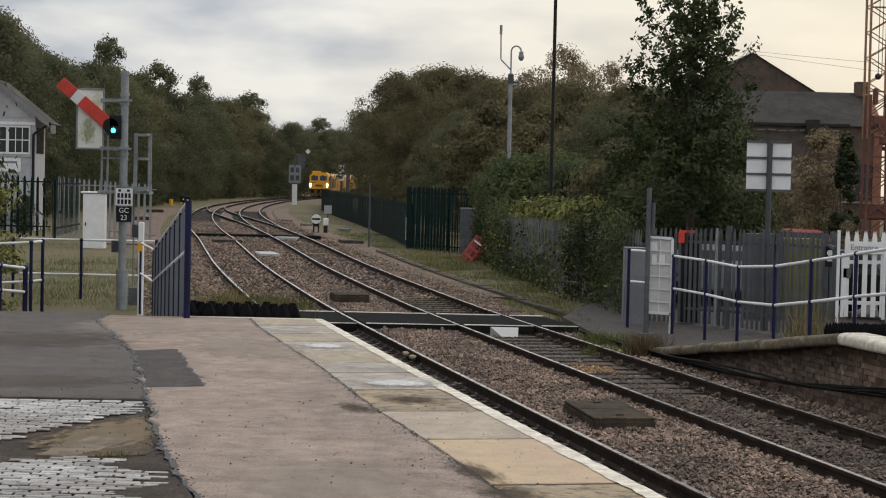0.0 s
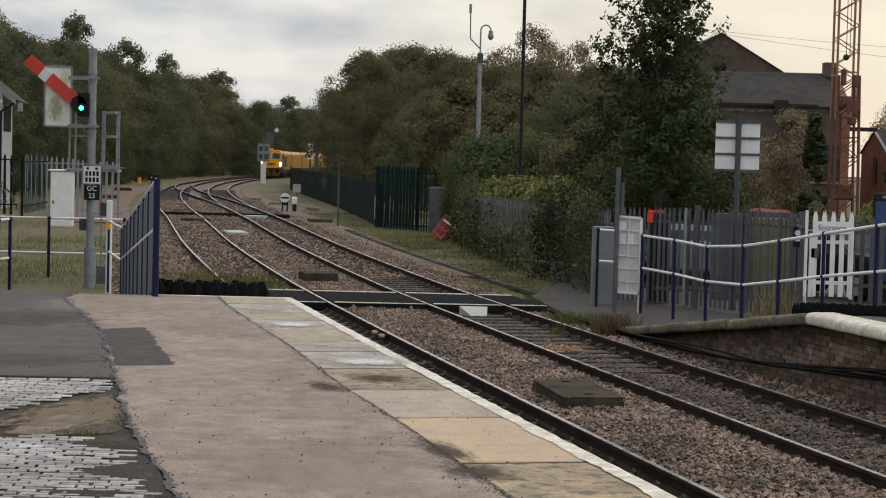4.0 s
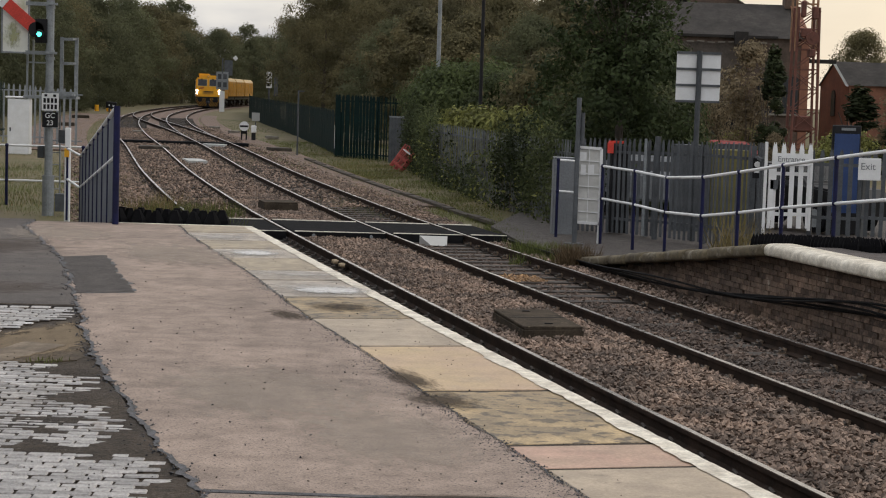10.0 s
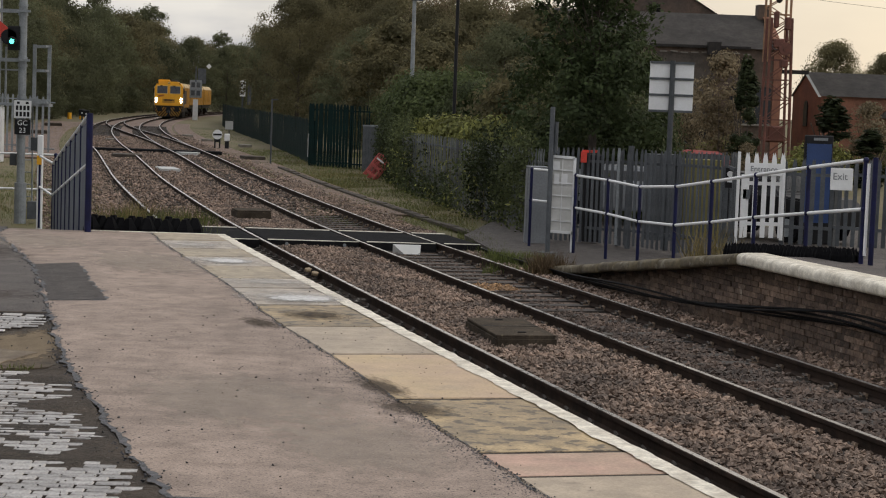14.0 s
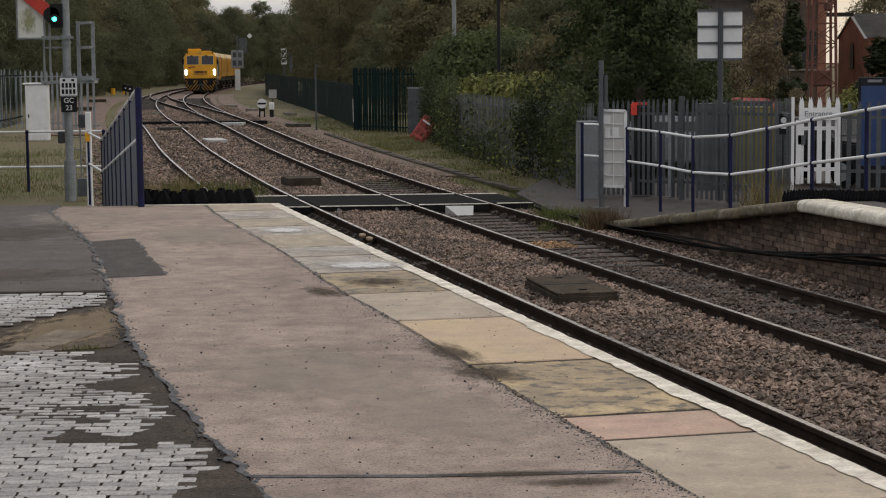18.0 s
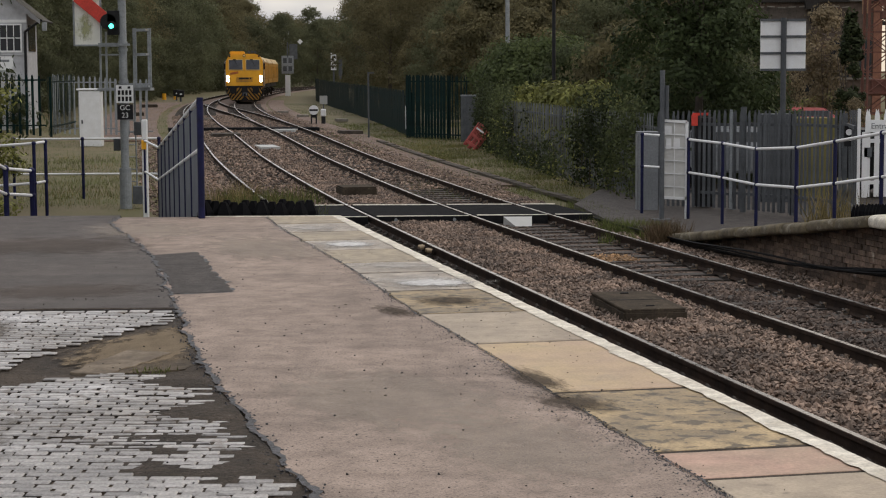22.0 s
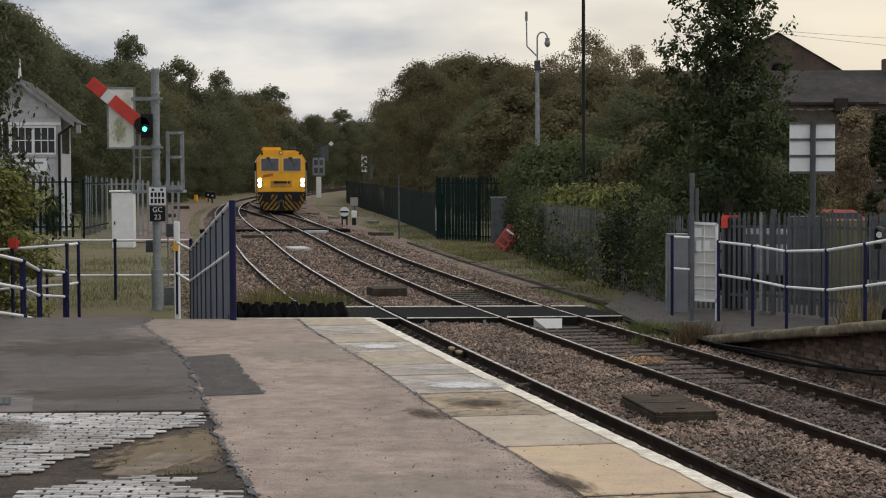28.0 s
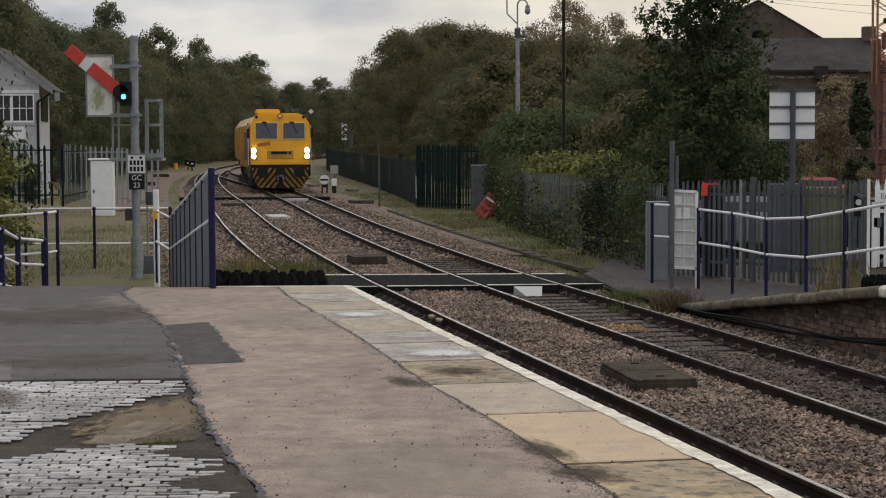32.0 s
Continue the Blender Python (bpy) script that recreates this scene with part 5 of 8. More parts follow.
# black cables along the foot of the far platform
for k in range(5):
    cu = bpy.data.curves.new("cable", "CURVE")
    cu.dimensions, cu.bevel_depth, cu.bevel_resolution = "3D", 0.015, 2
    sp = cu.splines.new("NURBS")
    ptsk = [(far_edge(y) + 0.21 - 0.026 * k - 0.20 * float(np.interp(y, [23, 30], [0, 1])) + 0.015 * math.sin(y * (0.7 + 0.13 * k) + k * 2.1), y,
             BED + float(np.interp(y, [12, 18, 19.5, 21, 22.5, 25, 27, 29.5, 33], [0.42, 0.38, 0.50, 0.47, 0.36, 0.20, 0.12, 0.06, 0.04])) + 0.022 * k + (0.014 + 0.014 * k) * math.sin(y * 0.8 + k * 1.1) * float(np.interp(y, [26, 30], [1, 0]))) for y in np.arange(12, 36, 1.0)]
    sp.points.add(len(ptsk) - 1)
    for q, (x, y, z) in zip(sp.points, ptsk):
        q.co = (x, y, z, 1)
    sp.use_endpoint_u = True
    cu.materials.append(M["cable"])
    tmp = new("tmp_cable", cu)
    me = bpy.data.meshes.new_from_object(tmp.evaluated_get(bpy.context.evaluated_depsgraph_get()))
    bpy.data.objects.remove(tmp)
    tagged(new("cable", me), "slack black cable along the platform wall", "cable", "lineside cables")


# ---- railings ----
def railing(label, posts, drops, post_r=0.03, rail_r=0.024, ends=(0, 0), panel=False, post_m="blue"):
    """posts: (x, y, foot, top); drops: how far under the top each rail runs."""
    t = thing("railing", Matrix(), label, "railing", "station railings")
    for x, y, z0, z1 in posts:
        b = bmesh.new()
        tube(b, (x, y, z0), (x, y, z1 + 0.02), post_r, n=12)
        for d in drops if not panel else ():
            ball(b, (x, y, z1 - d), post_r * 1.35, u=10, v=6)
        part("post", b, M[post_m], t, smooth=True)
    for d in drops:
        for p, q in zip(posts, posts[1:]):
            b = bmesh.new()
            a, c = Vector((p[0], p[1], p[3] - d)), Vector((q[0], q[1], q[3] - d))
            u = (c - a).normalized()
            tube(b, a + u * post_r * 1.3, c - u * post_r * 1.3, rail_r, n=10)
            part("rail", b, M["white"], t, smooth=True)
    if panel:
        for p, q in zip(posts, posts[1:]):
            b = bmesh.new()
            w = [p[k] + (q[k] - p[k]) * 0.02 for k in range(4)], [p[k] + (q[k] - p[k]) * 0.98 for k in range(4)]
            f = [b.verts.new((c[0] + o, c[1], c[j] - (0.06 if j == 3 else -0.06))) for o in (-0.012, 0.006) for c, j in ((w[0], 2), (w[1], 2), (w[1], 3), (w[0], 3))]
            for g in ((0, 1, 2, 3), (7, 6, 5, 4), (0, 4, 5, 1), (1, 5, 6, 2), (2, 6, 7, 3), (3, 7, 4, 0)):
                b.faces.new([f[j] for j in g])
            bmesh.ops.recalc_face_normals(b, faces=b.faces)
            part("panel", b, M["panel"], t, "blue-grey sheet infill")
    return t


def far_ground(y):
    return float(np.interp(y, [TOPY, FOOT], [FARTOP, -1.03]))


FARPOSTS = [(4.43, 34.6, 0.46), (4.88, 33.4, 0.43), (5.27, 32.15, 0.38), (5.30, 28.8, 0.54), (5.59, 27.4, 0.69), (6.00, 26.26, 0.85), (6.25, 24.23, 1.04), (6.55, 22.6, 1.20)]
railing("white tubular railing on navy posts along the far ramp", [(x, y, far_ground(y) - 0.02, z) for x, y, z in FARPOSTS], (0.0, 0.62))
railing("short white railing on a navy post before a grey cabinet", [(3.72, 36.0, -1.03, 0.51), (4.10, 35.9, -1.03, 0.49)], (0.0, 0.62))
railing("white tubular railing going on along the far platform", [(6.72, 22.0, FARTOP, 1.16), (8.6, 21.0, FARTOP, 1.16), (10.4, 20.0, FARTOP, 1.16)], (0.0, 0.62))
b = bmesh.new()
tube(b, (6.555, 22.48, 1.16), (6.555, 22.48, 0.0), 0.021, n=10)
tagged(part("end_post", b, M["white"], smooth=True), "white painted end post of a railing", "railing post")
b = bmesh.new()
tube(b, (6.62, 22.42, FARTOP - 0.02), (6.62, 22.42, 1.24), 0.034, n=12)
tagged(part("end_post", b, M["blue"], smooth=True), "thick navy end post of a railing", "railing post")

slope = [(-3.15 - (y - 22.45) * 0.19, y, float(np.interp(y, [22.45, 34.2], [0.0, -1.02])) - 0.03, float(np.interp(y, [22.45, 35.2], [1.42, 0.33]))) for y in np.linspace(22.45, 35.2, 9)]
railing("navy posts with blue-grey sheets and white rails down the ramp", slope, (0.0, 0.60), 0.030, 0.030, panel=True)
b = bmesh.new()
tube(b, (-3.13, 22.40, -0.02), (-3.13, 22.40, 1.45), 0.040, n=12)
tagged(part("end_post", b, M["blue"], smooth=True), "thick navy end post of the ramp railing", "railing post")
railing("white rails from the ramp foot to a white post", [slope[-1], (-6.13, 37.0, -1.05, 0.40)], (0.0, 0.62), 0.024)
t = thing("gate_post", pose(-6.13, 37.05, -1.2), "white gate post with a yellow latch", "post")
b = bmesh.new()
box(b, (0, 0, 1.0), (0.11, 0.11, 2.04))
bevel(b, 0.012)
part("post", b, M["white"], t)
b = bmesh.new()
box(b, (-0.01, -0.06, 1.52), (0.09, 0.05, 0.18))
part("latch", b, M["yellow"], t)
railing("white two-rail barrier on navy posts across the path", [(-10.14, 43.0, -1.2, 0.23), (-8.53, 43.0, -1.2, 0.23), (-6.75, 43.0, -1.2, 0.23)], (0.0, 0.82), 0.035, 0.026)
railing("white railing on navy posts at the ramp foot", [(-9.9, 34.4, -1.2, 0.30), (-8.8, 34.4, -1.2, 0.39), (-7.75, 34.3, -1.2, 0.46), (-7.60, 34.6, -1.2, 0.48)], (0.0, 0.74), 0.032, 0.026)
railing("three-rail white and navy railing along the platform back", [(-5.40, 15.6, -0.02, 1.02), (-5.98, 18.0, -0.02, 1.00), (-6.33, 20.2, -0.02, 0.98), (-5.99, 22.3, -0.08, 0.815), (-5.92, 23.4, -0.25, 0.68), (-6.23, 25.6, -0.4, 0.445), (-6.07, 26.5, -0.5, 0.365)],
        (0.0, 0.35, 0.70), 0.037, 0.022)


# ---- rubber anti-trespass mats ----
def trespass_mat(label, p, q, rows, size, high, tip=0.26, sides=6):
    t = thing("trespass_mat", Matrix(), label, "rubber mat", "anti-trespass mats")
    p, q = Vector(p), Vector(q)
    n = int((q - p).length / size)
    side = (q - p).normalized().cross(Vector((0, 0, 1)))
    b = bmesh.new()
    tube(b, (0, 0, 0), (0, 0, high * 0.5), size * 0.62, size * 0.56, sides)
    tube(b, (0, 0, high * 0.5), (0, 0, high), size * 0.56, size * tip, sides)
    me = finish("ridge", b, M["rubber"])
    for r in range(rows):
        for i in range(n):
            c = p + (q - p) * ((i + 0.5 * (r % 2) + 0.3) / n) - side * size * r * 0.8
            o = new("ridge", me)
            o.parent = t
            o.matrix_basis = pose(c.x, c.y, c.z + random.uniform(-0.012, 0.012), 0, 0, random.uniform(0, 60))
    return t


trespass_mat("black rubber ridged mat below the platform end", (-3.24, 23.0, -0.12), (-1.84, 23.0, -0.12), 3, 0.20, 0.27, 0.2, 5)
trespass_mat("black rubber ridged mat beside the far platform edge", (5.45, 25.6, -0.30), (6.40, 22.72, FARTOP), 4, 0.085, 0.19, 0.06, 4)


# ---- palisade fences ----
def pale_mesh(h, w=0.07, m="galv_dark"):
    b = bmesh.new()
    prof = [(-w / 2, 0), (-w / 2, h - 0.13), (-w * 0.22, h), (0, h - 0.05), (w * 0.22, h), (w / 2, h - 0.13), (w / 2, 0)]
    f = [b.verts.new((x, 0.010 * math.cos(x / w * 3.1) - 0.004, z)) for x, z in prof]
    k = [b.verts.new((x, 0.010 * math.cos(x / w * 3.1) + 0.004, z)) for x, z in prof]
    n = len(prof)
    for i in range(n):
        b.faces.new((f[i], f[(i + 1) % n], k[(i + 1) % n], k[i]))
    b.faces.new(f[::-1])
    b.faces.new(k)
    bmesh.ops.recalc_face_normals(b, faces=b.faces)
    return finish("pale", b, M[m])


def palisade(label, pts, high, gap, m="galv_dark", width=0.07, posts=True, name="palisade_fence"):
    """pts: (x, y, top)."""
    t = thing(name, Matrix(), label, "fence", "palisade fences")
    me = pale_mesh(high, width, m)
    for p, q in zip(pts, pts[1:]):
        p, q = Vector(p), Vector(q)
        d = q - p
        n = max(int(math.hypot(d.x, d.y) / gap), 1)
        a = math.degrees(math.atan2(d.y, d.x))
        for i in range(n):
            c = p + d * (i / n)
            o = new("pale", me)
            o.parent = t
            o.matrix_basis = pose(c.x, c.y, c.z - high + random.uniform(-0.01, 0.01), random.uniform(-0.5, 0.5), random.uniform(-0.7, 0.7), a)
        up = Vector((-d.y, d.x, 0)).normalized() * 0.035
        if up.y < 0:
            up = -up
        for z in (-0.28, -high + 0.3):
            b = bmesh.new()
            c = (p + q) / 2 + up + Vector((0, 0, z))
            box(b, c, (d.length, 0.045, 0.055), a)
            part("fence_rail", b, M[m], t)
        if posts:
            b = bmesh.new()
            c = p + up * 2.2
            box(b, (c.x, c.y, c.z - high / 2 - 0.05), (0.075, 0.09, high - 0.02), a)
            part("fence_post", b, M[m], t)
    return t


palisade("grey galvanised steel palisade fence behind the far railing", [(4.30, 38.1, 0.92), (5.52, 36.5, 0.98), (6.40, 35.0, 0.98), (7.07, 33.0, 1.03), (6.84, 31.4, 1.06)], 1.95, 0.142, width=0.078)
palisade("grey palisade fence beyond the white gate", [(7.62, 31.2, 1.0), (8.40, 30.9, 1.02), (9.3, 29.9, 1.08), (11.5, 28.2, 1.1)], 1.5, 0.142, width=0.078)
palisade("ivy-grown grey palisade fence beside the line", [(1.35, 71.5, 0.72), (2.05, 60, 0.8), (3.05, 50.5, 0.82), (3.8, 44, 0.80), (4.25, 38.4, 0.86)], 1.95, 0.20, "galv_old", 0.10)
palisade("dark green steel palisade fence by the signal box", [(-20.8, 70, 1.95), (-18.1, 70, 1.9), (-15.1, 70, 1.68)], 2.3, 0.24, "green", 0.10)
palisade("dark green steel palisade return fence", [(-15.05, 70.2, 1.68), (-15.6, 78, 1.75)], 2.3, 0.30, "green", 0.10)
palisade("grey palisade fence behind the relay cabinet", [(-17.1, 81, 1.75), (-14.2, 80, 1.55), (-12.6, 80, 1.5)], 2.6, 0.25, "galv", 0.10)
palisade("long dark green palisade fence beside the curve", [(-1.35, 77.5, 0.95), (-4.5, 108, 1.0), (-8.2, 140, 1.1), (-11.2, 168, 1.2), (-13.5, 203, 1.3)], 2.1, 0.55, "green", 0.54)
gate = palisade("tall dark green steel gates in the fence", [(-1.45, 76.5, 1.65), (0.2, 75, 1.63)], 2.75, 0.16, "green", 0.145, name="steel_gate")
palisade("dark green palisade gate with open pales", [(0.2, 75, 1.63), (1.1, 74.2, 1.62)], 2.75, 0.15, "green", 0.07, name="steel_gate")
t = thing("steel_sheet", pose(1.02, 72.6, GROUND), "grey steel sheet panel ending the fence", "panel")
b = bmesh.new()
for i in range(5):
    box(b, (-0.24 + i * 0.12, 0.02 * (i % 2), 1.0), (0.115, 0.03, 2.0))
part("sheet", b, M["galv_dark"], t)
b = bmesh.new()
box(b, (0, 0.02, 2.02), (0.64, 0.10, 0.06))
part("cap", b, M["galv"], t)


# ---- things round the far gate ----
M["olive"] = mat("dull_olive", (0.17, 0.15, 0.055), (0.12, 0.11, 0.045), scale=2, fine=20, spec=0.2, grain=0.1)
M["board_pale"] = mat("pale_sheet", (0.58, 0.575, 0.55), (0.48, 0.475, 0.45), scale=3, fine=30, rough=0.5, bump=0.03, grain=0.06)
t = thing("notice_frame", pose(4.17, 34.65, 0), "white steel frame with a faded grid of notices", "notice board")
b = bmesh.new()
for x0, z0, x1, z1 in ((-0.23, -0.98, -0.23, 0.83), (0.23, -1.04, 0.23, 0.79)):
    box(b, (x0, 0, (z0 + z1) / 2), (0.055, 0.05, z1 - z0))
for z in (0.80, -0.64):
    box(b, (0, 0, z), (0.46, 0.05, 0.05), ry=3)
part("frame", b, M["white"], t)
for i in range(5):
    b = bmesh.new()
    box(b, (0, 0.004, 0.55 - i * 0.245), (0.42, 0.02, 0.02), ry=3)
    part("bar", b, M["white"], t)
b = bmesh.new()
box(b, (0.0, 0.022, 0.07), (0.42, 0.012, 1.40))
part("backing", b, M["board_pale"], t, "pale backing sheet")
b = bmesh.new()
box(b, (0.0, 0.002, 0.07), (0.015, 0.02, 1.4))
part("bar", b, M["white"], t)
for x, z, w, h in ((-0.12, 0.63, 0.13, 0.17), (-0.11, 0.38, 0.10, 0.2), (0.04, 0.38, 0.12, 0.2)):
    b = bmesh.new()
    box(b, (x, -0.008, z), (w, 0.006, h))
    part("notice", b, M["white"], t)
t = thing("lamp_column", pose(3.92, 34.5, -1.05), "grey steel column with a clamped sleeve", "post")
b = bmesh.new()
tube(b, (0, 0, 0), (0, 0, 2.80), 0.046, n=12)
part("column", b, M["galv_dark"], t, smooth=True)
b = bmesh.new()
tube(b, (0.085, 0, 1.92), (0.085, 0, 2.52), 0.038, n=12)
box(b, (0.05, 0, 1.95), (0.14, 0.04, 0.04))
part("sleeve", b, M["galv_dark"], t)
b = bmesh.new()
tube(b, (0, 0, 0), (0, 0, 0.03), 0.2, n=14)
part("base_plate", b, M["galv_dark"], t)
slab("grey_cabinet", (3.93, 37.0, -1.05), (0.42, 0.4, 1.56), 0, M["grey"], "plain grey steel equipment cabinet", "cabinet")
t = thing("road_sign", pose(6.44, 36.0, -1.05), "back of a large pale road sign on a grey post", "sign")
b = bmesh.new()
box(b, (0, 0, 3.28), (0.88, 0.02, 1.0))
bevel(b, 0.006)
part("sign_panel", b, M["white"], t)
for z in (3.76, 3.44, 3.12, 2.80):
    b = bmesh.new()
    box(b, (0, -0.025, z), (0.88, 0.03, 0.045))
    part("channel", b, M["galv_dark"], t)
b = bmesh.new()
tube(b, (0, -0.075, 0), (0, -0.075, 3.80), 0.055, n=12)
part("post", b, M["galv_dark"], t, smooth=True)
t = thing("dog_waste_bin", pose(5.02, 37.3, -1.05), "small red box on a dark post behind the fence", "bin")
b = bmesh.new()
box(b, (0.10, 0.05, 0.95), (0.36, 0.3, 1.8))
bevel(b, 0.02)
part("post", b, M["black"], t)
b = bmesh.new()
box(b, (-0.12, -0.16, 1.80), (0.12, 0.06, 0.22))
box(b, (0.02, -0.1, 1.92), (0.34, 0.06, 0.05))
part("red_box", b, M["red"], t, "red box")
b = bmesh.new()
box(b, (5.50, 36.3, 0.0), (0.05, 0.05, 1.95))
tagged(part("marker_post", b, M["galv"]), "slim pale post against the palisade", "post")
b = bmesh.new()
tube(b, (5.72, 36.15, -1.05), (5.72, 36.15, 1.03), 0.06, n=12)
tagged(part("fence_strainer", b, M["galv_dark"], smooth=True), "round galvanised fence post", "post")
slab("grit_bin", (7.75, 39.6, -1.05), (0.9, 0.7, 1.75), 10, M["olive"], "dull yellow container behind the fence", "container")
slab("utility_cabinet", (6.9, 39.0, -1.05), (0.7, 0.5, 1.85), 0, M["galv_dark"], "grey utility cabinet behind the fence", "cabinet")
t = thing("round_notice", pose(6.96, 32.55, 0.55), "small black plate with a pale round mark", "sign")
b = bmesh.new()
box(b, (0, 0, 0.03), (0.16, 0.02, 0.36))
part("plate", b, M["black"], t)
b = bmesh.new()
tube(b, (0, -0.012, 0.1), (0, -0.018, 0.1), 0.055, n=16)
part("mark", b, M["white"], t)
b = bmesh.new()
box(b, (0, -0.014, -0.03), (0.10, 0.006, 0.04))
part("mark", b, M["white"], t)


def letters(text, size, m, name="lettering"):
    cu = bpy.data.curves.new(name, "FONT")
    cu.body, cu.size, cu.extrude, cu.align_x, cu.align_y = text, size, 0.003, "CENTER", "CENTER"
    ob = new("tmp_text", cu)
    me = bpy.data.meshes.new_from_object(ob.evaluated_get(bpy.context.evaluated_depsgraph_get()))
    bpy.data.objects.remove(ob)
    me.materials.clear()
    me.materials.append(m)
    return me


t = thing("palisade_gate", pose(6.80, 31.1, 0), "white painted palisade gate with an Entrance sign", "gate")
b = bmesh.new()
box(b, (0.0, 0, 0.28), (0.045, 0.05, 1.62))
part("gate_post", b, M["white"], t)
me = pale_mesh(1.48, 0.085, "white")
for i in range(5):
    o = new("pale", me)
    o.parent = t
    o.matrix_basis = pose(0.15 + i * 0.155, 0, -0.39)
for z in (-0.15, 0.55):
    b = bmesh.new()
    box(b, (0.44, 0.04, z), (0.74, 0.05, 0.06))
    part("gate_rail", b, M["white"], t)
b = bmesh.new()
box(b, (0.10, 0.0, 0.15), (0.08, 0.06, 1.1))
part("stile", b, M["white"], t)
b = bmesh.new()
box(b, (0.79, 0.0, 0.2), (0.05, 0.06, 1.25))
part("stile", b, M["white"], t)
b = bmesh.new()
box(b, (0.43, -0.03, 0.80), (0.66, 0.02, 0.21))
sg = part("sign_board", b, M["white"], t, "white sign board")
o = new("lettering", letters("Entrance", 0.135, M["grey"]))
o.parent = sg
o.matrix_basis = pose(0.43, -0.043, 0.80, 90, 0, 0)
b = bmesh.new()
box(b, (0.15, -0.02, 0.36), (0.13, 0.02, 0.16))
part("lock_plate", b, M["galv_dark"], t)
t = thing("exit_sign", pose(8.11, 29.3, 0.73), "white Exit sign on the grey fence", "sign")
b = bmesh.new()
box(b, (0, 0, 0), (0.37, 0.02, 0.36))
bevel(b, 0.004)
sg = part("board", b, M["white"], t)
o = new("lettering", letters("Exit", 0.16, M["grey"]))
o.parent = sg
o.matrix_basis = pose(-0.03, -0.012, 0.04, 90, 0, 0)
t = thing("information_totem", pose(8.68, 33.0, -0.6), "blue poster case with a black frame behind the fence", "poster case")
b = bmesh.new()
box(b, (0, 0, 1.0), (0.52, 0.10, 2.0))
bevel(b, 0.015)
fr = part("case", b, M["black"], t)
b = bmesh.new()
box(b, (0, -0.056, 1.12), (0.46, 0.012, 1.45))
part("poster", b, M["sign_blue"], fr, "blue poster")
b = bmesh.new()
box(b, (0.02, -0.056, 1.93), (0.26, 0.01, 0.05))
part("heading", b, M["grey"], fr)


# ---- parked cars beyond the fence ----
def car(label, m, paint):
    t = thing("parked_car", m, label, "car", "parked cars")
    b = bmesh.new()
    prof = [(-2.05, 0.35), (-2.1, 0.75), (-1.75, 0.95), (-1.0, 1.02), (-0.45, 1.42), (0.9, 1.46), (1.65, 1.02), (2.05, 0.92), (2.1, 0.4)]
    sides = []
    for x, k in ((-0.85, 1.0), (0.85, 1.0)):
        sides.append([b.verts.new((x * (0.78 if z > 1.2 else 1.0), y, z)) for y, z in prof])
    n = len(prof)
    b.faces.new(sides[0])
    b.faces.new(sides[1][::-1])
    for i in range(n):
        b.faces.new((sides[0][i], sides[0][(i + 1) % n], sides[1][(i + 1) % n], sides[1][i]))
    bmesh.ops.recalc_face_normals(b, faces=b.faces)
    bevel(b, 0.05, 2)
    body = part("body", b, paint, t, smooth=False)
    for y0, y1, z0, z1 in ((-0.92, -0.50, 1.06, 1.39), (0.95, 1.52, 1.43, 1.08)):
        b = bmesh.new()
        f = [b.verts.new(p) for p in ((-0.62, y0, z0 + 0.03), (0.62, y0, z0 + 0.03), (0.60, y1, z1 + 0.03), (-0.60, y1, z1 + 0.03))]
        b.faces.new(f)
        bmesh.ops.solidify(b, geom=b.faces[:], thickness=0.02)
        part("windscreen", b, M["glass_dark"], t)
    for x in (-0.78, 0.78):
        b = bmesh.new()
        box(b, (x, 0.2, 1.2), (0.03, 1.7, 0.26), ry=-14 if x > 0 else 14)
        part("side_window", b, M["glass_dark"], t)
        for y in (-1.3, 1.3):
            b = bmesh.new()
            tube(b, (x - 0.1, y, 0.32), (x + 0.1, y, 0.32), 0.32, n=18)
            w = part("wheel", b, M["rubber"], t)
            b = bmesh.new()
            tube(b, (x + (0.09 if x > 0 else -0.09), y, 0.32), (x + (0.115 if x > 0 else -0.115), y, 0.32), 0.2, n=14)
            part("rim", b, M["galv"], w)
    return t


M["car_red"] = mat("dull_red_car_paint", (0.36, 0.055, 0.05), (0.30, 0.045, 0.04), rough=0.3, bump=0, coat=0.5, grain=0.05)
car("parked red car behind the station fence", pose(14.2, 70.5, -1.12, 0, 0, 78), M["car_red"])
car("parked dark grey car behind the station fence", pose(6.95, 44.0, -1.03, 0, 0, 75), M["grey"])
car("parked dark car beyond the entrance gate", pose(9.6, 40.5, -1.0, 0, 0, 35), M["black"])


# ---- semaphore signal ----
M["board_white"] = mat("stained_white_board", (0.84, 0.84, 0.80), (0.68, 0.68, 0.60), scale=1.5, fine=30, grain=0.06, bump=0.03, soft=0.25, spots=(1.6, 0.54, 0.55, (0.40, 0.41, 0.20)))
sig = thing("semaphore_signal", pose(-7.05, 40.1, -1.2), "galvanised signal post with raised red arm and green light", "railway signal")
b = bmesh.new()
tube(b, (0, 0, 0), (0, 0, 5.27), 0.088, n=16)
for z in (5.22, 3.45, 4.55, 4.75, 3.6, 2.75):
    tube(b, (0, 0, z - 0.03), (0, 0, z + 0.03), 0.105, n=16)
tube(b, (0, 0, 0), (0, 0, 0.9), 0.13, n=16)
part("post", b, M["galv"], sig, smooth=False)
b = bmesh.new()
box(b, (-0.76, 0.06, 4.20), (0.56, 0.02, 1.28), ry=0)
bevel(b, 0.004)
part("backboard", b, M["board_white"], sig, "stained white sighting board")
b = bmesh.new()
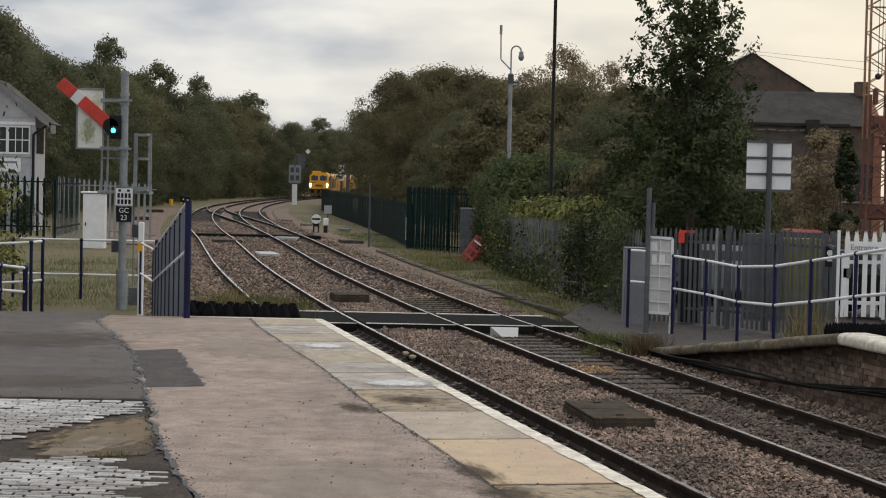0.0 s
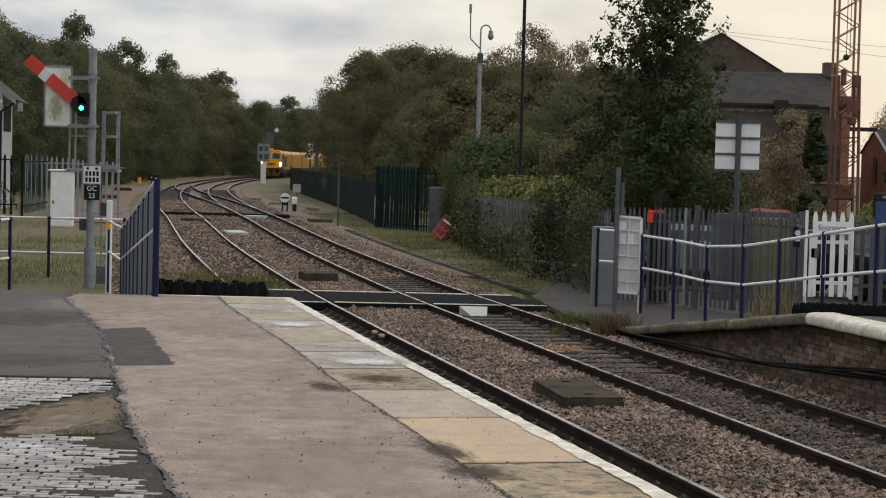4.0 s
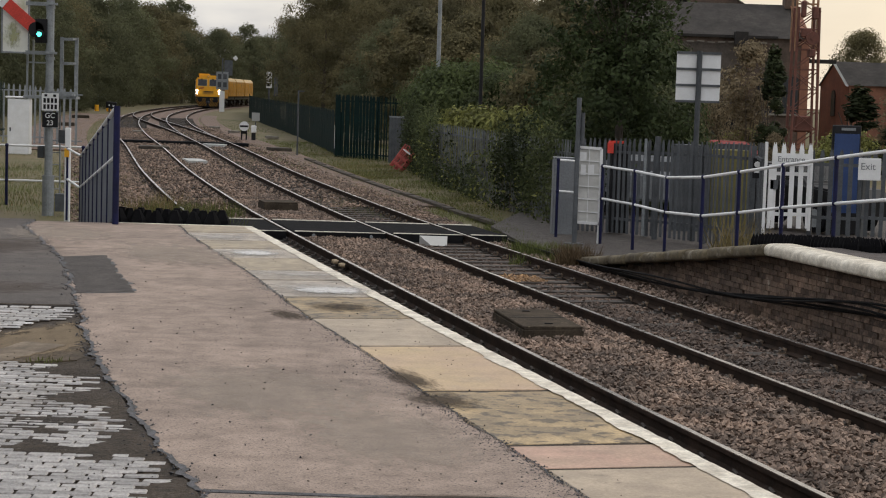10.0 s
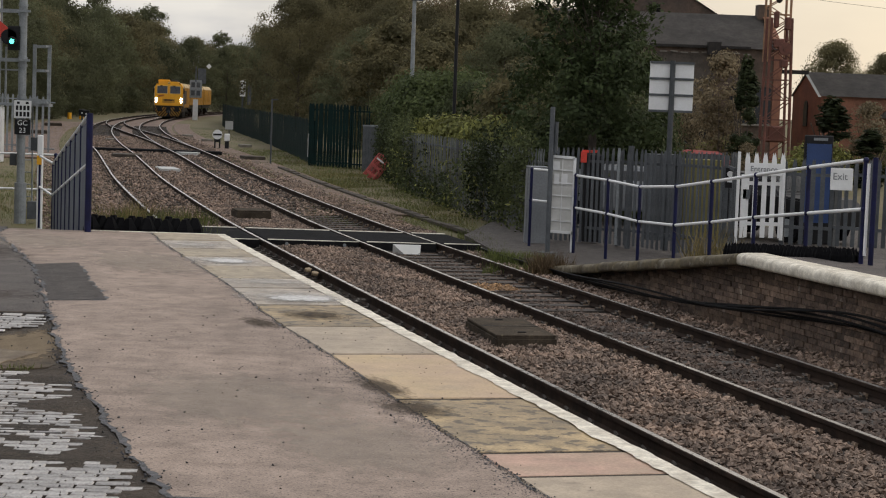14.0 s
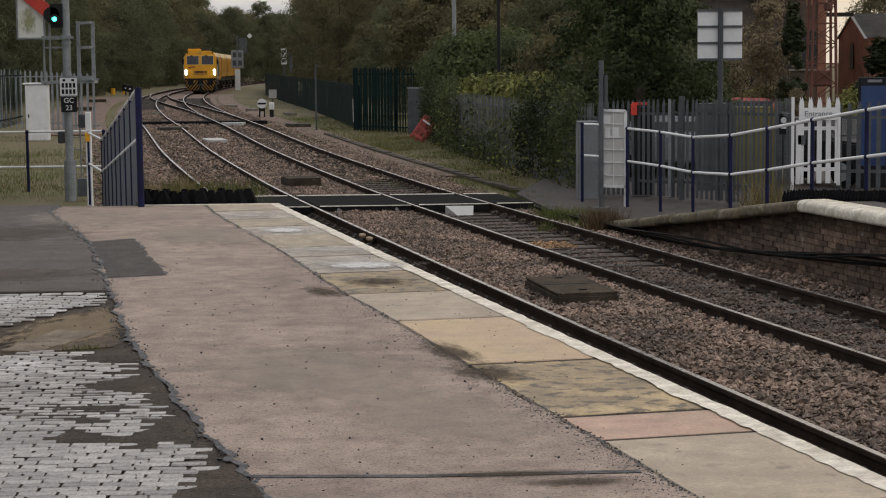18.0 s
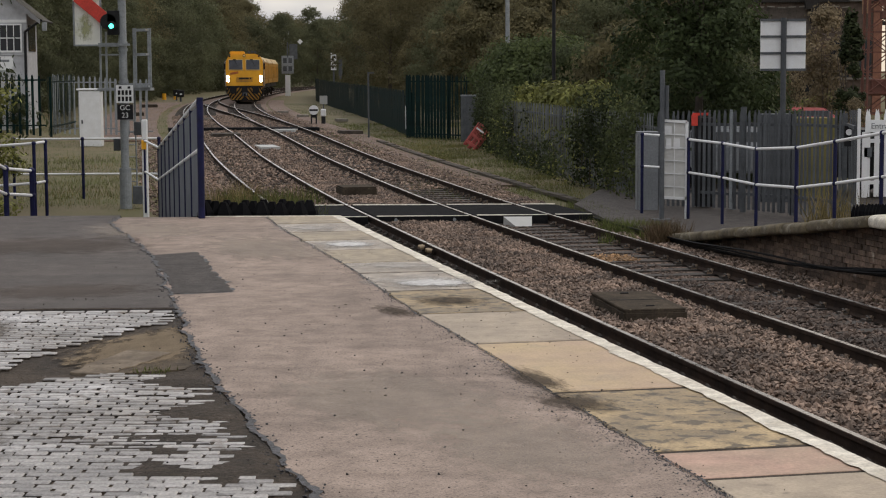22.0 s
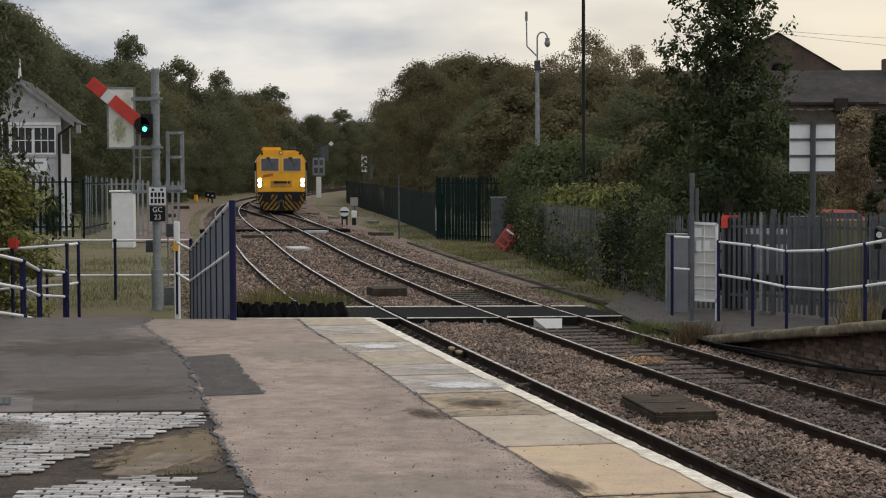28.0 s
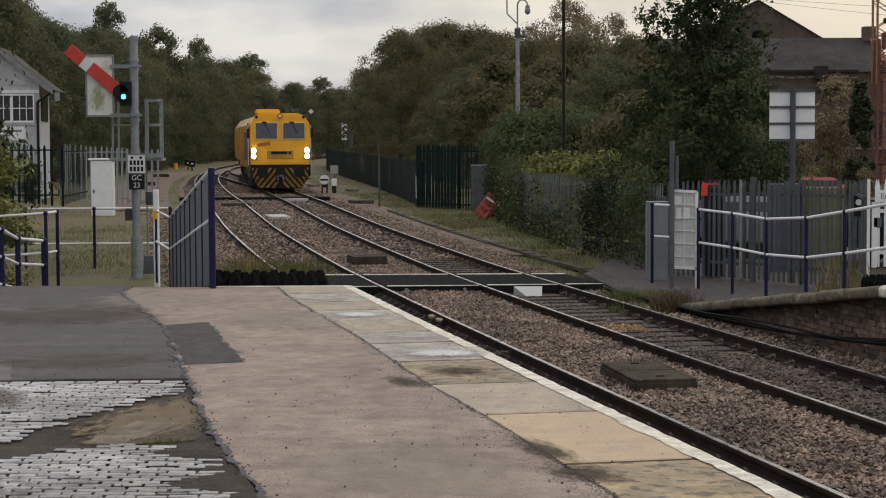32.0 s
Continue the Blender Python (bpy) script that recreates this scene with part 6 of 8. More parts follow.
for x0, z0, w, h in ((-0.76, 4.86, 0.60, 0.035), (-0.76, 3.55, 0.62, 0.035), (-1.05, 4.2, 0.035, 1.3), (-0.47, 4.2, 0.035, 1.3)):
    box(b, (x0, 0.045, z0), (w, 0.04, h))
part("board_frame", b, M["galv"], sig)
for z in (4.62, 3.56):
    b = bmesh.new()
    box(b, (-0.26, 0.04, z), (0.55, 0.05, 0.08))
    part("bracket", b, M["galv"], sig)
    b = bmesh.new()
    box(b, (0.05, -0.1, z), (0.24, 0.05, 0.05))
    part("clamp", b, M["galv"], sig)
ARM = pose(-0.25, -0.07, 4.02, 0, 40, 0)
for x0, x1, mm in ((-1.52, -1.12, "red"), (-1.115, -0.905, "white"), (-0.90, -0.16, "red")):
    b = bmesh.new()
    box(b, ((x0 + x1) / 2, 0, 0.0), (x1 - x0, 0.02, 0.27))
    bevel(b, 0.004)
    o = part("arm_section", b, M[mm], sig, "red arm" if mm == "red" else "white band on the arm")
    o.matrix_basis = ARM
b = bmesh.new()
tube(b, (-0.05, -0.03, 0), (-0.05, 0.03, 0), 0.17, n=16)
box(b, (-0.02, 0, 0.0), (0.2, 0.04, 0.25))
o = part("spectacle", b, M["black"], sig)
o.matrix_basis = ARM
b = bmesh.new()
box(b, (-0.18, 0.0, 4.03), (0.26, 0.2, 0.52))
tube(b, (-0.20, -0.10, 3.96), (-0.20, -0.22, 3.96), 0.085, 0.10, 16)
bevel(b, 0.01)
lampbox = part("lamp_case", b, M["black"], sig)
b = bmesh.new()
tube(b, (-0.20, -0.222, 3.955), (-0.20, -0.232, 3.955), 0.050, n=18)
part("lens", b, M["lamp_green"], lampbox, "lit green lens")
b = bmesh.new()
for x in (0.20, 0.52):
    box(b, (x, 0.35, 3.28), (0.075, 0.06, 1.28))
for z in (3.88, 3.35, 2.66):
    box(b, (0.36, 0.35, z), (0.40, 0.05, 0.06))
    box(b, (0.50, 0.1, z), (0.04, 0.5, 0.04))
for x in (-0.55, -0.42):
    box(b, (x, 0.35, 3.2), (0.04, 0.04, 1.3))
box(b, (-0.3, 0.35, 3.35), (0.5, 0.03, 0.035))
part("safety_cage", b, M["galv"], sig)
b = bmesh.new()
box(b, (0.0, 0.3, 2.60), (1.15, 0.55, 0.06))
box(b, (0.3, -0.1, 2.68), (0.5, 0.04, 0.10))
part("work_platform", b, M["galv"], sig)
b = bmesh.new()
for x in (-0.16, 0.16):
    tube(b, (x, 0.55, 0.1), (x, 0.45, 2.6), 0.018, n=6)
for i in range(9):
    tube(b, (-0.16, 0.54, 0.3 + i * 0.27), (0.16, 0.54, 0.3 + i * 0.27), 0.012, n=5)
part("ladder", b, M["galv"], sig)
b = bmesh.new()
box(b, (0.045, -0.14, 2.50), (0.37, 0.012, 0.38))
p = part("number_plate", b, M["white"], sig, "white plate with dark marks")
for x, z, w, h in [(-0.05, 2.64, 0.06, 0.05), (0.14, 2.64, 0.06, 0.05)] + [(-0.075 + 0.08 * k, z, 0.052, 0.10) for k in range(4) for z in (2.53, 2.395)]:
    b = bmesh.new()
    box(b, (x, -0.148, z), (w, 0.004, h))
    part("mark", b, M["black"], p)
b = bmesh.new()
box(b, (0.045, -0.14, 2.115), (0.34, 0.012, 0.33))
p = part("identity_plate", b, M["black"], sig, "black identity plate with white letters")
for text, z in (("GC", 2.20), ("23", 2.04)):
    o = new("lettering", letters(text, 0.155, M["white"]))
    o.parent = p
    o.matrix_basis = pose(0.045, -0.149, z, 90, 0, 0)
for x, z, s in ((0.28, 1.75, 0.22), (-0.18, 1.4, 0.2), (0.25, 0.3, 0.3)):
    b = bmesh.new()
    box(b, (x, 0.12, z), (s * 0.7, 0.2, s * 1.3))
    bevel(b, 0.01)
    part("junction_box", b, M["galv_dark"], sig)
rc = slab("relay_cabinet", (-13.50, 70.6, GROUND + up(70.6)), (0.82, 0.6, 2.12), 0, M["white"], "tall white relay cabinet by the signal", "cabinet", False)
b = bmesh.new()
box(b, (0, 0, 2.18), (1.0, 0.7, 0.07))
bevel(b, 0.02)
part("cap", b, M["white"], rc)
b = bmesh.new()
box(b, (0.0, -0.305, 1.1), (0.78, 0.012, 1.9))
part("door", b, M["white"], rc)
b = bmesh.new()
box(b, (-0.30, -0.32, 0.95), (0.05, 0.03, 0.14))
part("handle", b, M["galv_dark"], rc, "dark steel handle")

# small signals and posts up the line
def ground_signal(x, y):
    t = thing("ground_signal", pose(x, y, GROUND + up(y) + 0.13), "white disc ground signal with a dark band", "railway signal")
    b = bmesh.new()
    tube(b, (0, 0, 0.68), (0, 0.06, 0.68), 0.24, n=20)
    d = part("disc", b, M["white"], t)
    b = bmesh.new()
    box(b, (0, -0.006, 0.68), (0.42, 0.012, 0.09))
    part("band", b, M["black"], d)
    b = bmesh.new()
    for px in (-0.12, 0.12):
        box(b, (px, 0.12, 0.3), (0.07, 0.12, 0.6))
    box(b, (0, 0.2, 0.45), (0.3, 0.2, 0.3))
    part("stand", b, M["black"], t)
    b = bmesh.new()
    box(b, (0.48, 0.1, 0.55), (0.26, 0.25, 0.36))
    bevel(b, 0.03)
    part("lamp_box", b, M["white"], t)
    b = bmesh.new()
    box(b, (0.48, 0.1, 0.18), (0.2, 0.2, 0.36))
    part("pedestal", b, M["black"], t)


ground_signal(-6.35, 91.5)
t = thing("colour_light_signal", pose(-16.72, 205, GROUND + 0.3), "distant signal on a white post with dark heads", "railway signal")
b = bmesh.new()
box(b, (0, 0, 1.2), (0.55, 0.3, 2.4))
part("post", b, M["white"], t)
b = bmesh.new()
box(b, (0, 0, 3.55), (1.35, 0.1, 2.0))
part("cage", b, M["galv"], t)
for x in (-0.3, 0.3):
    for z in (3.1, 4.0):
        b = bmesh.new()
        box(b, (x, -0.07, z), (0.40, 0.06, 0.56))
        part("opening", b, M["galv_dark"], t)
b = bmesh.new()
box(b, (0, 0, 5.2), (0.14, 0.14, 1.7))
box(b, (0.65, 0.1, 5.0), (0.9, 0.2, 1.7))
part("head", b, M["galv_dark"], t)
b = bmesh.new()
box(b, (1.42, -0.05, 6.1), (0.42, 0.04, 0.42), ry=45)
part("diamond", b, M["white"], t, "white diamond plate")
t = thing("back_signal", pose(-16.35, 292, GROUND - 1.2), "white faced signal above the green fence", "railway signal")
b = bmesh.new()
tube(b, (0, 0, 0), (0, 0, 5.2), 0.1, n=8)
box(b, (0.75, 0.1, 3.3), (0.4, 0.3, 2.2))
part("post", b, M["galv_dark"], t)
b = bmesh.new()
box(b, (0, -0.15, 4.1), (0.62, 0.08, 1.9))
p = part("face", b, M["white"], t)
for x, z in ((0.1, 4.6), (-0.1, 4.35), (0.15, 4.0), (-0.08, 3.5)):
    b = bmesh.new()
    box(b, (x, -0.21, z), (0.24, 0.03, 0.26))
    part("mark", b, M["black"], p)
t.scale = (1.42, 1.42, 1.44)
t = thing("lineside_post", pose(-3.05, 76, GROUND + up(76)), "thin grey post with a small arm", "post")
b = bmesh.new()
tube(b, (0, 0, 0), (0, 0, 2.75), 0.036, n=8)
box(b, (0.12, 0, 2.72), (0.24, 0.05, 0.05))
part("post", b, M["galv_dark"], t)
for x, y, h in ((-8.25, 131, 0.66),):
    t = thing("lineside_plate", pose(x, y, GROUND + up(y)), "small pale plate on a short stake", "sign", "lineside plates")
    b = bmesh.new()
    box(b, (0, -0.03, h), (0.56, 0.03, 0.6))
    part("plate", b, M["cream"], t)
    b = bmesh.new()
    box(b, (0, 0, h / 2), (0.07, 0.05, h))
    part("stake", b, M["galv_dark"], t)
b = bmesh.new()
box(b, (-1.55, 79, -0.2), (0.06, 0.05, 1.0))
tagged(part("reflector_post", b, M["white"]), "slim white post before the green fence", "post")
for x, y in ((-24.9, 174.6), (-23.6, 168)):
    t = thing("ground_signal", pose(x, y, GROUND + up(y)), "small black ground signal on a stand", "railway signal", "small ground signals")
    b = bmesh.new()
    box(b, (0, 0, 0.22), (0.16, 0.2, 0.44))
    part("stand", b, M["galv_dark"], t)
    b = bmesh.new()
    box(b, (0, 0, 0.72), (0.62, 0.3, 0.62))
    bevel(b, 0.05)
    part("head", b, M["black"], t)
    b = bmesh.new()
    box(b, (0.05, -0.16, 0.68), (0.2, 0.03, 0.12))
    part("face", b, M["white"], t)
t = thing("lineside_plate", pose(-31.5, 214, GROUND + up(214)), "small pale plate on a short stake", "sign", "lineside plates")
b = bmesh.new()
box(b, (0, -0.03, 1.15), (0.72, 0.03, 0.75))
part("plate", b, M["cream"], t)
b = bmesh.new()
box(b, (0, 0, 0.55), (0.09, 0.06, 1.1))
part("stake", b, M["galv_dark"], t)
for x, y, m, w, l in ((-21.9, 138.4, "concrete_brown", 1.25, 2.6), (-18.7, 112, "concrete_brown", 1.2, 1.7), (-28.6, 176, "concrete_brown", 1.5, 2.0)):
    slab("cable_box", (x, y, GROUND + up(y)), (w, l, 0.26), 10, M[m], "brown timber cover in the rough ground", "cable box", False)
for x, y in ((-26.9, 180), (-25.9, 181)):
    b = bmesh.new()
    tube(b, (x, y, GROUND + up(y)), (x, y, GROUND + up(y) + 0.62), 0.22, 0.20, 10)
    tagged(part("point_machine_cap", b, M["yellow"]), "yellow capped box beside the line", "track part", "yellow track boxes")

# folded barrier leaning by the fence
M["pink"] = mat("faded_red_plastic", (0.52, 0.11, 0.095), (0.36, 0.08, 0.07), scale=3, fine=30, rough=0.6, bump=0.05)
t = thing("folded_barrier", pose(0.88, 66.0, GROUND + up(66) + 0.10, 0, 36, -12), "folded red and white plastic barrier leaning by the fence", "barrier")
for i in range(3):
    b = bmesh.new()
    for k in range(3):
        box(b, (0, i * 0.09, 0.16 + k * 0.30), (0.40, 0.035, 0.10))
    for x in (-0.2, 0, 0.2):
        box(b, (x, i * 0.09, 0.47), (0.05, 0.045, 0.98))
    bevel(b, 0.012)
    o = part("barrier_leaf", b, M["pink"], t)
    o.matrix_basis = pose(i * 0.035, 0, 0, 0, i * 2, 0)
    b = bmesh.new()
    box(b, (0, i * 0.09 - 0.024, 0.76), (0.32, 0.012, 0.06))
    part("white_strip", b, M["white"], o)

# lamp and camera masts
t = thing("camera_mast", pose(2.87, 80, GROUND), "grey camera mast with a crook arm and dome", "mast")
b = bmesh.new()
tube(b, (0, 0, 0), (0, 0, 6.2), 0.10, 0.09, 12)
tube(b, (0, 0, 6.2), (0, 0, 7.9), 0.085, n=12)
part("mast", b, M["galv"], t, smooth=True)
b = bmesh.new()
box(b, (0.0, -0.02, 7.65), (0.26, 0.2, 0.4))
box(b, (0.22, 0, 7.5), (0.3, 0.12, 0.1))
part("control_box", b, M["galv_dark"], t)
b = bmesh.new()
prev = Vector((0, 0, 7.8))
for i in range(1, 11):
    a = math.pi * i / 10
    c = Vector((0.22 - 0.22 * math.cos(a), 0, 8.85 + 0.25 * math.sin(a))) if i > 0 else prev
    if i == 1:
        tube(b, prev, (0, 0, 8.85), 0.035, n=8)
        prev = Vector((0, 0, 8.85))
    tube(b, prev, c, 0.035, n=8)
    prev = c
part("crook", b, M["galv"], t, smooth=True)
b = bmesh.new()
ball(b, (0.44, 0, 8.62), 0.13, sz=1.3)
tube(b, (0.44, 0, 8.65), (0.44, 0, 8.85), 0.10, n=10)
part("dome_camera", b, M["grey"], t)
b = bmesh.new()
tube(b, (0, 0, 8.05), (-0.45, 0, 8.5), 0.03, n=6)
tube(b, (-0.45, 0, 8.5), (-0.47, 0, 9.8), 0.03, n=6)
tube(b, (-0.47, 0, 9.6), (-0.47, 0, 10.0), 0.06, n=8)
part("aerial", b, M["galv"], t)
b = bmesh.new()
tube(b, (3.57, 60, GROUND), (3.57, 60, 13.0), 0.062, 0.054, 12)
tagged(part("telegraph_pole", b, M["black"], smooth=True), "tall slim black pole behind the fence", "pole")


# ---- the yellow track machine ----
def shell(b, prof, y0, y1, y0b=None):
    n = len(prof)
    f, k = [b.verts.new((x, y1, z)) for x, z in prof], [b.verts.new((x, y0, z)) for x, z in prof]
    b.faces.new(f)
    b.faces.new(k[::-1])
    for i in range(n):
        b.faces.new((f[i], f[(i + 1) % n], k[(i + 1) % n], k[i]))
    bmesh.ops.recalc_face_normals(b, faces=b.faces)


CAB = [(-1.42, 1.50), (-1.45, 2.6), (-1.42, 3.35), (-1.18, 3.78), (-0.85, 3.92), (0.85, 3.92), (1.18, 3.78), (1.42, 3.35), (1.45, 2.6), (1.42, 1.50)]
HULL = [(-1.40, 1.35), (-1.42, 3.30), (-1.10, 3.72), (1.10, 3.72), (1.42, 3.30), (1.40, 1.35)]


def bogie(parent, y):
    for x in (-0.7525, 0.7525):
        for dy in (-0.9, 0.9):
            b = bmesh.new()
            tube(b, (x - 0.06, y + dy, 0.42), (x + 0.06, y + dy, 0.42), 0.42, n=24)
            w = part("wheel", b, M["rust"], parent)
            b = bmesh.new()
            tube(b, (x - 0.075, y + dy, 0.42), (x + 0.075, y + dy, 0.42), 0.15, n=12)
            part("hub", b, M["iron"], w)
        b = bmesh.new()
        box(b, (x * 1.3, y, 0.62), (0.14, 2.6, 0.28))
        for dy in (-0.9, 0.9):
            box(b, (x * 1.34, y + dy, 0.50), (0.2, 0.34, 0.36))
        bevel(b, 0.02)
        part("bogie_frame", b, M["iron"], parent)


def machine():
    t = thing("track_machine", Matrix(), "yellow rail maintenance machine with hazard-striped front and lit headlights", "train")
    b = bmesh.new()
    shell(b, CAB, 4.9, 7.5)
    bevel(b, 0.05, 2)
    cab = part("cab", b, M["yellow"], t)
    for x in (-0.655, 0.655):
        b = bmesh.new()
        box(b, (x, 7.505, 3.03), (1.16, 0.05, 0.92))
        bevel(b, 0.04, 2)
        fr = part("window_frame", b, M["cream_yellow"], cab)
        b = bmesh.new()
        box(b, (x, 7.53, 3.03), (1.02, 0.03, 0.78))
        bevel(b, 0.012)
        part("windscreen", b, M["cab_glass"], fr)
        b = bmesh.new()
        tube(b, (x + 0.1, 7.56, 3.42), (x - 0.15, 7.57, 2.95), 0.014, n=6)
        box(b, (x + 0.1, 7.55, 3.45), (0.22, 0.06, 0.08))
        part("wiper", b, M["black"], cab)
    b = bmesh.new()
    box(b, (0.0, 7.515, 1.95), (1.25, 0.03, 0.34))
    bevel(b, 0.01)
    pl = part("name_panel", b, M["yellow_dirty"], cab)
    b = bmesh.new()
    box(b, (0.05, 7.535, 2.03), (0.78, 0.01, 0.11))
    box(b, (-0.45, 7.535, 2.03), (0.12, 0.01, 0.13))
    part("mark", b, M["black"], pl)
    b = bmesh.new()
    box(b, (0.78, 7.51, 2.40), (0.62, 0.02, 0.14), ry=8)
    part("badge", b, M["red_dirty"], cab, "faded red badge")
    for x in (-1.27, 1.27):
        b = bmesh.new()
        box(b, (x, 7.52, 2.0), (0.30, 0.10, 0.52))
        bevel(b, 0.03, 2)
        h = part("light_cluster", b, M["yellow_dirty"], cab)
        for z, r in ((2.13, 0.115), (1.89, 0.105)):
            b = bmesh.new()
            tube(b, (x, 7.57, z), (x, 7.595, z), r, n=18)
            part("headlight", b, M["lamp_white"], h, "lit headlight")
    b = bmesh.new()
    tube(b, (0, 7.48, 3.78), (0, 7.58, 3.78), 0.12, n=16)
    m = part("marker_housing", b, M["black"], cab)
    b = bmesh.new()
    tube(b, (0, 7.58, 3.78), (0, 7.60, 3.78), 0.085, n=16)
    part("marker_light", b, M["cream_yellow"], m, "round marker lens")
    b = bmesh.new()
    box(b, (0.55, 6.3, 4.0), (1.15, 1.7, 0.26))
    bevel(b, 0.06, 2)
    part("roof_unit", b, M["yellow"], t)
    b = bmesh.new()
    for x in (-0.35, -0.62, -0.85):
        tube(b, (x, 7.1, 3.9), (x, 7.3, 4.08), 0.06, n=10)
        tube(b, (x, 7.3, 4.08), (x, 7.42, 4.08), 0.09, n=10)
    part("horn", b, M["galv_dark"], t)
    b = bmesh.new()
    for x in (-1.12, 1.12):
        tube(b, (x, 7.4, 3.72), (x, 7.52, 3.72), 0.075, n=10)
    part("roof_lamp", b, M["black"], t)
    # front skirt
    b = bmesh.new()
    f = [(-1.40, 1.52), (1.40, 1.52), (1.34, 0.95), (1.02, 0.42), (-1.02, 0.42), (-1.34, 0.95)]
    v, w = [b.verts.new((x, 7.46, z)) for x, z in f], [b.verts.new((x, 7.15, z)) for x, z in f]
    b.faces.new(v)
    b.faces.new(w[::-1])
    for i in range(6):
        b.faces.new((v[i], v[(i + 1) % 6], w[(i + 1) % 6], w[i]))
    bmesh.ops.recalc_face_normals(b, faces=b.faces)
    sk = part("skirt", b, M["black"], t, "black front skirt")
    for s in (1, -1):
        for k in range(-1, 6):
            x0 = s * (0.16 + k * 0.285)
            z0, z1 = 0.46, 1.40
            q = [(x0 + s * 0.42, z0), (x0 + s * 0.57, z0), (x0 - s * 0.20, z1), (x0 - s * 0.35, z1)]
            lim = lambda x, z: (max(min(x, np.interp(z, [0.42, 0.95, 1.52], [1.0, 1.31, 1.38])), -np.interp(z, [0.42, 0.95, 1.52], [1.0, 1.31, 1.38])), z)
            pts = []
            for u in np.linspace(0, 1, 7):
                a0, a1 = (lim(max(s * (q[i][0] + (q[j][0] - q[i][0]) * u), 0.0) * s, z0 + (z1 - z0) * u) for i, j in ((0, 3), (1, 2)))
                pts.append((a0, a1))
            b = bmesh.new()
            for (a0, a1), (c0, c1) in zip(pts, pts[1:]):
                if abs(a0[0] - a1[0]) < 0.01 and abs(c0[0] - c1[0]) < 0.01:
                    continue
                b.faces.new([b.verts.new((x, 7.468, z)) for x, z in (a0, a1, c1, c0)])
            bmesh.ops.solidify(b, geom=b.faces[:], thickness=0.012)
            if len(b.faces):
                part("hazard_stripe", b, M["stripe"], sk)
            else:
                b.free()
    b = bmesh.new()
    box(b, (0, 7.47, 1.12), (0.46, 0.06, 0.72))
    part("coupler_recess", b, M["black"], sk)
    b = bmesh.new()
    for x in (-0.12, 0.12):
        tube(b, (x, 7.5, 1.05), (x, 7.62, 0.80), 0.05, n=8)
    tube(b, (0, 7.45, 1.05), (0, 7.72, 1.05), 0.08, n=10)
    part("coupling", b, M["galv_dark"], t)
    for x in (-0.88, 0.88):
        b = bmesh.new()
        tube(b, (x, 7.4, 1.22), (x, 7.82, 1.22), 0.11, n=14)
        tube(b, (x, 7.82, 1.22), (x, 7.87, 1.22), 0.27, n=20)
        part("buffer", b, M["black"], t)
    for x in (-1.5, 1.5):
        b = bmesh.new()
        tube(b, (x, 6.9, 1.5), (x, 6.9, 3.3), 0.022, n=8)
        tube(b, (x, 6.9, 1.5), (x * 0.96, 6.9, 1.5), 0.02, n=6)
        tube(b, (x, 6.9, 3.3), (x * 0.96, 6.9, 3.3), 0.02, n=6)
        part("grab_rail", b, M["white"], t)
        b = bmesh.new()
        box(b, (x * 0.975, 6.0, 2.15), (0.03, 2.1, 2.3))
        box(b, (x * 0.99, 6.2, 2.3), (0.03, 0.75, 2.3))
        part("side_door", b, M["grey_brown"], t, "dark side door")
        b = bmesh.new()
        for k in range(3):
            box(b, (x * 0.93, 6.2, 0.55 + k * 0.32), (0.25, 0.5, 0.04))
        part("step", b, M["iron"], t)
        b = bmesh.new()
        box(b, (x * 1.02, 7.35, 2.9), (0.12, 0.08, 0.5))
        part("mirror", b, M["black"], t)
    # engine and work section
    b = bmesh.new()
    shell(b, [(-1.32, 1.3), (-1.34, 3.2), (-1.05, 3.6), (1.05, 3.6), (1.34, 3.2), (1.32, 1.3)], 3.9, 4.9)
    part("gangway", b, M["grey_brown"], t, "grey-brown vestibule")
    b = bmesh.new()
    shell(b, HULL, -2.2, 3.9)
    bevel(b, 0.04, 2)
    part("engine_house", b, M["yellow_dirty"], t)
    b = bmesh.new()
    shell(b, HULL, -7.4, -2.45)
    bevel(b, 0.04, 2)
    part("rear_house", b, M["yellow_dirty"], t)
    for y0, y1 in ((-2.1, 3.8), (-7.3, -2.5)):
        b = bmesh.new()
        shell(b, [(-1.43, 3.34), (-1.12, 3.79), (1.12, 3.79), (1.43, 3.34)], y0, y1)
        part("roof_panel", b, M["roof_sky_pale"], t, "roof panel with the sky's light painted in as pale buff")
    for s in (-1, 1):
        for y in (-6.4, -5.0, -3.6, -1.2, 0.4, 2.0, 3.2):
            b = bmesh.new()
            box(b, (s * 1.43, y, 2.35), (0.03, 1.05, 1.3))
            bevel(b, 0.01)
            part("side_panel", b, M["grey_brown"] if y > 0 else M["yellow_dirty"], t)
    b = bmesh.new()
    box(b, (0, 0, 1.12), (2.4, 14.6, 0.36))
    part("underframe", b, M["iron"], t)
    for y in (-2.6, -0.8, 1.0):
        b = bmesh.new()
        box(b, (0, y, 0.65), (2.3, 1.2, 0.7))
        bevel(b, 0.05)
        part("underfloor_unit", b, M["iron"], t)
    bogie(t, 5.0)
    bogie(t, -5.2)
    return t


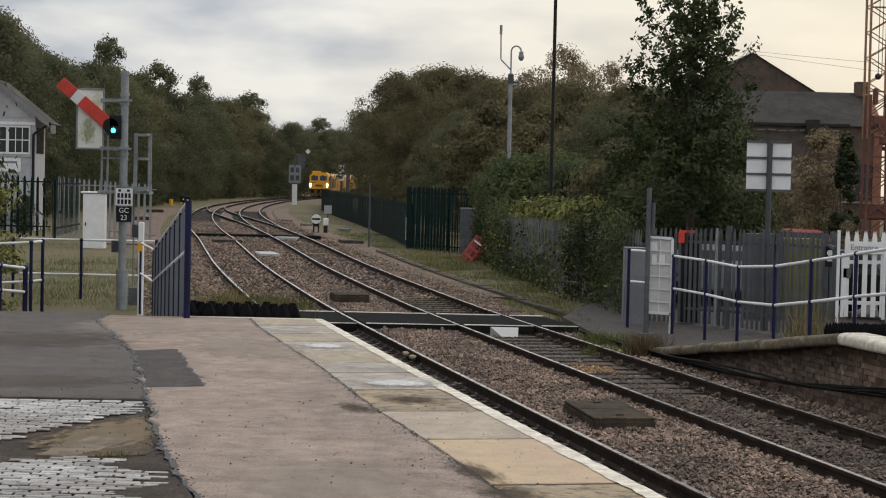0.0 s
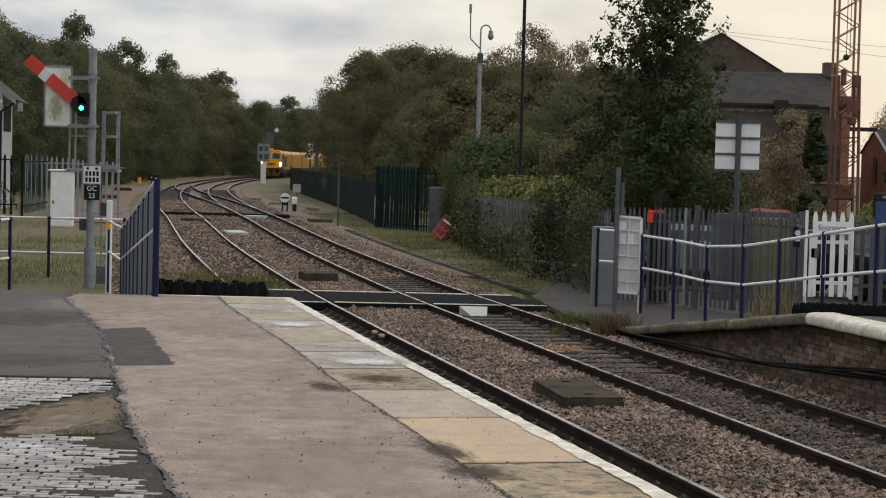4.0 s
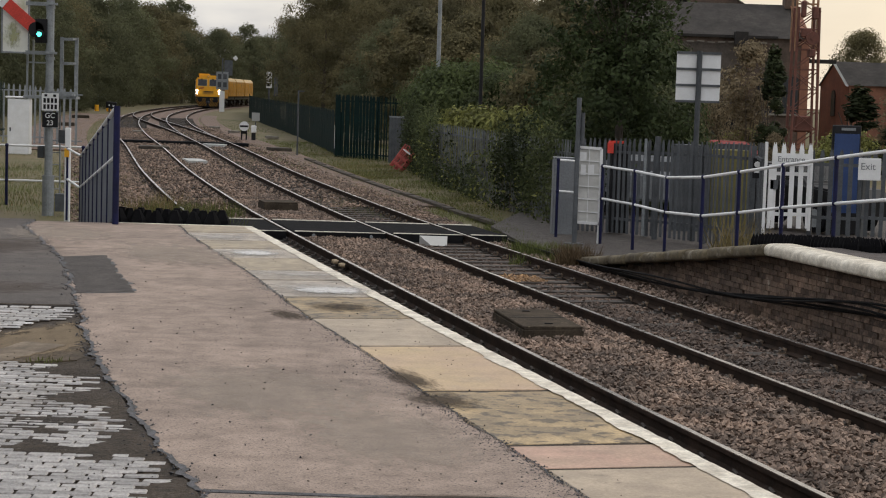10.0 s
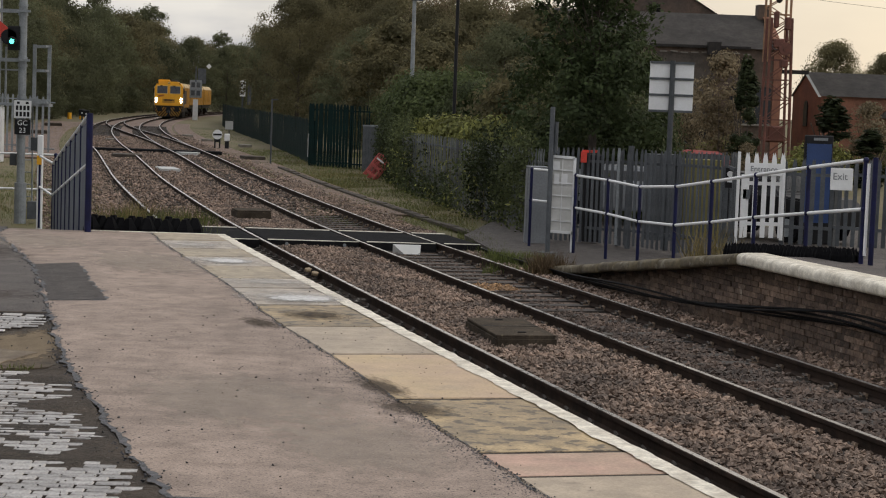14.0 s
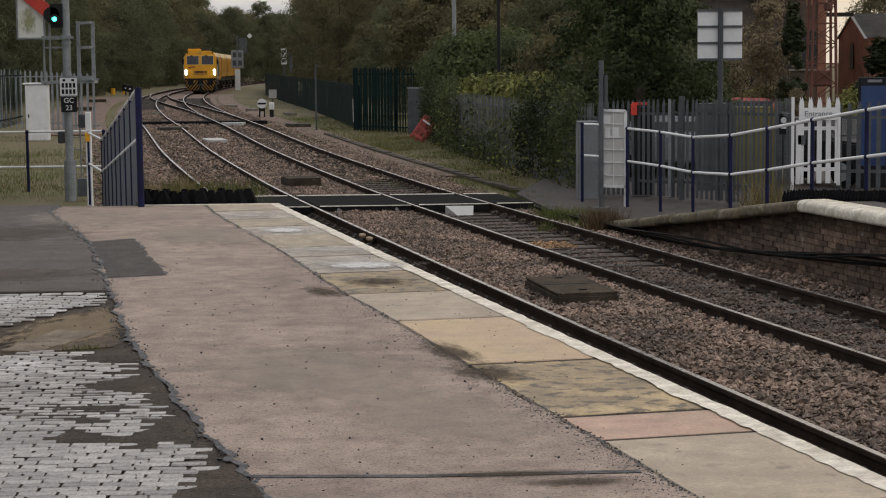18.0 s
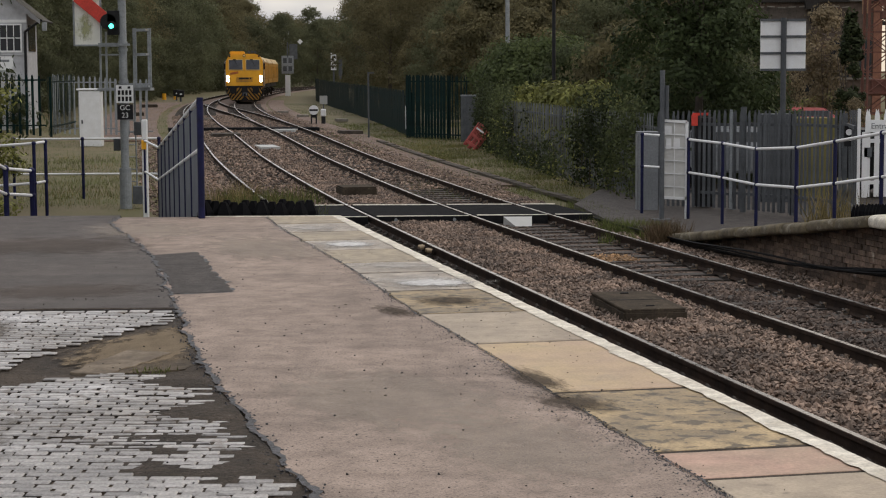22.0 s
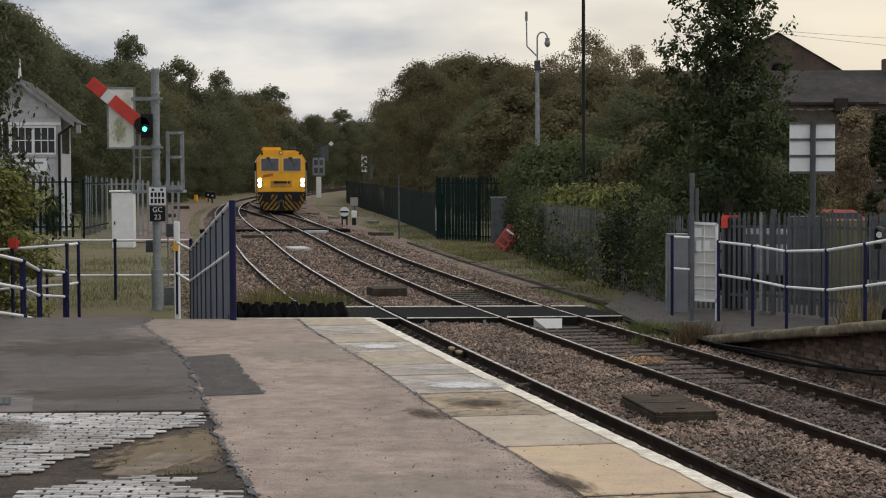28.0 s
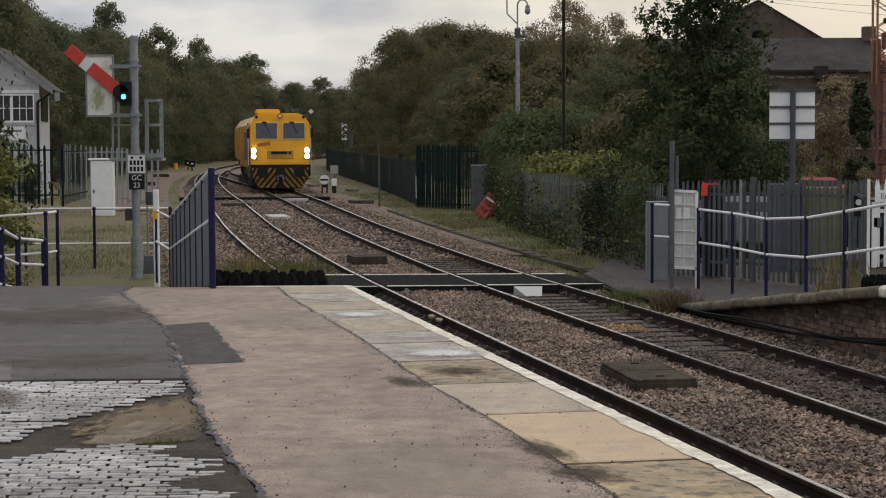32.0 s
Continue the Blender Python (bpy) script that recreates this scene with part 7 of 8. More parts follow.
def trailer():
    t = thing("track_machine_trailer", Matrix(), "second yellow vehicle coupled behind the track machine", "train")
    b = bmesh.new()
    shell(b, HULL, -6.0, 6.0)
    bevel(b, 0.04, 2)
    part("body", b, M["yellow_dirty"], t)
    b = bmesh.new()
    shell(b, [(-1.43, 3.34), (-1.12, 3.79), (1.12, 3.79), (1.43, 3.34)], -5.9, 5.9)
    part("roof_panel", b, M["roof_sky_pale"], t, "roof panel with the sky's light painted in as pale buff")
    for s in (-1, 1):
        for y in (-4.5, -2.2, 0.2, 2.6, 4.8):
            b = bmesh.new()
            box(b, (s * 1.43, y, 2.4), (0.03, 1.5, 1.2))
            part("side_panel", b, M["yellow_dirty"], t)
    b = bmesh.new()
    box(b, (0, 0, 1.12), (2.4, 12, 0.36))
    part("underframe", b, M["iron"], t)
    bogie(t, 4.0)
    bogie(t, -4.0)
    return t


M["cream_yellow"] = mat("pale_yellow_trim", (0.88, 0.60, 0.22), (0.80, 0.53, 0.19), rough=0.45, bump=0.03, grain=0.05)
# sky light on the vehicle roofs is painted in as a paler colour
M["roof_sky_pale"] = mat("sky_pale_roof", (0.62, 0.46, 0.24), (0.48, 0.34, 0.16), rough=0.5, bump=0.04, grain=0.08)
M["cab_glass"] = mat("cab_window", (0.10, 0.11, 0.13), (0.08, 0.085, 0.10), rough=0.12, bump=0, grain=0.03)
M["red_dirty"] = mat("faded_red", (0.50, 0.14, 0.03), rough=0.5, bump=0)
M["stripe"] = mat("hazard_yellow", (0.62, 0.33, 0.05), (0.42, 0.24, 0.05), scale=3, fine=30)
M["grey_brown"] = mat("grimy_grey", (0.13, 0.10, 0.075), (0.09, 0.07, 0.055), scale=2, fine=20)
engine, wagon = machine(), trailer()
# full body width and the low-hung front of the real vehicle
for vehicle in (engine, wagon):
    for ob in vehicle.children_recursive:
        if ob.name.split(".")[0] in ("wheel", "hub", "bogie_frame"):
            continue
        for v in ob.data.vertices:
            v.co.x *= 1.055
            v.co.y *= 1.055
            if vehicle is engine:
                v.co.z -= 0.29 * min(max((2.6 - v.co.z) / 1.5, 0.0), 1.0)
tail, last = copy_thing(wagon, Matrix()), copy_thing(wagon, Matrix())


# ---- signal box ----
M["box_slate"] = mat("mossy_slate", (0.20, 0.185, 0.155), (0.095, 0.088, 0.078), scale=1.2, fine=14, rough=0.8, bump=0.4, spots=(5, 0.58, 0.6, (0.26, 0.25, 0.17)))
sb = thing("signal_box", pose(-19.76, 88.0, GROUND, 0, 0, 5), "old white boarded signal box with sash windows and a slate roof", "building")
W, EAVE, DEEP = 3.7, 5.92, 3.6
b = bmesh.new()
f = [b.verts.new(p) for p in ((-W, 0, 0), (0, 0, 0), (0, 0, EAVE), (-W / 2, 0, 7.36), (-W, 0, EAVE))]
k = [b.verts.new((v.co.x, DEEP, v.co.z)) for v in f]
b.faces.new(f)
b.faces.new(k[::-1])
for i in range(5):
    b.faces.new((f[i], f[(i + 1) % 5], k[(i + 1) % 5], k[i]))
bmesh.ops.recalc_face_normals(b, faces=b.faces)
part("wall", b, M["box_paint"], sb)
for s in (1, -1):
    b = bmesh.new()
    x0, x1 = (-W / 2, 0.68) if s > 0 else (-W / 2, -W - 0.68)
    z0, z1 = 7.58, 5.54
    v = [b.verts.new(p) for p in ((x0, -0.4, z0), (x1, -0.4, z1), (x1, DEEP + 0.1, z1), (x0, DEEP + 0.1, z0))]
    b.faces.new(v)
    bmesh.ops.solidify(b, geom=b.faces[:], thickness=0.09)
    rf = part("roof", b, M["box_slate"], sb)
    # bargeboard with a stepped lower edge
    b = bmesh.new()
    n = 9
    for i in range(n):
        u0, u1 = i / n, (i + 1) / n
        drop = 0.24 + (0.05 if i % 3 == 1 else 0.0)
        v = [b.verts.new((x0 + (x1 - x0) * u, -0.41, z0 + (z1 - z0) * u - d)) for u, d in ((u0, 0.02), (u1, 0.02), (u1, drop), (u0, drop))]
        b.faces.new(v)
    bmesh.ops.solidify(b, geom=b.faces[:], thickness=0.05)
    part("bargeboard", b, M["box_paint"], rf)
    b = bmesh.new()
    tube(b, (x1 + 0.05 * s, -0.4, z1 - 0.06), (x1 + 0.05 * s, DEEP + 0.1, z1 - 0.06), 0.06, n=8)
    part("gutter", b, M["black"], rf)
for i in range(8):
    b = bmesh.new()
    hw = max(0.2, (1 - i / 8) * W / 2)
    box(b, (-W / 2, -0.015, EAVE - 0.08 + i * 0.18), (hw * 2, 0.03, 0.165))
    part("board", b, M["box_paint"], sb)
for x in (-0.78, -1.86, -2.94):
    b = bmesh.new()
    for dx, dz, w, h in ((0, 0.64, 1.08, 0.07), (0, -0.64, 1.08, 0.09), (-0.51, 0, 0.07, 1.28), (0.51, 0, 0.07, 1.28)):
        box(b, (x + dx, -0.05, 4.66 + dz), (w, 0.09, h))
    wf = part("window", b, M["white"], sb)
    b = bmesh.new()
    box(b, (x, -0.012, 4.66), (0.96, 0.02, 1.22))
    part("pane", b, M["glass_dark"], wf)
    b = bmesh.new()
    for dx in (-0.16, 0.16):
        box(b, (x + dx, -0.04, 4.66), (0.035, 0.035, 1.22))
    box(b, (x, -0.04, 4.66), (0.96, 0.035, 0.045))
    part("glazing_bar", b, M["white"], wf)
b = bmesh.new()
box(b, (-W / 2, -0.03, 5.46), (W, 0.06, 0.14))
part("fascia", b, M["white"], sb)
b = bmesh.new()
box(b, (-W / 2, -0.03, 3.90), (W, 0.07, 0.10))
part("sill_band", b, M["box_paint"], sb)
b = bmesh.new()
box(b, (-1.55, -0.05, 3.46), (1.75, 0.05, 0.66))
p = part("name_board", b, M["white"], sb, "white name board with grey marks")
b = bmesh.new()
box(b, (-1.55, -0.08, 3.58), (1.40, 0.01, 0.11))
box(b, (-1.75, -0.08, 3.36), (0.70, 0.01, 0.10))
part("mark", b, M["grey"], p)
b = bmesh.new()
tube(b, (-0.08, -0.1, 1.5), (-0.08, -0.1, 4.95), 0.065, n=8)
tube(b, (-0.08, -0.1, 4.95), (0.62, -0.3, 5.42), 0.06, n=8)
part("downpipe", b, M["black"], sb)
b = bmesh.new()
box(b, (0.02, 1.6, 4.66), (0.04, 2.4, 1.25))
part("side_window", b, M["glass_dark"], sb)
b = bmesh.new()
box(b, (0.86, -0.2, 5.2), (0.20, 0.3, 0.40))
part("lamp", b, M["galv"], sb)
b = bmesh.new()
ball(b, (-W / 2, -0.4, 7.66), 0.10, u=10, v=6)
tube(b, (-W / 2, -0.4, 7.7), (-W / 2, -0.4, 8.55), 0.08, 0.025, 8)
part("finial", b, M["white"], sb)
for x, y, q, a in ((-21.2, 85.5, 0.42, 20), (-19.6, 85.2, 0.36, 120), (-23.0, 85.0, 0.5, 200)):
    t = copy_thing(laurel, pose(x, y, GROUND + up(y), 0, 0, a))
    t.scale = (q, q, q)


# ---- brick buildings and crane beyond the road ----
bd = thing("warehouse", pose(0, 0, GROUND), "large sooty brick warehouse with slate roofs", "building")


def gable(parent, x0, x1, y0, y1, eave, ridge, along, wall, roof, over=0.25):
    b = bmesh.new()
    if along == "x":
        ym = (y0 + y1) / 2
        pr = [(y0, 0), (y1, 0), (y1, eave), (ym, ridge), (y0, eave)]
        f, k = [b.verts.new((x0, y, z)) for y, z in pr], [b.verts.new((x1, y, z)) for y, z in pr]
    else:
        xm = (x0 + x1) / 2
        pr = [(x0, 0), (x1, 0), (x1, eave), (xm, ridge), (x0, eave)]
        f, k = [b.verts.new((x, y0, z)) for x, z in pr], [b.verts.new((x, y1, z)) for x, z in pr]
    b.faces.new(f)
    b.faces.new(k[::-1])
    for i in range(5):
        b.faces.new((f[i], f[(i + 1) % 5], k[(i + 1) % 5], k[i]))
    bmesh.ops.recalc_face_normals(b, faces=b.faces)
    part("wall", b, wall, parent)
    for s in (0, 1):
        b = bmesh.new()
        d = 0.06
        if along == "x":
            e = (y0 - over, y1 + over)[s]
            v = [(x0 - 0.1, e, eave - 0.15 + d), (x1 + 0.1, e, eave - 0.15 + d), (x1 + 0.1, ym, ridge + d), (x0 - 0.1, ym, ridge + d)]
        else:
            e = (x0 - over, x1 + over)[s]
            v = [(e, y0 - 0.2, eave - 0.15 + d), (e, y1 + 0.1, eave - 0.15 + d), (xm, y1 + 0.1, ridge + d), (xm, y0 - 0.2, ridge + d)]
        b.faces.new([b.verts.new(p) for p in v])
        bmesh.ops.solidify(b, geom=b.faces[:], thickness=0.12)
        part("roof", b, roof, parent)


gable(bd, 12.5, 25.4, 107, 115, 7.0, 9.05, "x", M["redbrick_dark"], M["slate"])
gable(bd, 14.2, 24.8, 116, 126, 8.6, 11.75, "y", M["redbrick_dark"], M["slate"])
b = bmesh.new()
prism(b, [(25.25, 106.9), (25.75, 106.9), (25.75, 115), (25.25, 115)], 0, 7.0)
v = [b.verts.new(p) for p in ((25.25, 106.7, 7.0), (25.75, 106.7, 7.0), (25.75, 111, 9.35), (25.25, 111, 9.35))]
b.faces.new(v)
part("parapet", b, M["redbrick"], bd, "red brick end parapet")
b = bmesh.new()
box(b, (25.3, 110.8, 9.3), (0.7, 0.8, 0.9))
part("chimney", b, M["redbrick_dark"], bd)
for x in (16.2, 23.3, 24.6):
    b = bmesh.new()
    box(b, (x, 106.96, 3.6), (1.1, 0.12, 2.2))
    w = part("window", b, M["glass_dark"], bd)
    b = bmesh.new()
    box(b, (x, 106.9, 2.45), (1.3, 0.2, 0.12))
    part("sill", b, M["concrete"], w)
b = bmesh.new()
box(b, (17.1, 106.93, 3.3), (9.2, 0.10, 6.6))
part("render_coat", b, M["soot"], bd, "sooty rendered part of the wall")
b = bmesh.new()
box(b, (20.75, 106.84, 1.45), (2.2, 0.10, 2.9))
for k in range(6):
    box(b, (19.85 + k * 0.36, 106.77, 1.45), (0.03, 0.04, 2.8))
part("plank_door", b, M["black"], bd, "large dark plank door")
b = bmesh.new()
for k in range(9):
    box(b, (18.6 + k * 0.62, 106.72, 6.60 + 0.03 * math.sin(k * 2.1)), (0.42, 0.10, 0.07), ry=4 * math.sin(k * 1.3))
part("eaves_fragment", b, M["concrete"], bd, "pale broken eaves boards")
b = bmesh.new()
box(b, (20.8, 106.85, 6.95), (6.0, 0.18, 0.16))
box(b, (21.55, 106.5, 6.85), (0.75, 0.5, 0.75))
box(b, (21.7, 106.6, 6.1), (0.35, 0.4, 0.9))
part("gutter", b, M["iron"], bd)
b = bmesh.new()
tube(b, (19.5, 115.95, 9.6), (19.5, 115.8, 9.5), 0.38, n=16)
part("round_window", b, M["black"], bd)

hs = thing("brick_house", pose(-0.45, 0, GROUND), "red brick chapel-like house with slate roof", "building")
gable(hs, 28.95, 36.0, 108, 115, 4.4, 5.75, "x", M["redbrick"], M["slate"])
gable(hs, 32.6, 37.5, 105, 112, 3.2, 5.3, "y", M["redbrick"], M["slate"])
for y0, z0, y1, z1 in ((108, 4.3, 111.5, 5.65),):
    b = bmesh.new()
    b.faces.new([b.verts.new(p) for p in ((28.66, y0 - 0.35, z0 - 0.05), (28.84, y0 - 0.35, z0 - 0.05), (28.84, y1, z1 + 0.22), (28.66, y1, z1 + 0.22))])
    bmesh.ops.solidify(b, geom=b.faces[:], thickness=0.2)
    part("bargeboard", b, M["cream"], hs, "pale stone coping of the gable")
b = bmesh.new()
tube(b, (28.95, 111.5, 3.6), (28.88, 111.5, 3.6), 0.45, n=14)
box(b, (28.91, 111.5, 3.0), (0.08, 0.85, 1.1))
part("arched_window", b, M["glass_dark"], hs)
b = bmesh.new()
box(b, (26.5, 109.6, 5.72), (3.0, 0.4, 0.24))
box(b, (25.3, 109.6, 2.8), (0.2, 0.2, 5.6))
tagged(part("gantry_beam", b, M["iron"]), "dark steel beam between the crane and a roof", "beam").matrix_basis = pose(0, 0, GROUND)
wl_ = thing("boundary_building", pose(0, 0, GROUND), "long low brick outbuilding with a slate roof", "building")
gable(wl_, 36.5, 60, 118, 126, 3.5, 5.6, "x", M["redbrick_dark"], M["slate"])

cr = thing("lattice_crane", pose(23.85, 100, GROUND), "old rusty red crane with a yellow lattice jib", "crane")
for x in (-0.58, 0.58):
    for y in (0, 1.1):
        b = bmesh.new()
        tube(b, (x, y, 6.0), (x * 0.98, y, 24.0), 0.07, n=6)
        part("jib_chord", b, M["crane_yellow"], cr)
for i in range(12):
    z = 6.2 + i * 1.42
    for y in (0, 1.1):
        b = bmesh.new()
        tube(b, (-0.58, y, z), (0.58, y, z + 0.71), 0.032, n=5)
        tube(b, (0.58, y, z + 0.71), (-0.58, y, z + 1.42), 0.032, n=5)
        part("lacing", b, M["crane_yellow"], cr)
for z in (8.6, 13.2, 14.4):
    b = bmesh.new()
    box(b, (0, 0, z), (1.2, 0.09, 0.09))
    part("cross_bar", b, M["crane_yellow"], cr)
for x in (-0.62, 0.62):
    for y in (-0.5, 0.7):
        b = bmesh.new()
        tube(b, (x * 1.15, y, 0), (x * 0.9, y * 0.9, 8.4), 0.085, n=6)
        part("tower_leg", b, M["crane_red"], cr)
for i in range(7):
    z = 0.6 + i * 1.1
    for y in (-0.5, 0.7):
        b = bmesh.new()
        tube(b, (-0.66, y, z), (0.64, y, z + 1.0), 0.032, n=5)
        if i % 2:
            tube(b, (0.66, y, z), (-0.64, y, z + 1.0), 0.032, n=5)
        box(b, (0, y, z), (1.3, 0.05, 0.07))
        part("bracing", b, M["crane_red"], cr)
for x, y, z, s in ((-0.15, -0.6, 7.0, (0.55, 0.45, 0.5)), (0.2, -0.5, 5.9, (0.4, 0.5, 0.45)), (-0.3, -0.4, 8.3, (0.25, 0.4, 0.9)), (0.35, -0.4, 8.1, (0.3, 0.4, 0.7)), (0.0, 0.0, 2.0, (0.9, 0.8, 0.9))):
    b = bmesh.new()
    box(b, (x, y, z), s)
    bevel(b, 0.06)
    part("machinery_box", b, M["crane_red"], cr)
b = bmesh.new()
tube(b, (0.15, -0.95, 6.7), (0.15, -0.8, 6.7), 0.36, n=20)
tube(b, (0.15, -1.0, 6.7), (0.15, -0.6, 6.7), 0.12, n=12)
part("winch_wheel", b, M["crane_red"], cr)
b = bmesh.new()
for x in (-0.15, 0.05):
    tube(b, (x, -0.2, 9.4), (x, -0.1, 24), 0.02, n=4)
ball(b, (-0.15, -0.2, 9.4), 0.18)
part("hoist_cable", b, M["iron"], cr)
for z0, z1, y in ((8.6, 5.4, 92), (9.1, 7.2, 97)):
    b = bmesh.new()
    prev = None
    for i in range(13):
        u = i / 12
        p = Vector((13 + 30 * u, y - 20 * u, GROUND + z0 + 1.6 + (z1 - z0) * u - 0.8 * math.sin(math.pi * u)))
        if prev:
            tube(b, prev, p, 0.007, n=4)
        prev = p
    tagged(part("overhead_wire", b, M["cable"]), "thin overhead wire across the sky", "wire", "overhead wires")

# scrub before the buildings
creeper = make_bush("creeper_column", 51, 5000, 60, 0.38, 0.38, 5.0, 0.34, 0.07, M["leaf_dark"], "dark climber grown up a pole before the warehouse", "climber")
creeper.matrix_basis = pose(14.6, 66, GROUND)
creeper.scale = (1.5, 1.5, 0.98)
brown = make_bush("brown_shrub", 52, 6500, 90, 1.25, 1.1, 5.2, 0.45, 0.075, M["leaf_brown"], "browning shrub before the warehouse")
brown.matrix_basis = pose(15.4, 74, GROUND + 0.2)
for x, y, s in ((11.2, 62, 0.42), (13.4, 60, 0.38), (17.5, 92, 0.8)):
    t = copy_thing(brown, pose(x, y, GROUND, 0, 0, x * 40))
    t.scale = (s, s, s)
for x, y, w, h, a in ((20.0, 74, 2.4, 0.74, 30), (23.0, 79, 2.6, 0.70, 120), (21.4, 73, 2.0, 0.5, 210), (18.2, 70, 1.8, 0.42, 300), (25.6, 78, 2.4, 0.62, 75)):
    t = copy_thing(creeper if a != 120 else brown, pose(x, y, GROUND, 0, 0, a))
    t.scale = (w, w, h) if a != 120 else (0.9, 0.9, 0.7)
for x, y, s, a in ((19.0, 72, 0.62, 0), (17.2, 66, 0.55, 200), (24.5, 80, 0.55, 300), (16.4, 78, 0.6, 10)):
    t = copy_thing(lime if s < 0.7 else hedge, pose(x, y, GROUND, 0, 0, a))
    t.scale = (s * 1.5, s * 1.5, s * 1.2 if s < 0.7 else s)
for x, y, s, a in ((40.6, 150, 0.95, 10), (48, 160, 0.9, 100), (52, 165, 0.85, 210), (64, 150, 1.0, 50)):
    t = copy_thing(wood[2], pose(x, y, GROUND, 0, 0, a))
    t.scale = (s * 0.75, s * 0.75, s * 0.75)


# ---- barrel planters ----
def petals(parent, centres, m, rng, label):
    o = new("blossom", leaf_mesh("blossom", centres, 0.022, M[m], rng))
    o.parent = parent
    o["label"] = label


def planter(m, r, h, seed, colours, label, lush=1.0, taper=0.80, bands=((0.17, 0.085), (0.60, 0.08))):
    g = np.random.default_rng(seed)
    t = thing("barrel_planter", m, label, "planter", "barrel planters")
    n = 18
    for i in range(n):
        a0, a1 = 2 * math.pi * (i + 0.015) / n, 2 * math.pi * (i + 0.985) / n
        b = bmesh.new()
        cs = [(0.0, r * taper), (h * 0.5, r * (0.55 + 0.45 * taper + 0.02)), (h, r)]
        lv = []
        for z, q in cs:
            lv.append([b.verts.new((math.cos(a) * (q - d), math.sin(a) * (q - d), z + (g.uniform(-0.004, 0.004) if z else 0))) for a, d in ((a0, 0), (a1, 0), (a1, 0.035), (a0, 0.035))])
        for u, w in zip(lv, lv[1:]):
            for j in range(4):
                b.faces.new((u[j], u[(j + 1) % 4], w[(j + 1) % 4], w[j]))
        b.faces.new(lv[-1])
        b.faces.new(lv[0][::-1])
        bmesh.ops.recalc_face_normals(b, faces=b.faces)
        part("stave", b, M["timber"], t)
    for z, w in ((h * q, wide) for q, wide in bands):
        b = bmesh.new()
        ring = []
        for k in range(36):
            a = 2 * math.pi * k / 36
            q = r * (taper + (1 - taper) * z / h + 0.02 * math.sin(math.pi * z / h)) + 0.010
            ring.append([b.verts.new((math.cos(a) * (q + d), math.sin(a) * (q + d), zz)) for d, zz in ((0, z - w / 2), (0.004, z + w / 2), (-0.02, z + w / 2), (-0.02, z - w / 2))])
        for k in range(36):
            for j in range(4):
                b.faces.new((ring[k][j], ring[(k + 1) % 36][j], ring[(k + 1) % 36][(j + 1) % 4], ring[k][(j + 1) % 4]))
        bmesh.ops.recalc_face_normals(b, faces=b.faces)
        part("iron_band", b, M["band"], t)
    b = bmesh.new()
    tube(b, (0, 0, h - 0.08), (0, 0, h - 0.05), r - 0.03, n=24)
    part("soil", b, M["dirt"], t)
    k = 3600
    a, q = g.uniform(0, 6.28, k), r * np.sqrt(g.uniform(0, 1, k)) * 1.02
    z = h - 0.03 + lush * (0.24 - 0.15 * (q / r) ** 2) * g.uniform(0, 1, k)
    o = new("foliage", leaf_mesh("foliage", np.stack([q * np.cos(a), q * np.sin(a), z], 1), 0.021, M["leaf_flower"], g))
    o.parent = t
    for name, label2, cnt in colours:
        cs = []
        for i in range(cnt):
            a, q = g.uniform(0, 6.28), r * math.sqrt(g.uniform(0, 1)) * 1.0
            c = np.array([q * math.cos(a), q * math.sin(a), h + lush * (0.25 - 0.15 * (q / r) ** 2) * g.uniform(0.6, 1.1)])
            cs.append(c + g.normal(0, 0.017, (22, 3)))
        petals(t, np.concatenate(cs), name, g, label2)
    return t


M["leaf_flower"] = mat("bedding_leaf", (0.145, 0.145, 0.045), (0.060, 0.068, 0.024), scale=9, fine=20, island=0.55, bump=0, leafy=0.25)
planter(pose(-5.46, 17.74, 0), 0.345, 0.47, 61, (("petal_pink", "pink flowers", 9), ("petal_white", "white flowers", 8), ("petal_red", "red flowers", 4)), "half-barrel planter of pink and white petunias on tarmac", bands=((0.16, 0.13), (0.58, 0.10)))
planter(pose(-3.28, 9.62, 0.05), 0.388, 0.47, 62, (("petal_pink", "pink flowers", 6), ("petal_orange", "orange flowers", 6), ("petal_red", "red flowers", 4)), "half-barrel planter of orange and pink flowers on a stone base", 0.62)
slab("stone_base", (-3.28, 9.60, -0.015), (0.74, 0.66, 0.06), 3, M["concrete"], "pale stone slab under a barrel planter", "slab", False)
t = thing("hanging_trough", pose(-6.01, 20.95, -0.052), "black trough on the railing with a white tapered cover", "planter")
b = bmesh.new()
box(b, (0, 0, 1.01), (0.44, 0.22, 0.115))
bevel(b, 0.02)
part("trough", b, M["black"], t)
b = bmesh.new()
f = [b.verts.new((x, y, z)) for y in (-0.10, 0.02) for x, z in ((-0.135, 0.945), (0.135, 0.945), (0.10, 0.6), (0.05, 0.31), (-0.06, 0.31), (-0.09, 0.6))]
b.faces.new(f[:6][::-1])
b.faces.new(f[6:])
for i in range(6):
    b.faces.new((f[i], f[(i + 1) % 6], f[6 + (i + 1) % 6], f[6 + i]))
bmesh.ops.recalc_face_normals(b, faces=b.faces)
bevel(b, 0.02, 2)
part("white_cover", b, M["white"], t)
b = bmesh.new()
box(b, (-8.74, 34.28, 0.49), (0.19, 0.10, 0.20))
bevel(b, 0.03, 2)
tagged(part("red_marker", b, M["red"]), "small red marker on the railing", "marker")
t = thing("drain_grate", pose(-4.02, 14.55, 0.0, 0, 0, 14), "grey ribbed drain cover set in dark tarmac", "drain cover")
b = bmesh.new()
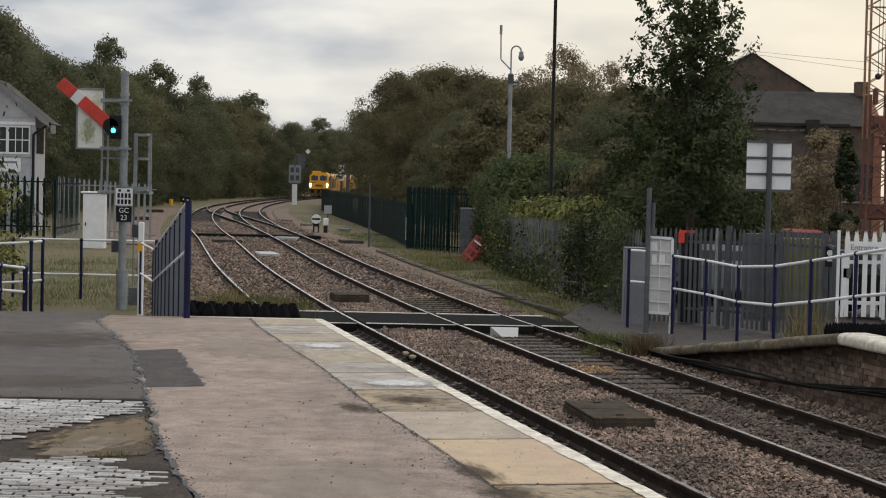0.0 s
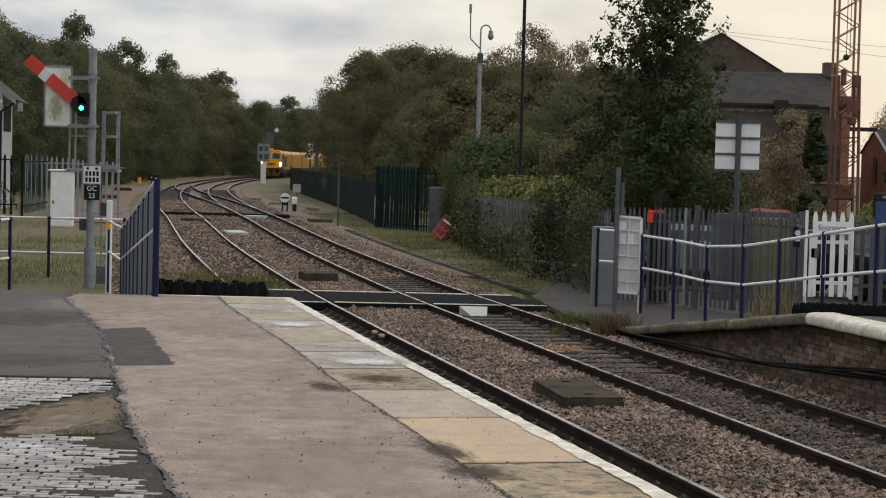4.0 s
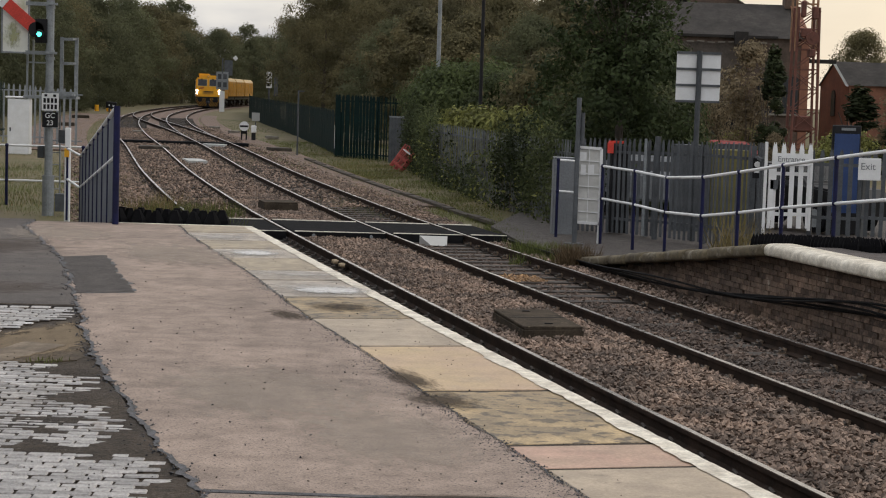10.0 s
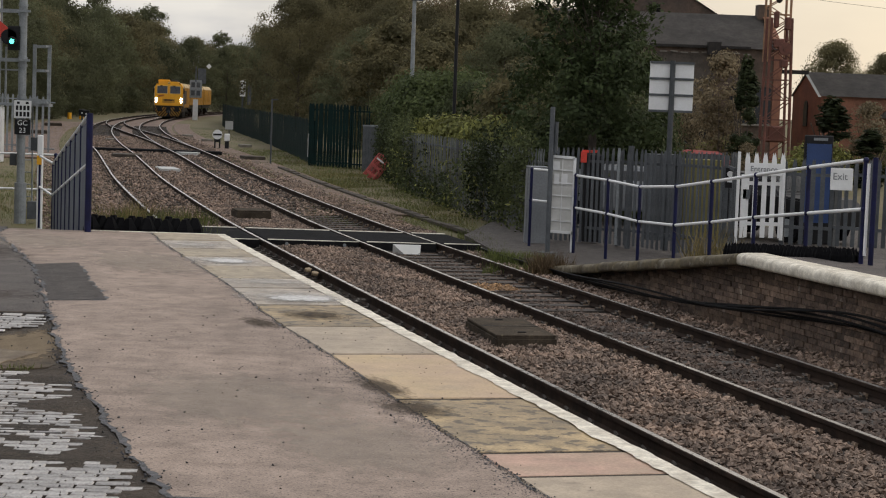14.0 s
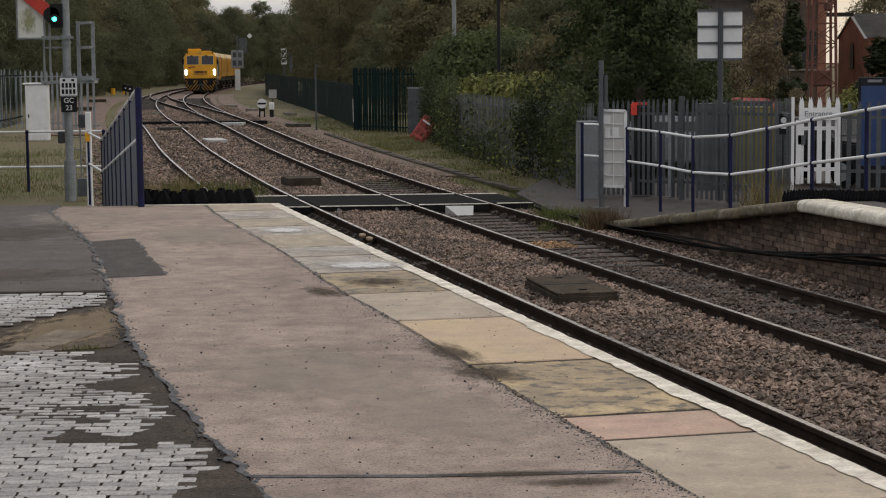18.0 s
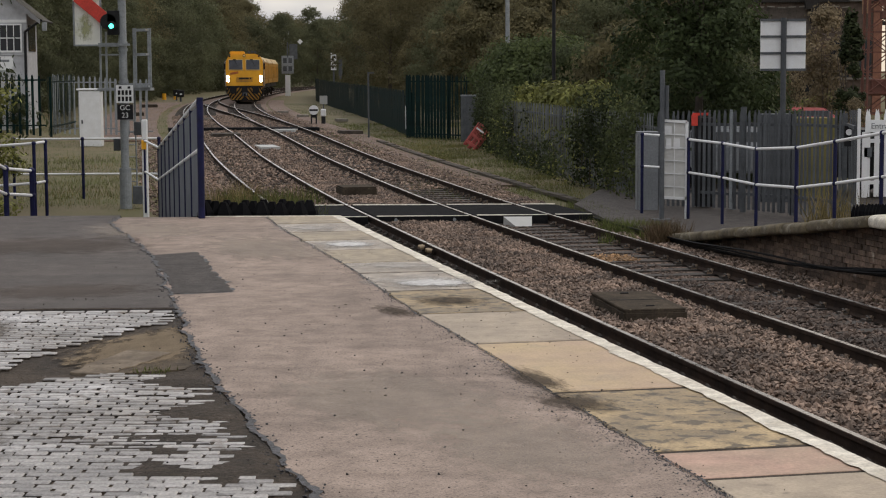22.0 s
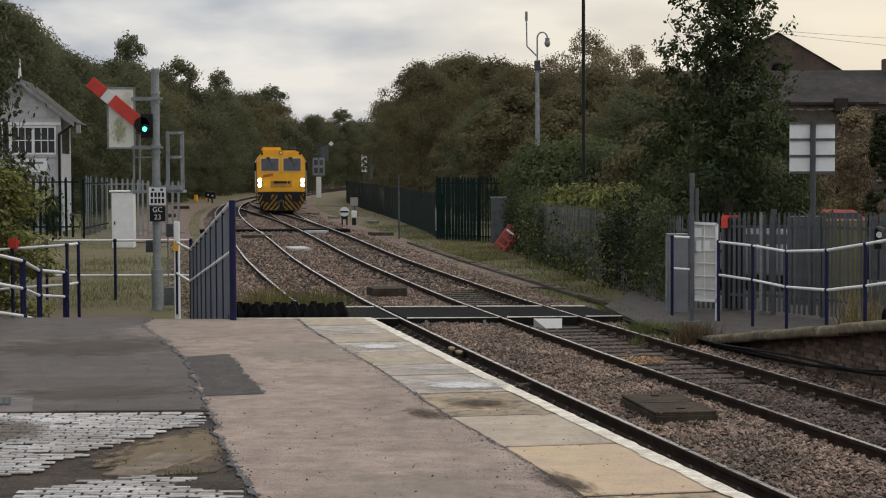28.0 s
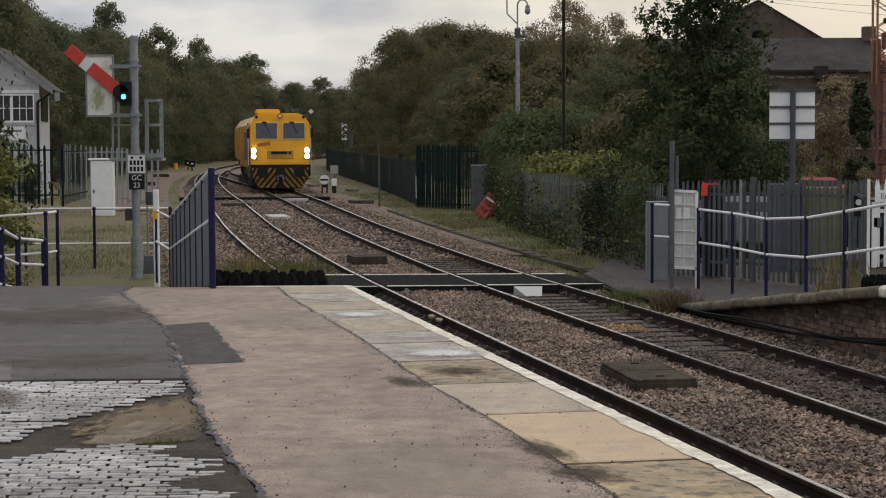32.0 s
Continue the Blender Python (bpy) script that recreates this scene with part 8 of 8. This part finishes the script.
box(b, (0, 0, -0.005), (0.30, 0.52, 0.016))
part("frame", b, M["iron"], t)
for i in range(7):
    b = bmesh.new()
    box(b, (-0.117 + i * 0.039, 0, 0.004), (0.022, 0.44, 0.012))
    part("rib", b, M["galv_dark"], t)
b = bmesh.new()
tube(b, (-5.55, 15.9, 0), (-5.55, 15.9, 3.2), 0.06, n=12)
tagged(part("canopy_post", b, M["blue"], smooth=True), "navy painted post beside the planters", "post")


# ---- wet patches and stains on the platform ----
def stain(name, col, rough, scale, cover=1.0, fade=0.32):
    """A stain that frays out from its middle; the rest of its sheet is clear."""
    m = mat(name, col, tuple(c * 0.75 for c in col), rough=rough, scale=5, fine=55, bump=0.3, grain=0.5, spec=0.4 if rough < 0.3 else 0.1)
    n, l = m.node_tree.nodes, m.node_tree.links
    co = n.new("ShaderNodeTexCoord")
    ln = n.new("ShaderNodeVectorMath")
    ln.operation = "LENGTH"
    l.new(co.outputs["Object"], ln.inputs[0])
    nz = n.new("ShaderNodeTexNoise")
    nz.inputs["Scale"].default_value, nz.inputs["Detail"].default_value, nz.inputs["Roughness"].default_value = scale, 6.0, 0.65
    l.new(co.outputs["Object"], nz.inputs["Vector"])
    add = n.new("ShaderNodeMath")
    add.operation = "MULTIPLY_ADD"
    l.new(nz.outputs[0], add.inputs[0])
    add.inputs[1].default_value = -1.7
    l.new(ln.outputs["Value"], add.inputs[2])
    rg = n.new("ShaderNodeMapRange")
    rg.inputs[1].default_value, rg.inputs[2].default_value, rg.inputs[3].default_value, rg.inputs[4].default_value = 0.02 - fade, 0.02, cover, 0.0
    l.new(add.outputs[0], rg.inputs[0])
    tr, mx = n.new("ShaderNodeBsdfTransparent"), n.new("ShaderNodeMixShader")
    l.new(rg.outputs[0], mx.inputs[0])
    l.new(tr.outputs[0], mx.inputs[1])
    l.new(n["Principled BSDF"].outputs[0], mx.inputs[2])
    l.new(mx.outputs[0], n["Material Output"].inputs[0])
    return m


def blot(name, c, rx, ry, m, seed, z, label, rot=0.0):
    b = bmesh.new()
    b.faces.new([b.verts.new(p) for p in ((-1.15, -1.15, 0), (1.15, -1.15, 0), (1.15, 1.15, 0), (-1.15, 1.15, 0))])
    o = part(name, b, M[m], platform, label)
    o.matrix_basis = Matrix.Translation((c[0], c[1], z)) @ Matrix.Rotation(rot, 4, "Z") @ Matrix.Diagonal((rx, ry, 1, 1))


# the sky's reflection in the shallow water is painted as pale colour
M["wet"] = stain("puddle_sky_glint", (0.66, 0.65, 0.64), 0.2, 3.2, 0.95, 0.30)
M["sheen"] = stain("painted_sky_sheen", (0.47, 0.44, 0.405), 0.45, 3.0, 0.7, 0.75)
M["damp"] = stain("damp_stain", (0.085, 0.068, 0.053), 0.9, 3.6, 0.75, 0.6)
M["damp_thin"] = stain("faint_damp_stain", (0.12, 0.092, 0.074), 0.9, 3.5, 0.32)
M["pale_bloom"] = stain("pale_bloom", (0.42, 0.36, 0.30), 0.7, 4.0, 0.35)
M["earth"] = stain("trodden_earth", (0.12, 0.094, 0.072), 0.9, 6.0, 0.95)
M["earth_thin"] = stain("thin_earth", (0.115, 0.094, 0.070), 0.9, 9.0, 0.5)
M["ochre_stain"] = stain("mossy_mortar", (0.20, 0.155, 0.105), 0.9, 5.0, 0.9)
M["moss"] = stain("moss_stain", (0.11, 0.085, 0.04), 0.8, 3.5, 0.7)
for c, rx, ry, m, z, label, rot in (
        ((-0.34, 15.52), 0.36, 0.34, "wet", 0.0085, "shallow puddle, its sky reflection painted pale, on a coping slab", 0.2), ((-0.42, 15.62), 0.62, 0.75, "sheen", 0.0075, "drying water film with a painted pale sky sheen on a coping slab", 0.2),
        ((-1.20, 18.93), 0.26, 0.36, "wet", 0.0085, "shallow puddle, its sky reflection painted pale, on a coping slab", 0.2), ((-1.25, 18.95), 0.50, 0.65, "sheen", 0.0075, "drying water film with a painted pale sky sheen on a coping slab", 0.2),
        ((-0.66, 16.85), 0.50, 0.45, "sheen", 0.0075, "drying water film with a painted pale sky sheen on a coping slab", 0.2), ((-1.75, 20.9), 0.5, 0.6, "sheen", 0.0075, "drying water film with a painted pale sky sheen on a coping slab", 0.2),
        ((-0.62, 13.75), 0.16, 0.45, "damp", 0.0045, "dark damp stain on the tarmac", 0.3), ((-0.22, 14.35), 0.34, 0.42, "damp", 0.0068, "dark damp stain on the coping", 0.3),
        ((0.40, 10.05), 0.24, 0.42, "damp", 0.0068, "dark damp stain on the coping", 0.35), ((0.24, 10.75), 0.16, 0.55, "damp", 0.0068, "dark damp stain on the coping", 0.25),
        ((0.62, 7.40), 0.30, 0.11, "damp", 0.0062, "dark oily mark on the tarmac", 0.1), ((0.35, 7.56), 0.4, 0.08, "damp", 0.0052, "dark oily mark on the tarmac", 0.05),
        ((-4.2, 19.0), 1.2, 1.2, "damp_thin", 0.003, "faint dark stain on the tarmac", 0.1), ((-0.6, 10.2), 0.7, 1.2, "pale_bloom", 0.0035, "pale worn bloom on the tarmac", 0.3),
        ((-3.3, 15.1), 0.9, 0.6, "damp_thin", 0.0025, "faint dark stain on the tarmac", 0.2), ((-5.2, 16.6), 0.8, 1.7, "damp_thin", 0.0028, "faint dark stain on the tarmac", 0.4), ((-3.6, 20.8), 0.8, 1.3, "pale_bloom", 0.0022, "pale worn bloom on the tarmac", 0.3),
        ((-2.0, 18.6), 0.7, 1.6, "pale_bloom", 0.0035, "pale worn bloom on the tarmac", 0.3),
        ((0.1, 8.9), 0.5, 1.0, "pale_bloom", 0.004, "pale worn bloom on the tarmac", 0.2),
        ((-2.16, 12.15), 0.50, 1.15, "ochre_stain", -0.0075, "ochre mortar where setts are missing", -0.22), ((-1.66, 9.0), 0.5, 1.6, "earth", -0.0165, "brown trodden earth where setts are missing", -0.12),
        ((-3.0, 8.7), 0.75, 1.6, "earth_thin", 0.0075, "thin dirt over the setts", -0.1), ((-3.7, 10.6), 0.6, 1.4, "earth_thin", 0.0075, "thin dirt over the setts", 0.1),
        ((-2.7, 7.3), 0.8, 1.0, "earth_thin", 0.0075, "thin dirt over the setts", 0.2), ((-3.6, 12.9), 0.5, 0.8, "earth_thin", 0.0075, "thin dirt over the setts", 0.2)):
    blot("puddle" if m == "wet" else "stain", c, rx, ry, m, 0, z, label, rot)
M["board_moss"] = stain("board_moss", (0.42, 0.43, 0.20), 0.8, 3.0, 0.6, 0.6)
b = bmesh.new()
b.faces.new([b.verts.new(p) for p in ((-1.15, 0, -1.15), (1.15, 0, -1.15), (1.15, 0, 1.15), (-1.15, 0, 1.15))])
o = part("moss_stain", b, M["board_moss"], sig, "greenish stain on the board")
o.matrix_basis = Matrix.Translation((-0.80, 0.046, 3.92)) @ Matrix.Diagonal((0.20, 1, 0.38, 1))
# small loose litter of grit on the platform
gx, gy = rng.uniform(-3.5, 1.2, 520), rng.uniform(6.8, 21, 520)
bx, by = rng.uniform(-2.2, 0.6, 110), rng.uniform(7.0, 14, 110)
tagged(new("coarse_grit", stones("coarse_grit", np.stack([bx, by], 1), np.full(110, 0.002), 0.0075, M["black"], rng)), "coarse black grit on the platform tarmac", "grit", kind="stuff")
tagged(new("grit", stones("grit", np.stack([gx, gy], 1), np.full(520, 0.002), 0.0055, M["dirt"], rng)), "scattered dark grit on the platform tarmac", "grit", kind="stuff")


# ---- weeds ----
def blades(name, centres, size, m, rng, label):
    n = len(centres)
    centres[:, 2] += np.interp(centres[:, 1], [40, 60, 85, 110, 150], [0, 0.10, 0.26, 0.32, 0.36])
    a = rng.uniform(0, 6.28, n)
    s = size * rng.uniform(0.5, 1.4, n)
    lean = rng.normal(0, 0.35, (n, 2)) * s[:, None]
    d = np.stack([np.cos(a), np.sin(a)], 1) * (0.016 * s + 0.003)[:, None]
    v = np.zeros((n, 3, 3))
    v[:, 0, :2], v[:, 1, :2] = centres[:, :2] - d, centres[:, :2] + d
    v[:, 0, 2] = v[:, 1, 2] = centres[:, 2]
    v[:, 2, :2] = centres[:, :2] + lean
    v[:, 2, 2] = centres[:, 2] + s
    idx = np.arange(3 * n).reshape(n, 3)
    return tagged(new(name, mesh_of(name, v.reshape(-1, 3).tolist(), idx.tolist(), M[m])), label, "weeds", kind="stuff")


def clumps(rng, n, k, x0, x1, y0, y1, r, z):
    out = []
    for i in range(k):
        c = np.array([rng.uniform(x0, x1), rng.uniform(y0, y1)])
        out.append(np.column_stack([c + rng.normal(0, r, (n // k, 2)), np.full(n // k, z)]))
    return np.concatenate(out)


M["weed"] = mat("weed_green", (0.12, 0.14, 0.04), (0.075, 0.09, 0.03), scale=1, fine=10, island=0.4, bump=0, leafy=0.25)
M["dead"] = mat("dead_weed", (0.125, 0.088, 0.052), (0.070, 0.052, 0.032), scale=1, fine=10, island=0.4, bump=0, leafy=0.2)
M["straw"] = mat("dry_grass", (0.24, 0.19, 0.09), (0.15, 0.125, 0.06), scale=1, fine=10, island=0.4, bump=0, leafy=0.25)
blades("track_weeds", clumps(rng, 2200, 30, -4.9, -2.7, 35.5, 41.5, 0.2, BED), 0.32, "weed", rng, "green weeds growing between the near rails")
blades("dry_weeds", clumps(rng, 500, 14, -5.2, -3.0, 36.5, 41.5, 0.15, BED), 0.45, "straw", rng, "dry stalks between the near rails")
blades("ramp_weeds", np.concatenate([clumps(rng, 1800, 13, 2.6, 3.8, 30.8, 34.0, 0.15, BED + 0.02), clumps(rng, 1100, 16, 2.4, 3.1, 34.2, 40.5, 0.14, GROUND + 0.02)]), 0.18, "weed", rng, "green weeds at the foot of the far ramp")
blades("brown_weeds", clumps(rng, 700, 4, 3.3, 3.8, 30.8, 31.6, 0.12, BED + 0.05), 0.30, "dead", rng, "brown dead weeds at the ramp foot")
blades("rail_stalks", clumps(rng, 200, 7, 5.6, 6.4, 27.8, 29.8, 0.12, -0.75), 0.55, "straw", rng, "tall dry stalks behind the far railing")
blades("cess_grass", np.concatenate([clumps(rng, 12000, 220, -1.0, 3.0, 42, 64, 0.35, GROUND), clumps(rng, 15000, 240, -5.5, 1.0, 64, 95, 0.4, GROUND), clumps(rng, 5000, 90, -12, -5, 95, 150, 0.9, GROUND)]), 0.11, "weed", rng, "rough green grass along the cess")
blades("verge_grass", np.concatenate([clumps(rng, 14000, 260, -13.0, -6.2, 40, 62, 0.5, GROUND), clumps(rng, 7000, 120, -19, -10, 62, 110, 0.8, GROUND)]), 0.10, "weed", rng, "rough grass round the signal")
blades("verge_straw", np.concatenate([clumps(rng, 3500, 90, -13.0, -6.2, 40, 62, 0.5, GROUND), clumps(rng, 8000, 120, -26, -17, 84, 150, 1.0, GROUND), clumps(rng, 3000, 60, -2, 3.0, 44, 80, 0.5, GROUND)]), 0.12, "straw", rng, "dry pale grass beside the line")

M["moss"] = mat("bright_moss", (0.185, 0.165, 0.052), (0.10, 0.098, 0.036), scale=1.2, fine=20, island=0.3, rough=0.9, bump=0)
blades("moss_grass", np.concatenate([clumps(rng, 9000, 50, -1.6, 1.2, 58, 70, 0.42, GROUND), clumps(rng, 6000, 40, -4.5, -0.8, 68, 96, 0.5, GROUND), clumps(rng, 4000, 40, 0.5, 3.2, 41, 52, 0.3, GROUND)]), 0.07, "moss", rng, "short yellow-green mossy grass beside the line")

tuft = np.stack([rng.normal(-1.98, 0.06, 90), rng.normal(11.15, 0.06, 90), np.full(90, -0.006)], 1)
blades("moss_tuft", tuft, 0.022, "weed", rng, "tuft of moss among the lost setts")

# ivy over the fence
ivy = thing("ivy", Matrix(), "ivy and brambles grown through the palisade fence", "climber")
for y0 in np.arange(39.6, 70, 3.8):
    iv = []
    for y in np.arange(y0, y0 + 3.8, 0.42):
        x = float(np.interp(y, [38.4, 44, 50.5, 60, 71.5], [4.25, 3.8, 3.05, 2.05, 1.35]))
        for _ in range(2 if 47.5 < y < 58.5 else 3):
            # the middle of the fence is nearly bare above its foot
            bare = 47.5 < y < 58.5
            if bare and rng.uniform() < 0.35:
                continue
            h = rng.uniform(GROUND, -0.5 if bare else 0.15) if rng.uniform() < (0.75 if bare else 0.55) else rng.uniform(-0.3, 0.35 if bare else 1.0)
            n = 45 if bare and h > -0.5 else 88
            iv.append(np.array([x - rng.uniform(0.0, 0.22), y, h + up(y)]) + rng.normal(0, 1, (n, 3)) * np.array([0.12, 0.16, 0.26]))
    o = new("leaf_mass", leaf_mesh("leaf_mass", np.concatenate(iv), 0.052, M["leaf_dark" if int(y0 * 10) % 3 else "leaf_mid"], rng))
    o.parent = ivy
    o["kind"] = "stuff"
yl = rng.uniform(41, 66, 420)
xl = np.interp(yl, [38.4, 44, 50.5, 60, 71.5], [4.25, 3.8, 3.05, 2.05, 1.35]) - rng.uniform(0.1, 0.4, 420)
o = new("yellow_leaves", leaf_mesh("yellow_leaves", np.stack([xl, yl, GROUND + rng.uniform(0.1, 1.3, 420) ** 1.4], 1), 0.055, M["leaf_lime"], rng))
o.parent = ivy
o["kind"] = "stuff"
for k in range(26):
    y = rng.uniform(40, 69)
    x = float(np.interp(y, [38.4, 44, 50.5, 60, 71.5], [4.25, 3.8, 3.05, 2.05, 1.35])) - 0.06
    b = bmesh.new()
    tube(b, (x, y, GROUND), (x + 0.05, y + rng.normal(0, 0.4), 0.5), 0.012, 0.006, 5)
    part("stem", b, M["bark"], ivy)


# ---- setts, and bricks of the far wall ----
HOLE = [(-3.75, 9.3), (-3.5, 10.4), (-2.92, 11.3), (-2.68, 12.25), (-2.40, 12.95), (-2.13, 13.38), (-1.93, 12.7), (-1.76, 11.7), (-1.62, 10.95), (-2.22, 11.10), (-2.52, 10.93), (-2.78, 10.55), (-2.92, 10.2), (-2.70, 9.7), (-2.95, 9.3)]


def inside(x, y, poly):
    c = False
    for (x0, y0), (x1, y1) in zip(poly, poly[1:] + poly[:1]):
        if (y0 > y) != (y1 > y) and x < (x1 - x0) * (y - y0) / (y1 - y0) + x0:
            c = not c
    return c


BARE = ((-1.72, 8.9, 0.45, 1.25, 0.46), (-1.80, 10.80, 0.26, 0.20, 1.0), (-1.56, 9.85, 0.30, 0.24, 1.0), (-1.56, 8.50, 0.24, 0.34, 0.75), (-1.22, 8.45, 0.24, 0.40, 0.85), (-0.85, 7.2, 0.34, 0.6, 0.75), (-2.9, 7.9, 0.3, 0.3, 0.5))


def bare(x, y):
    """How far the setts are lost under earth at a place, 0 to about 1.3."""
    k = max(w * math.exp(-(((x - cx) / rx) ** 2 + ((y - cy) / ry) ** 2)) for cx, cy, rx, ry, w in BARE)
    edge = min(max((0.26 - (on(JOINT, y) - x)) / 0.24, 0.0), 1.0) * 0.5
    return k + edge + 0.22 * noise.noise((x * 4.0, y * 3.0, 2.0)) + 0.14 * noise.noise((x * 11, y * 9, 7.0))


b = bmesh.new()
box(b, (0, 0, 0), (0.151, 0.062, 0.05))
bevel(b, 0.006)
# sides take the earth colour: dirt, with the joints' shade painted in too
for f in b.faces:
    f.normal_update()
    f.material_index = 0 if f.normal.z > 0.5 else 1
SETT = finish("sett", b, [M["sett"], M["dirt"]])
sv, sf, count = [], [], 0
rs = random.Random(5)
base = [(v.co.x, v.co.y, v.co.z) for v in SETT.vertices]
basef = [tuple(p.vertices) for p in SETT.polygons]
basem = [p.material_index for p in SETT.polygons]


def lay(x, y, z, turn=0.0, wide=1.0):
    """One sett of the joined field, a little worn at its ends."""
    k = len(sv)
    a = radians(turn + rs.uniform(-0.5, 0.5))
    ca, sa = math.cos(a), math.sin(a)
    w, d, dx, dy = rs.uniform(0.93, 1.02), wide * rs.uniform(0.90, 1.04), rs.uniform(-0.004, 0.004), rs.uniform(-0.002, 0.002)
    for px, py, pz in base:
        px, py = px * w + dx, py * d + dy + rs.uniform(-0.003, 0.003)
        sv.append((x + px * ca - py * sa, y + px * sa + py * ca, z + pz))
    sf.extend(tuple(i + k for i in f) for f in basef)


# an edge course along the tarmac, then running courses
x = -4.9
while x < -2.3:
    lay(x, 13.86 + 0.06 * (x + 2.3) * 0.5, -0.0255 + rs.uniform(-0.003, 0.003), 2, rs.uniform(1.5, 1.8))
    x += 0.160
row = 0
y = 13.74
while y > 6.2:
    row += 1
    x = -5.0 + 0.080 * (row % 2) + rs.uniform(-0.02, 0.02)
    while x < on(JOINT, y) - 0.10:
        soil = bare(x, y)
        lost = inside(x + rs.uniform(-0.05, 0.05), y, HOLE) or soil + rs.uniform(-0.36, 0.36) > 0.70
        if not lost:
            z = -0.0265 + rs.uniform(-0.003, 0.003) - 0.008 * min(max(soil, 0.0), 1.0) - (0.010 if rs.random() < 0.02 else 0)
            if y < 8.9 and count < 300 and x > -2.5:
                o = new("sett", SETT)
                o.parent = platform
                o.matrix_basis = pose(x + rs.uniform(-0.004, 0.004), y, z, rs.uniform(-1.5, 1.5), rs.uniform(-0.8, 0.8), rs.uniform(-1, 1))
                count += 1
            else:
                lay(x, y, z, 0.0, rs.uniform(0.4, 1.0) if soil > 0.3 else 1.0)
        x += 0.160
    y -= 0.074
o = new("sett_field", mesh_of("sett_field", sv, sf, [M["sett_joined"], M["dirt"]]))
o.data.polygons.foreach_set("material_index", basem * (len(sf) // len(basem)))
o.parent = platform
o["label"] = "rows of pale worn stone setts"
o["kind"] = "stuff"


def drift(x, y):
    """Height of the earth washed over and between the setts."""
    soil = 0.95 * bare(x, y) + 0.30 * noise.noise((x * 1.3, y * 0.8, 11.0)) + 0.15 * noise.noise((x * 12, y * 9, 5.0))
    return -0.020 + 0.026 * min(max(soil - 0.05, 0.0), 1.0) + 0.003 * noise.noise((x * 30, y * 30, 1.0))


b = bmesh.new()
grid = []
for y in np.arange(6.2, 13.62, 0.045):
    right = on(JOINT, y) - 0.01
    grid.append([b.verts.new((x, y, drift(x, y))) for x in np.linspace(-4.6, right, 84)])
for lo, hi in zip(grid, grid[1:]):
    for i in range(83):
        b.faces.new((lo[i], lo[i + 1], hi[i + 1], hi[i]))
part("earth_drift", b, M["dirt"], platform, "dark earth washed over the setts", smooth=True)["kind"] = "stuff"

b = bmesh.new()
box(b, (0, 0, 0), (0.03, 0.221, 0.068))
BRICK = finish("brick", b, M["brick"])
bv, bf, count = [], [], 0
base = [(v.co.x, v.co.y, v.co.z) for v in BRICK.vertices]
basef = [tuple(p.vertices) for p in BRICK.polygons]
for course in range(15):
    z = -1.24 + course * 0.075
    y = 15.0 + 0.115 * (course % 2)
    while y < 31:
        top = FARTOP - 0.13 if y < TOPY else float(np.interp(y, [TOPY, FOOT], [FARTOP, -1.05])) - 0.12
        if z < top:
            x = far_edge(y) + 0.305 - (0.07 * (y - TOPY) / (FOOT - TOPY) if y > TOPY else 0) + rs.uniform(-0.010, 0.016)
            a = math.atan2(far_edge(y - 0.5) - far_edge(y + 0.5), 1.0)
            if y < 21.6 and course % 2 == 0 and count < 300 or y < 19.5 and count < 300:
                o = new("brick", BRICK)
                o.parent = far_pf
                o.matrix_basis = pose(x, y, z, 0, 0, math.degrees(a))
                count += 1
            else:
                k = len(bv)
                bv += [(x + px - py * math.sin(a), y + py * math.cos(a), z + pz) for px, py, pz in base]
                bf += [tuple(i + k for i in f) for f in basef]
        y += 0.23
M["brick_joined"] = mat("sooty_brick_courses", (0.205, 0.140, 0.102), (0.070, 0.053, 0.044), soft=0.22, spots=(3, 0.62, 0.6, (0.30, 0.27, 0.235)), scale=1.2, fine=22, grain=0.6, bump=0.8, depth=0.02, island=0.45, mid=(6, 0.3))
o = new("brick_courses", mesh_of("brick_courses", bv, bf, M["brick_joined"]))
o.parent = far_pf
o["label"] = "courses of sooty brown brick"
o["kind"] = "stuff"


# ---- what moves ----
def ride(t, lead):
    """The machine's pose at t seconds; lead: its middle behind the front, along the line."""
    y = float(np.interp(t, [0, 22, 25, 27.5, 30, 32], [285.0, 149.7, 131.6, 117.5, 103.7, 92.5]))
    s = float(np.interp(y, LINE[:, 1], ARC)) + lead
    (xa, ya, _), (xb, yb, _) = at_arc(s - 5), at_arc(s + 5)
    return Matrix.Translation(((xa + xb) / 2, (ya + yb) / 2, RAIL + up((ya + yb) / 2))) @ Matrix.Rotation(math.atan2(ya - yb, xa - xb) - math.pi / 2, 4, "Z")


def motions():
    times = [i for i in range(33)]
    walk(engine, [(t, ride(t, 7.9)) for t in times])
    walk(wagon, [(t, ride(t, 23.2)) for t in times])
    walk(tail, [(t, ride(t, 36.9)) for t in times])
    walk(last, [(t, ride(t, 50.6)) for t in times])


motions()
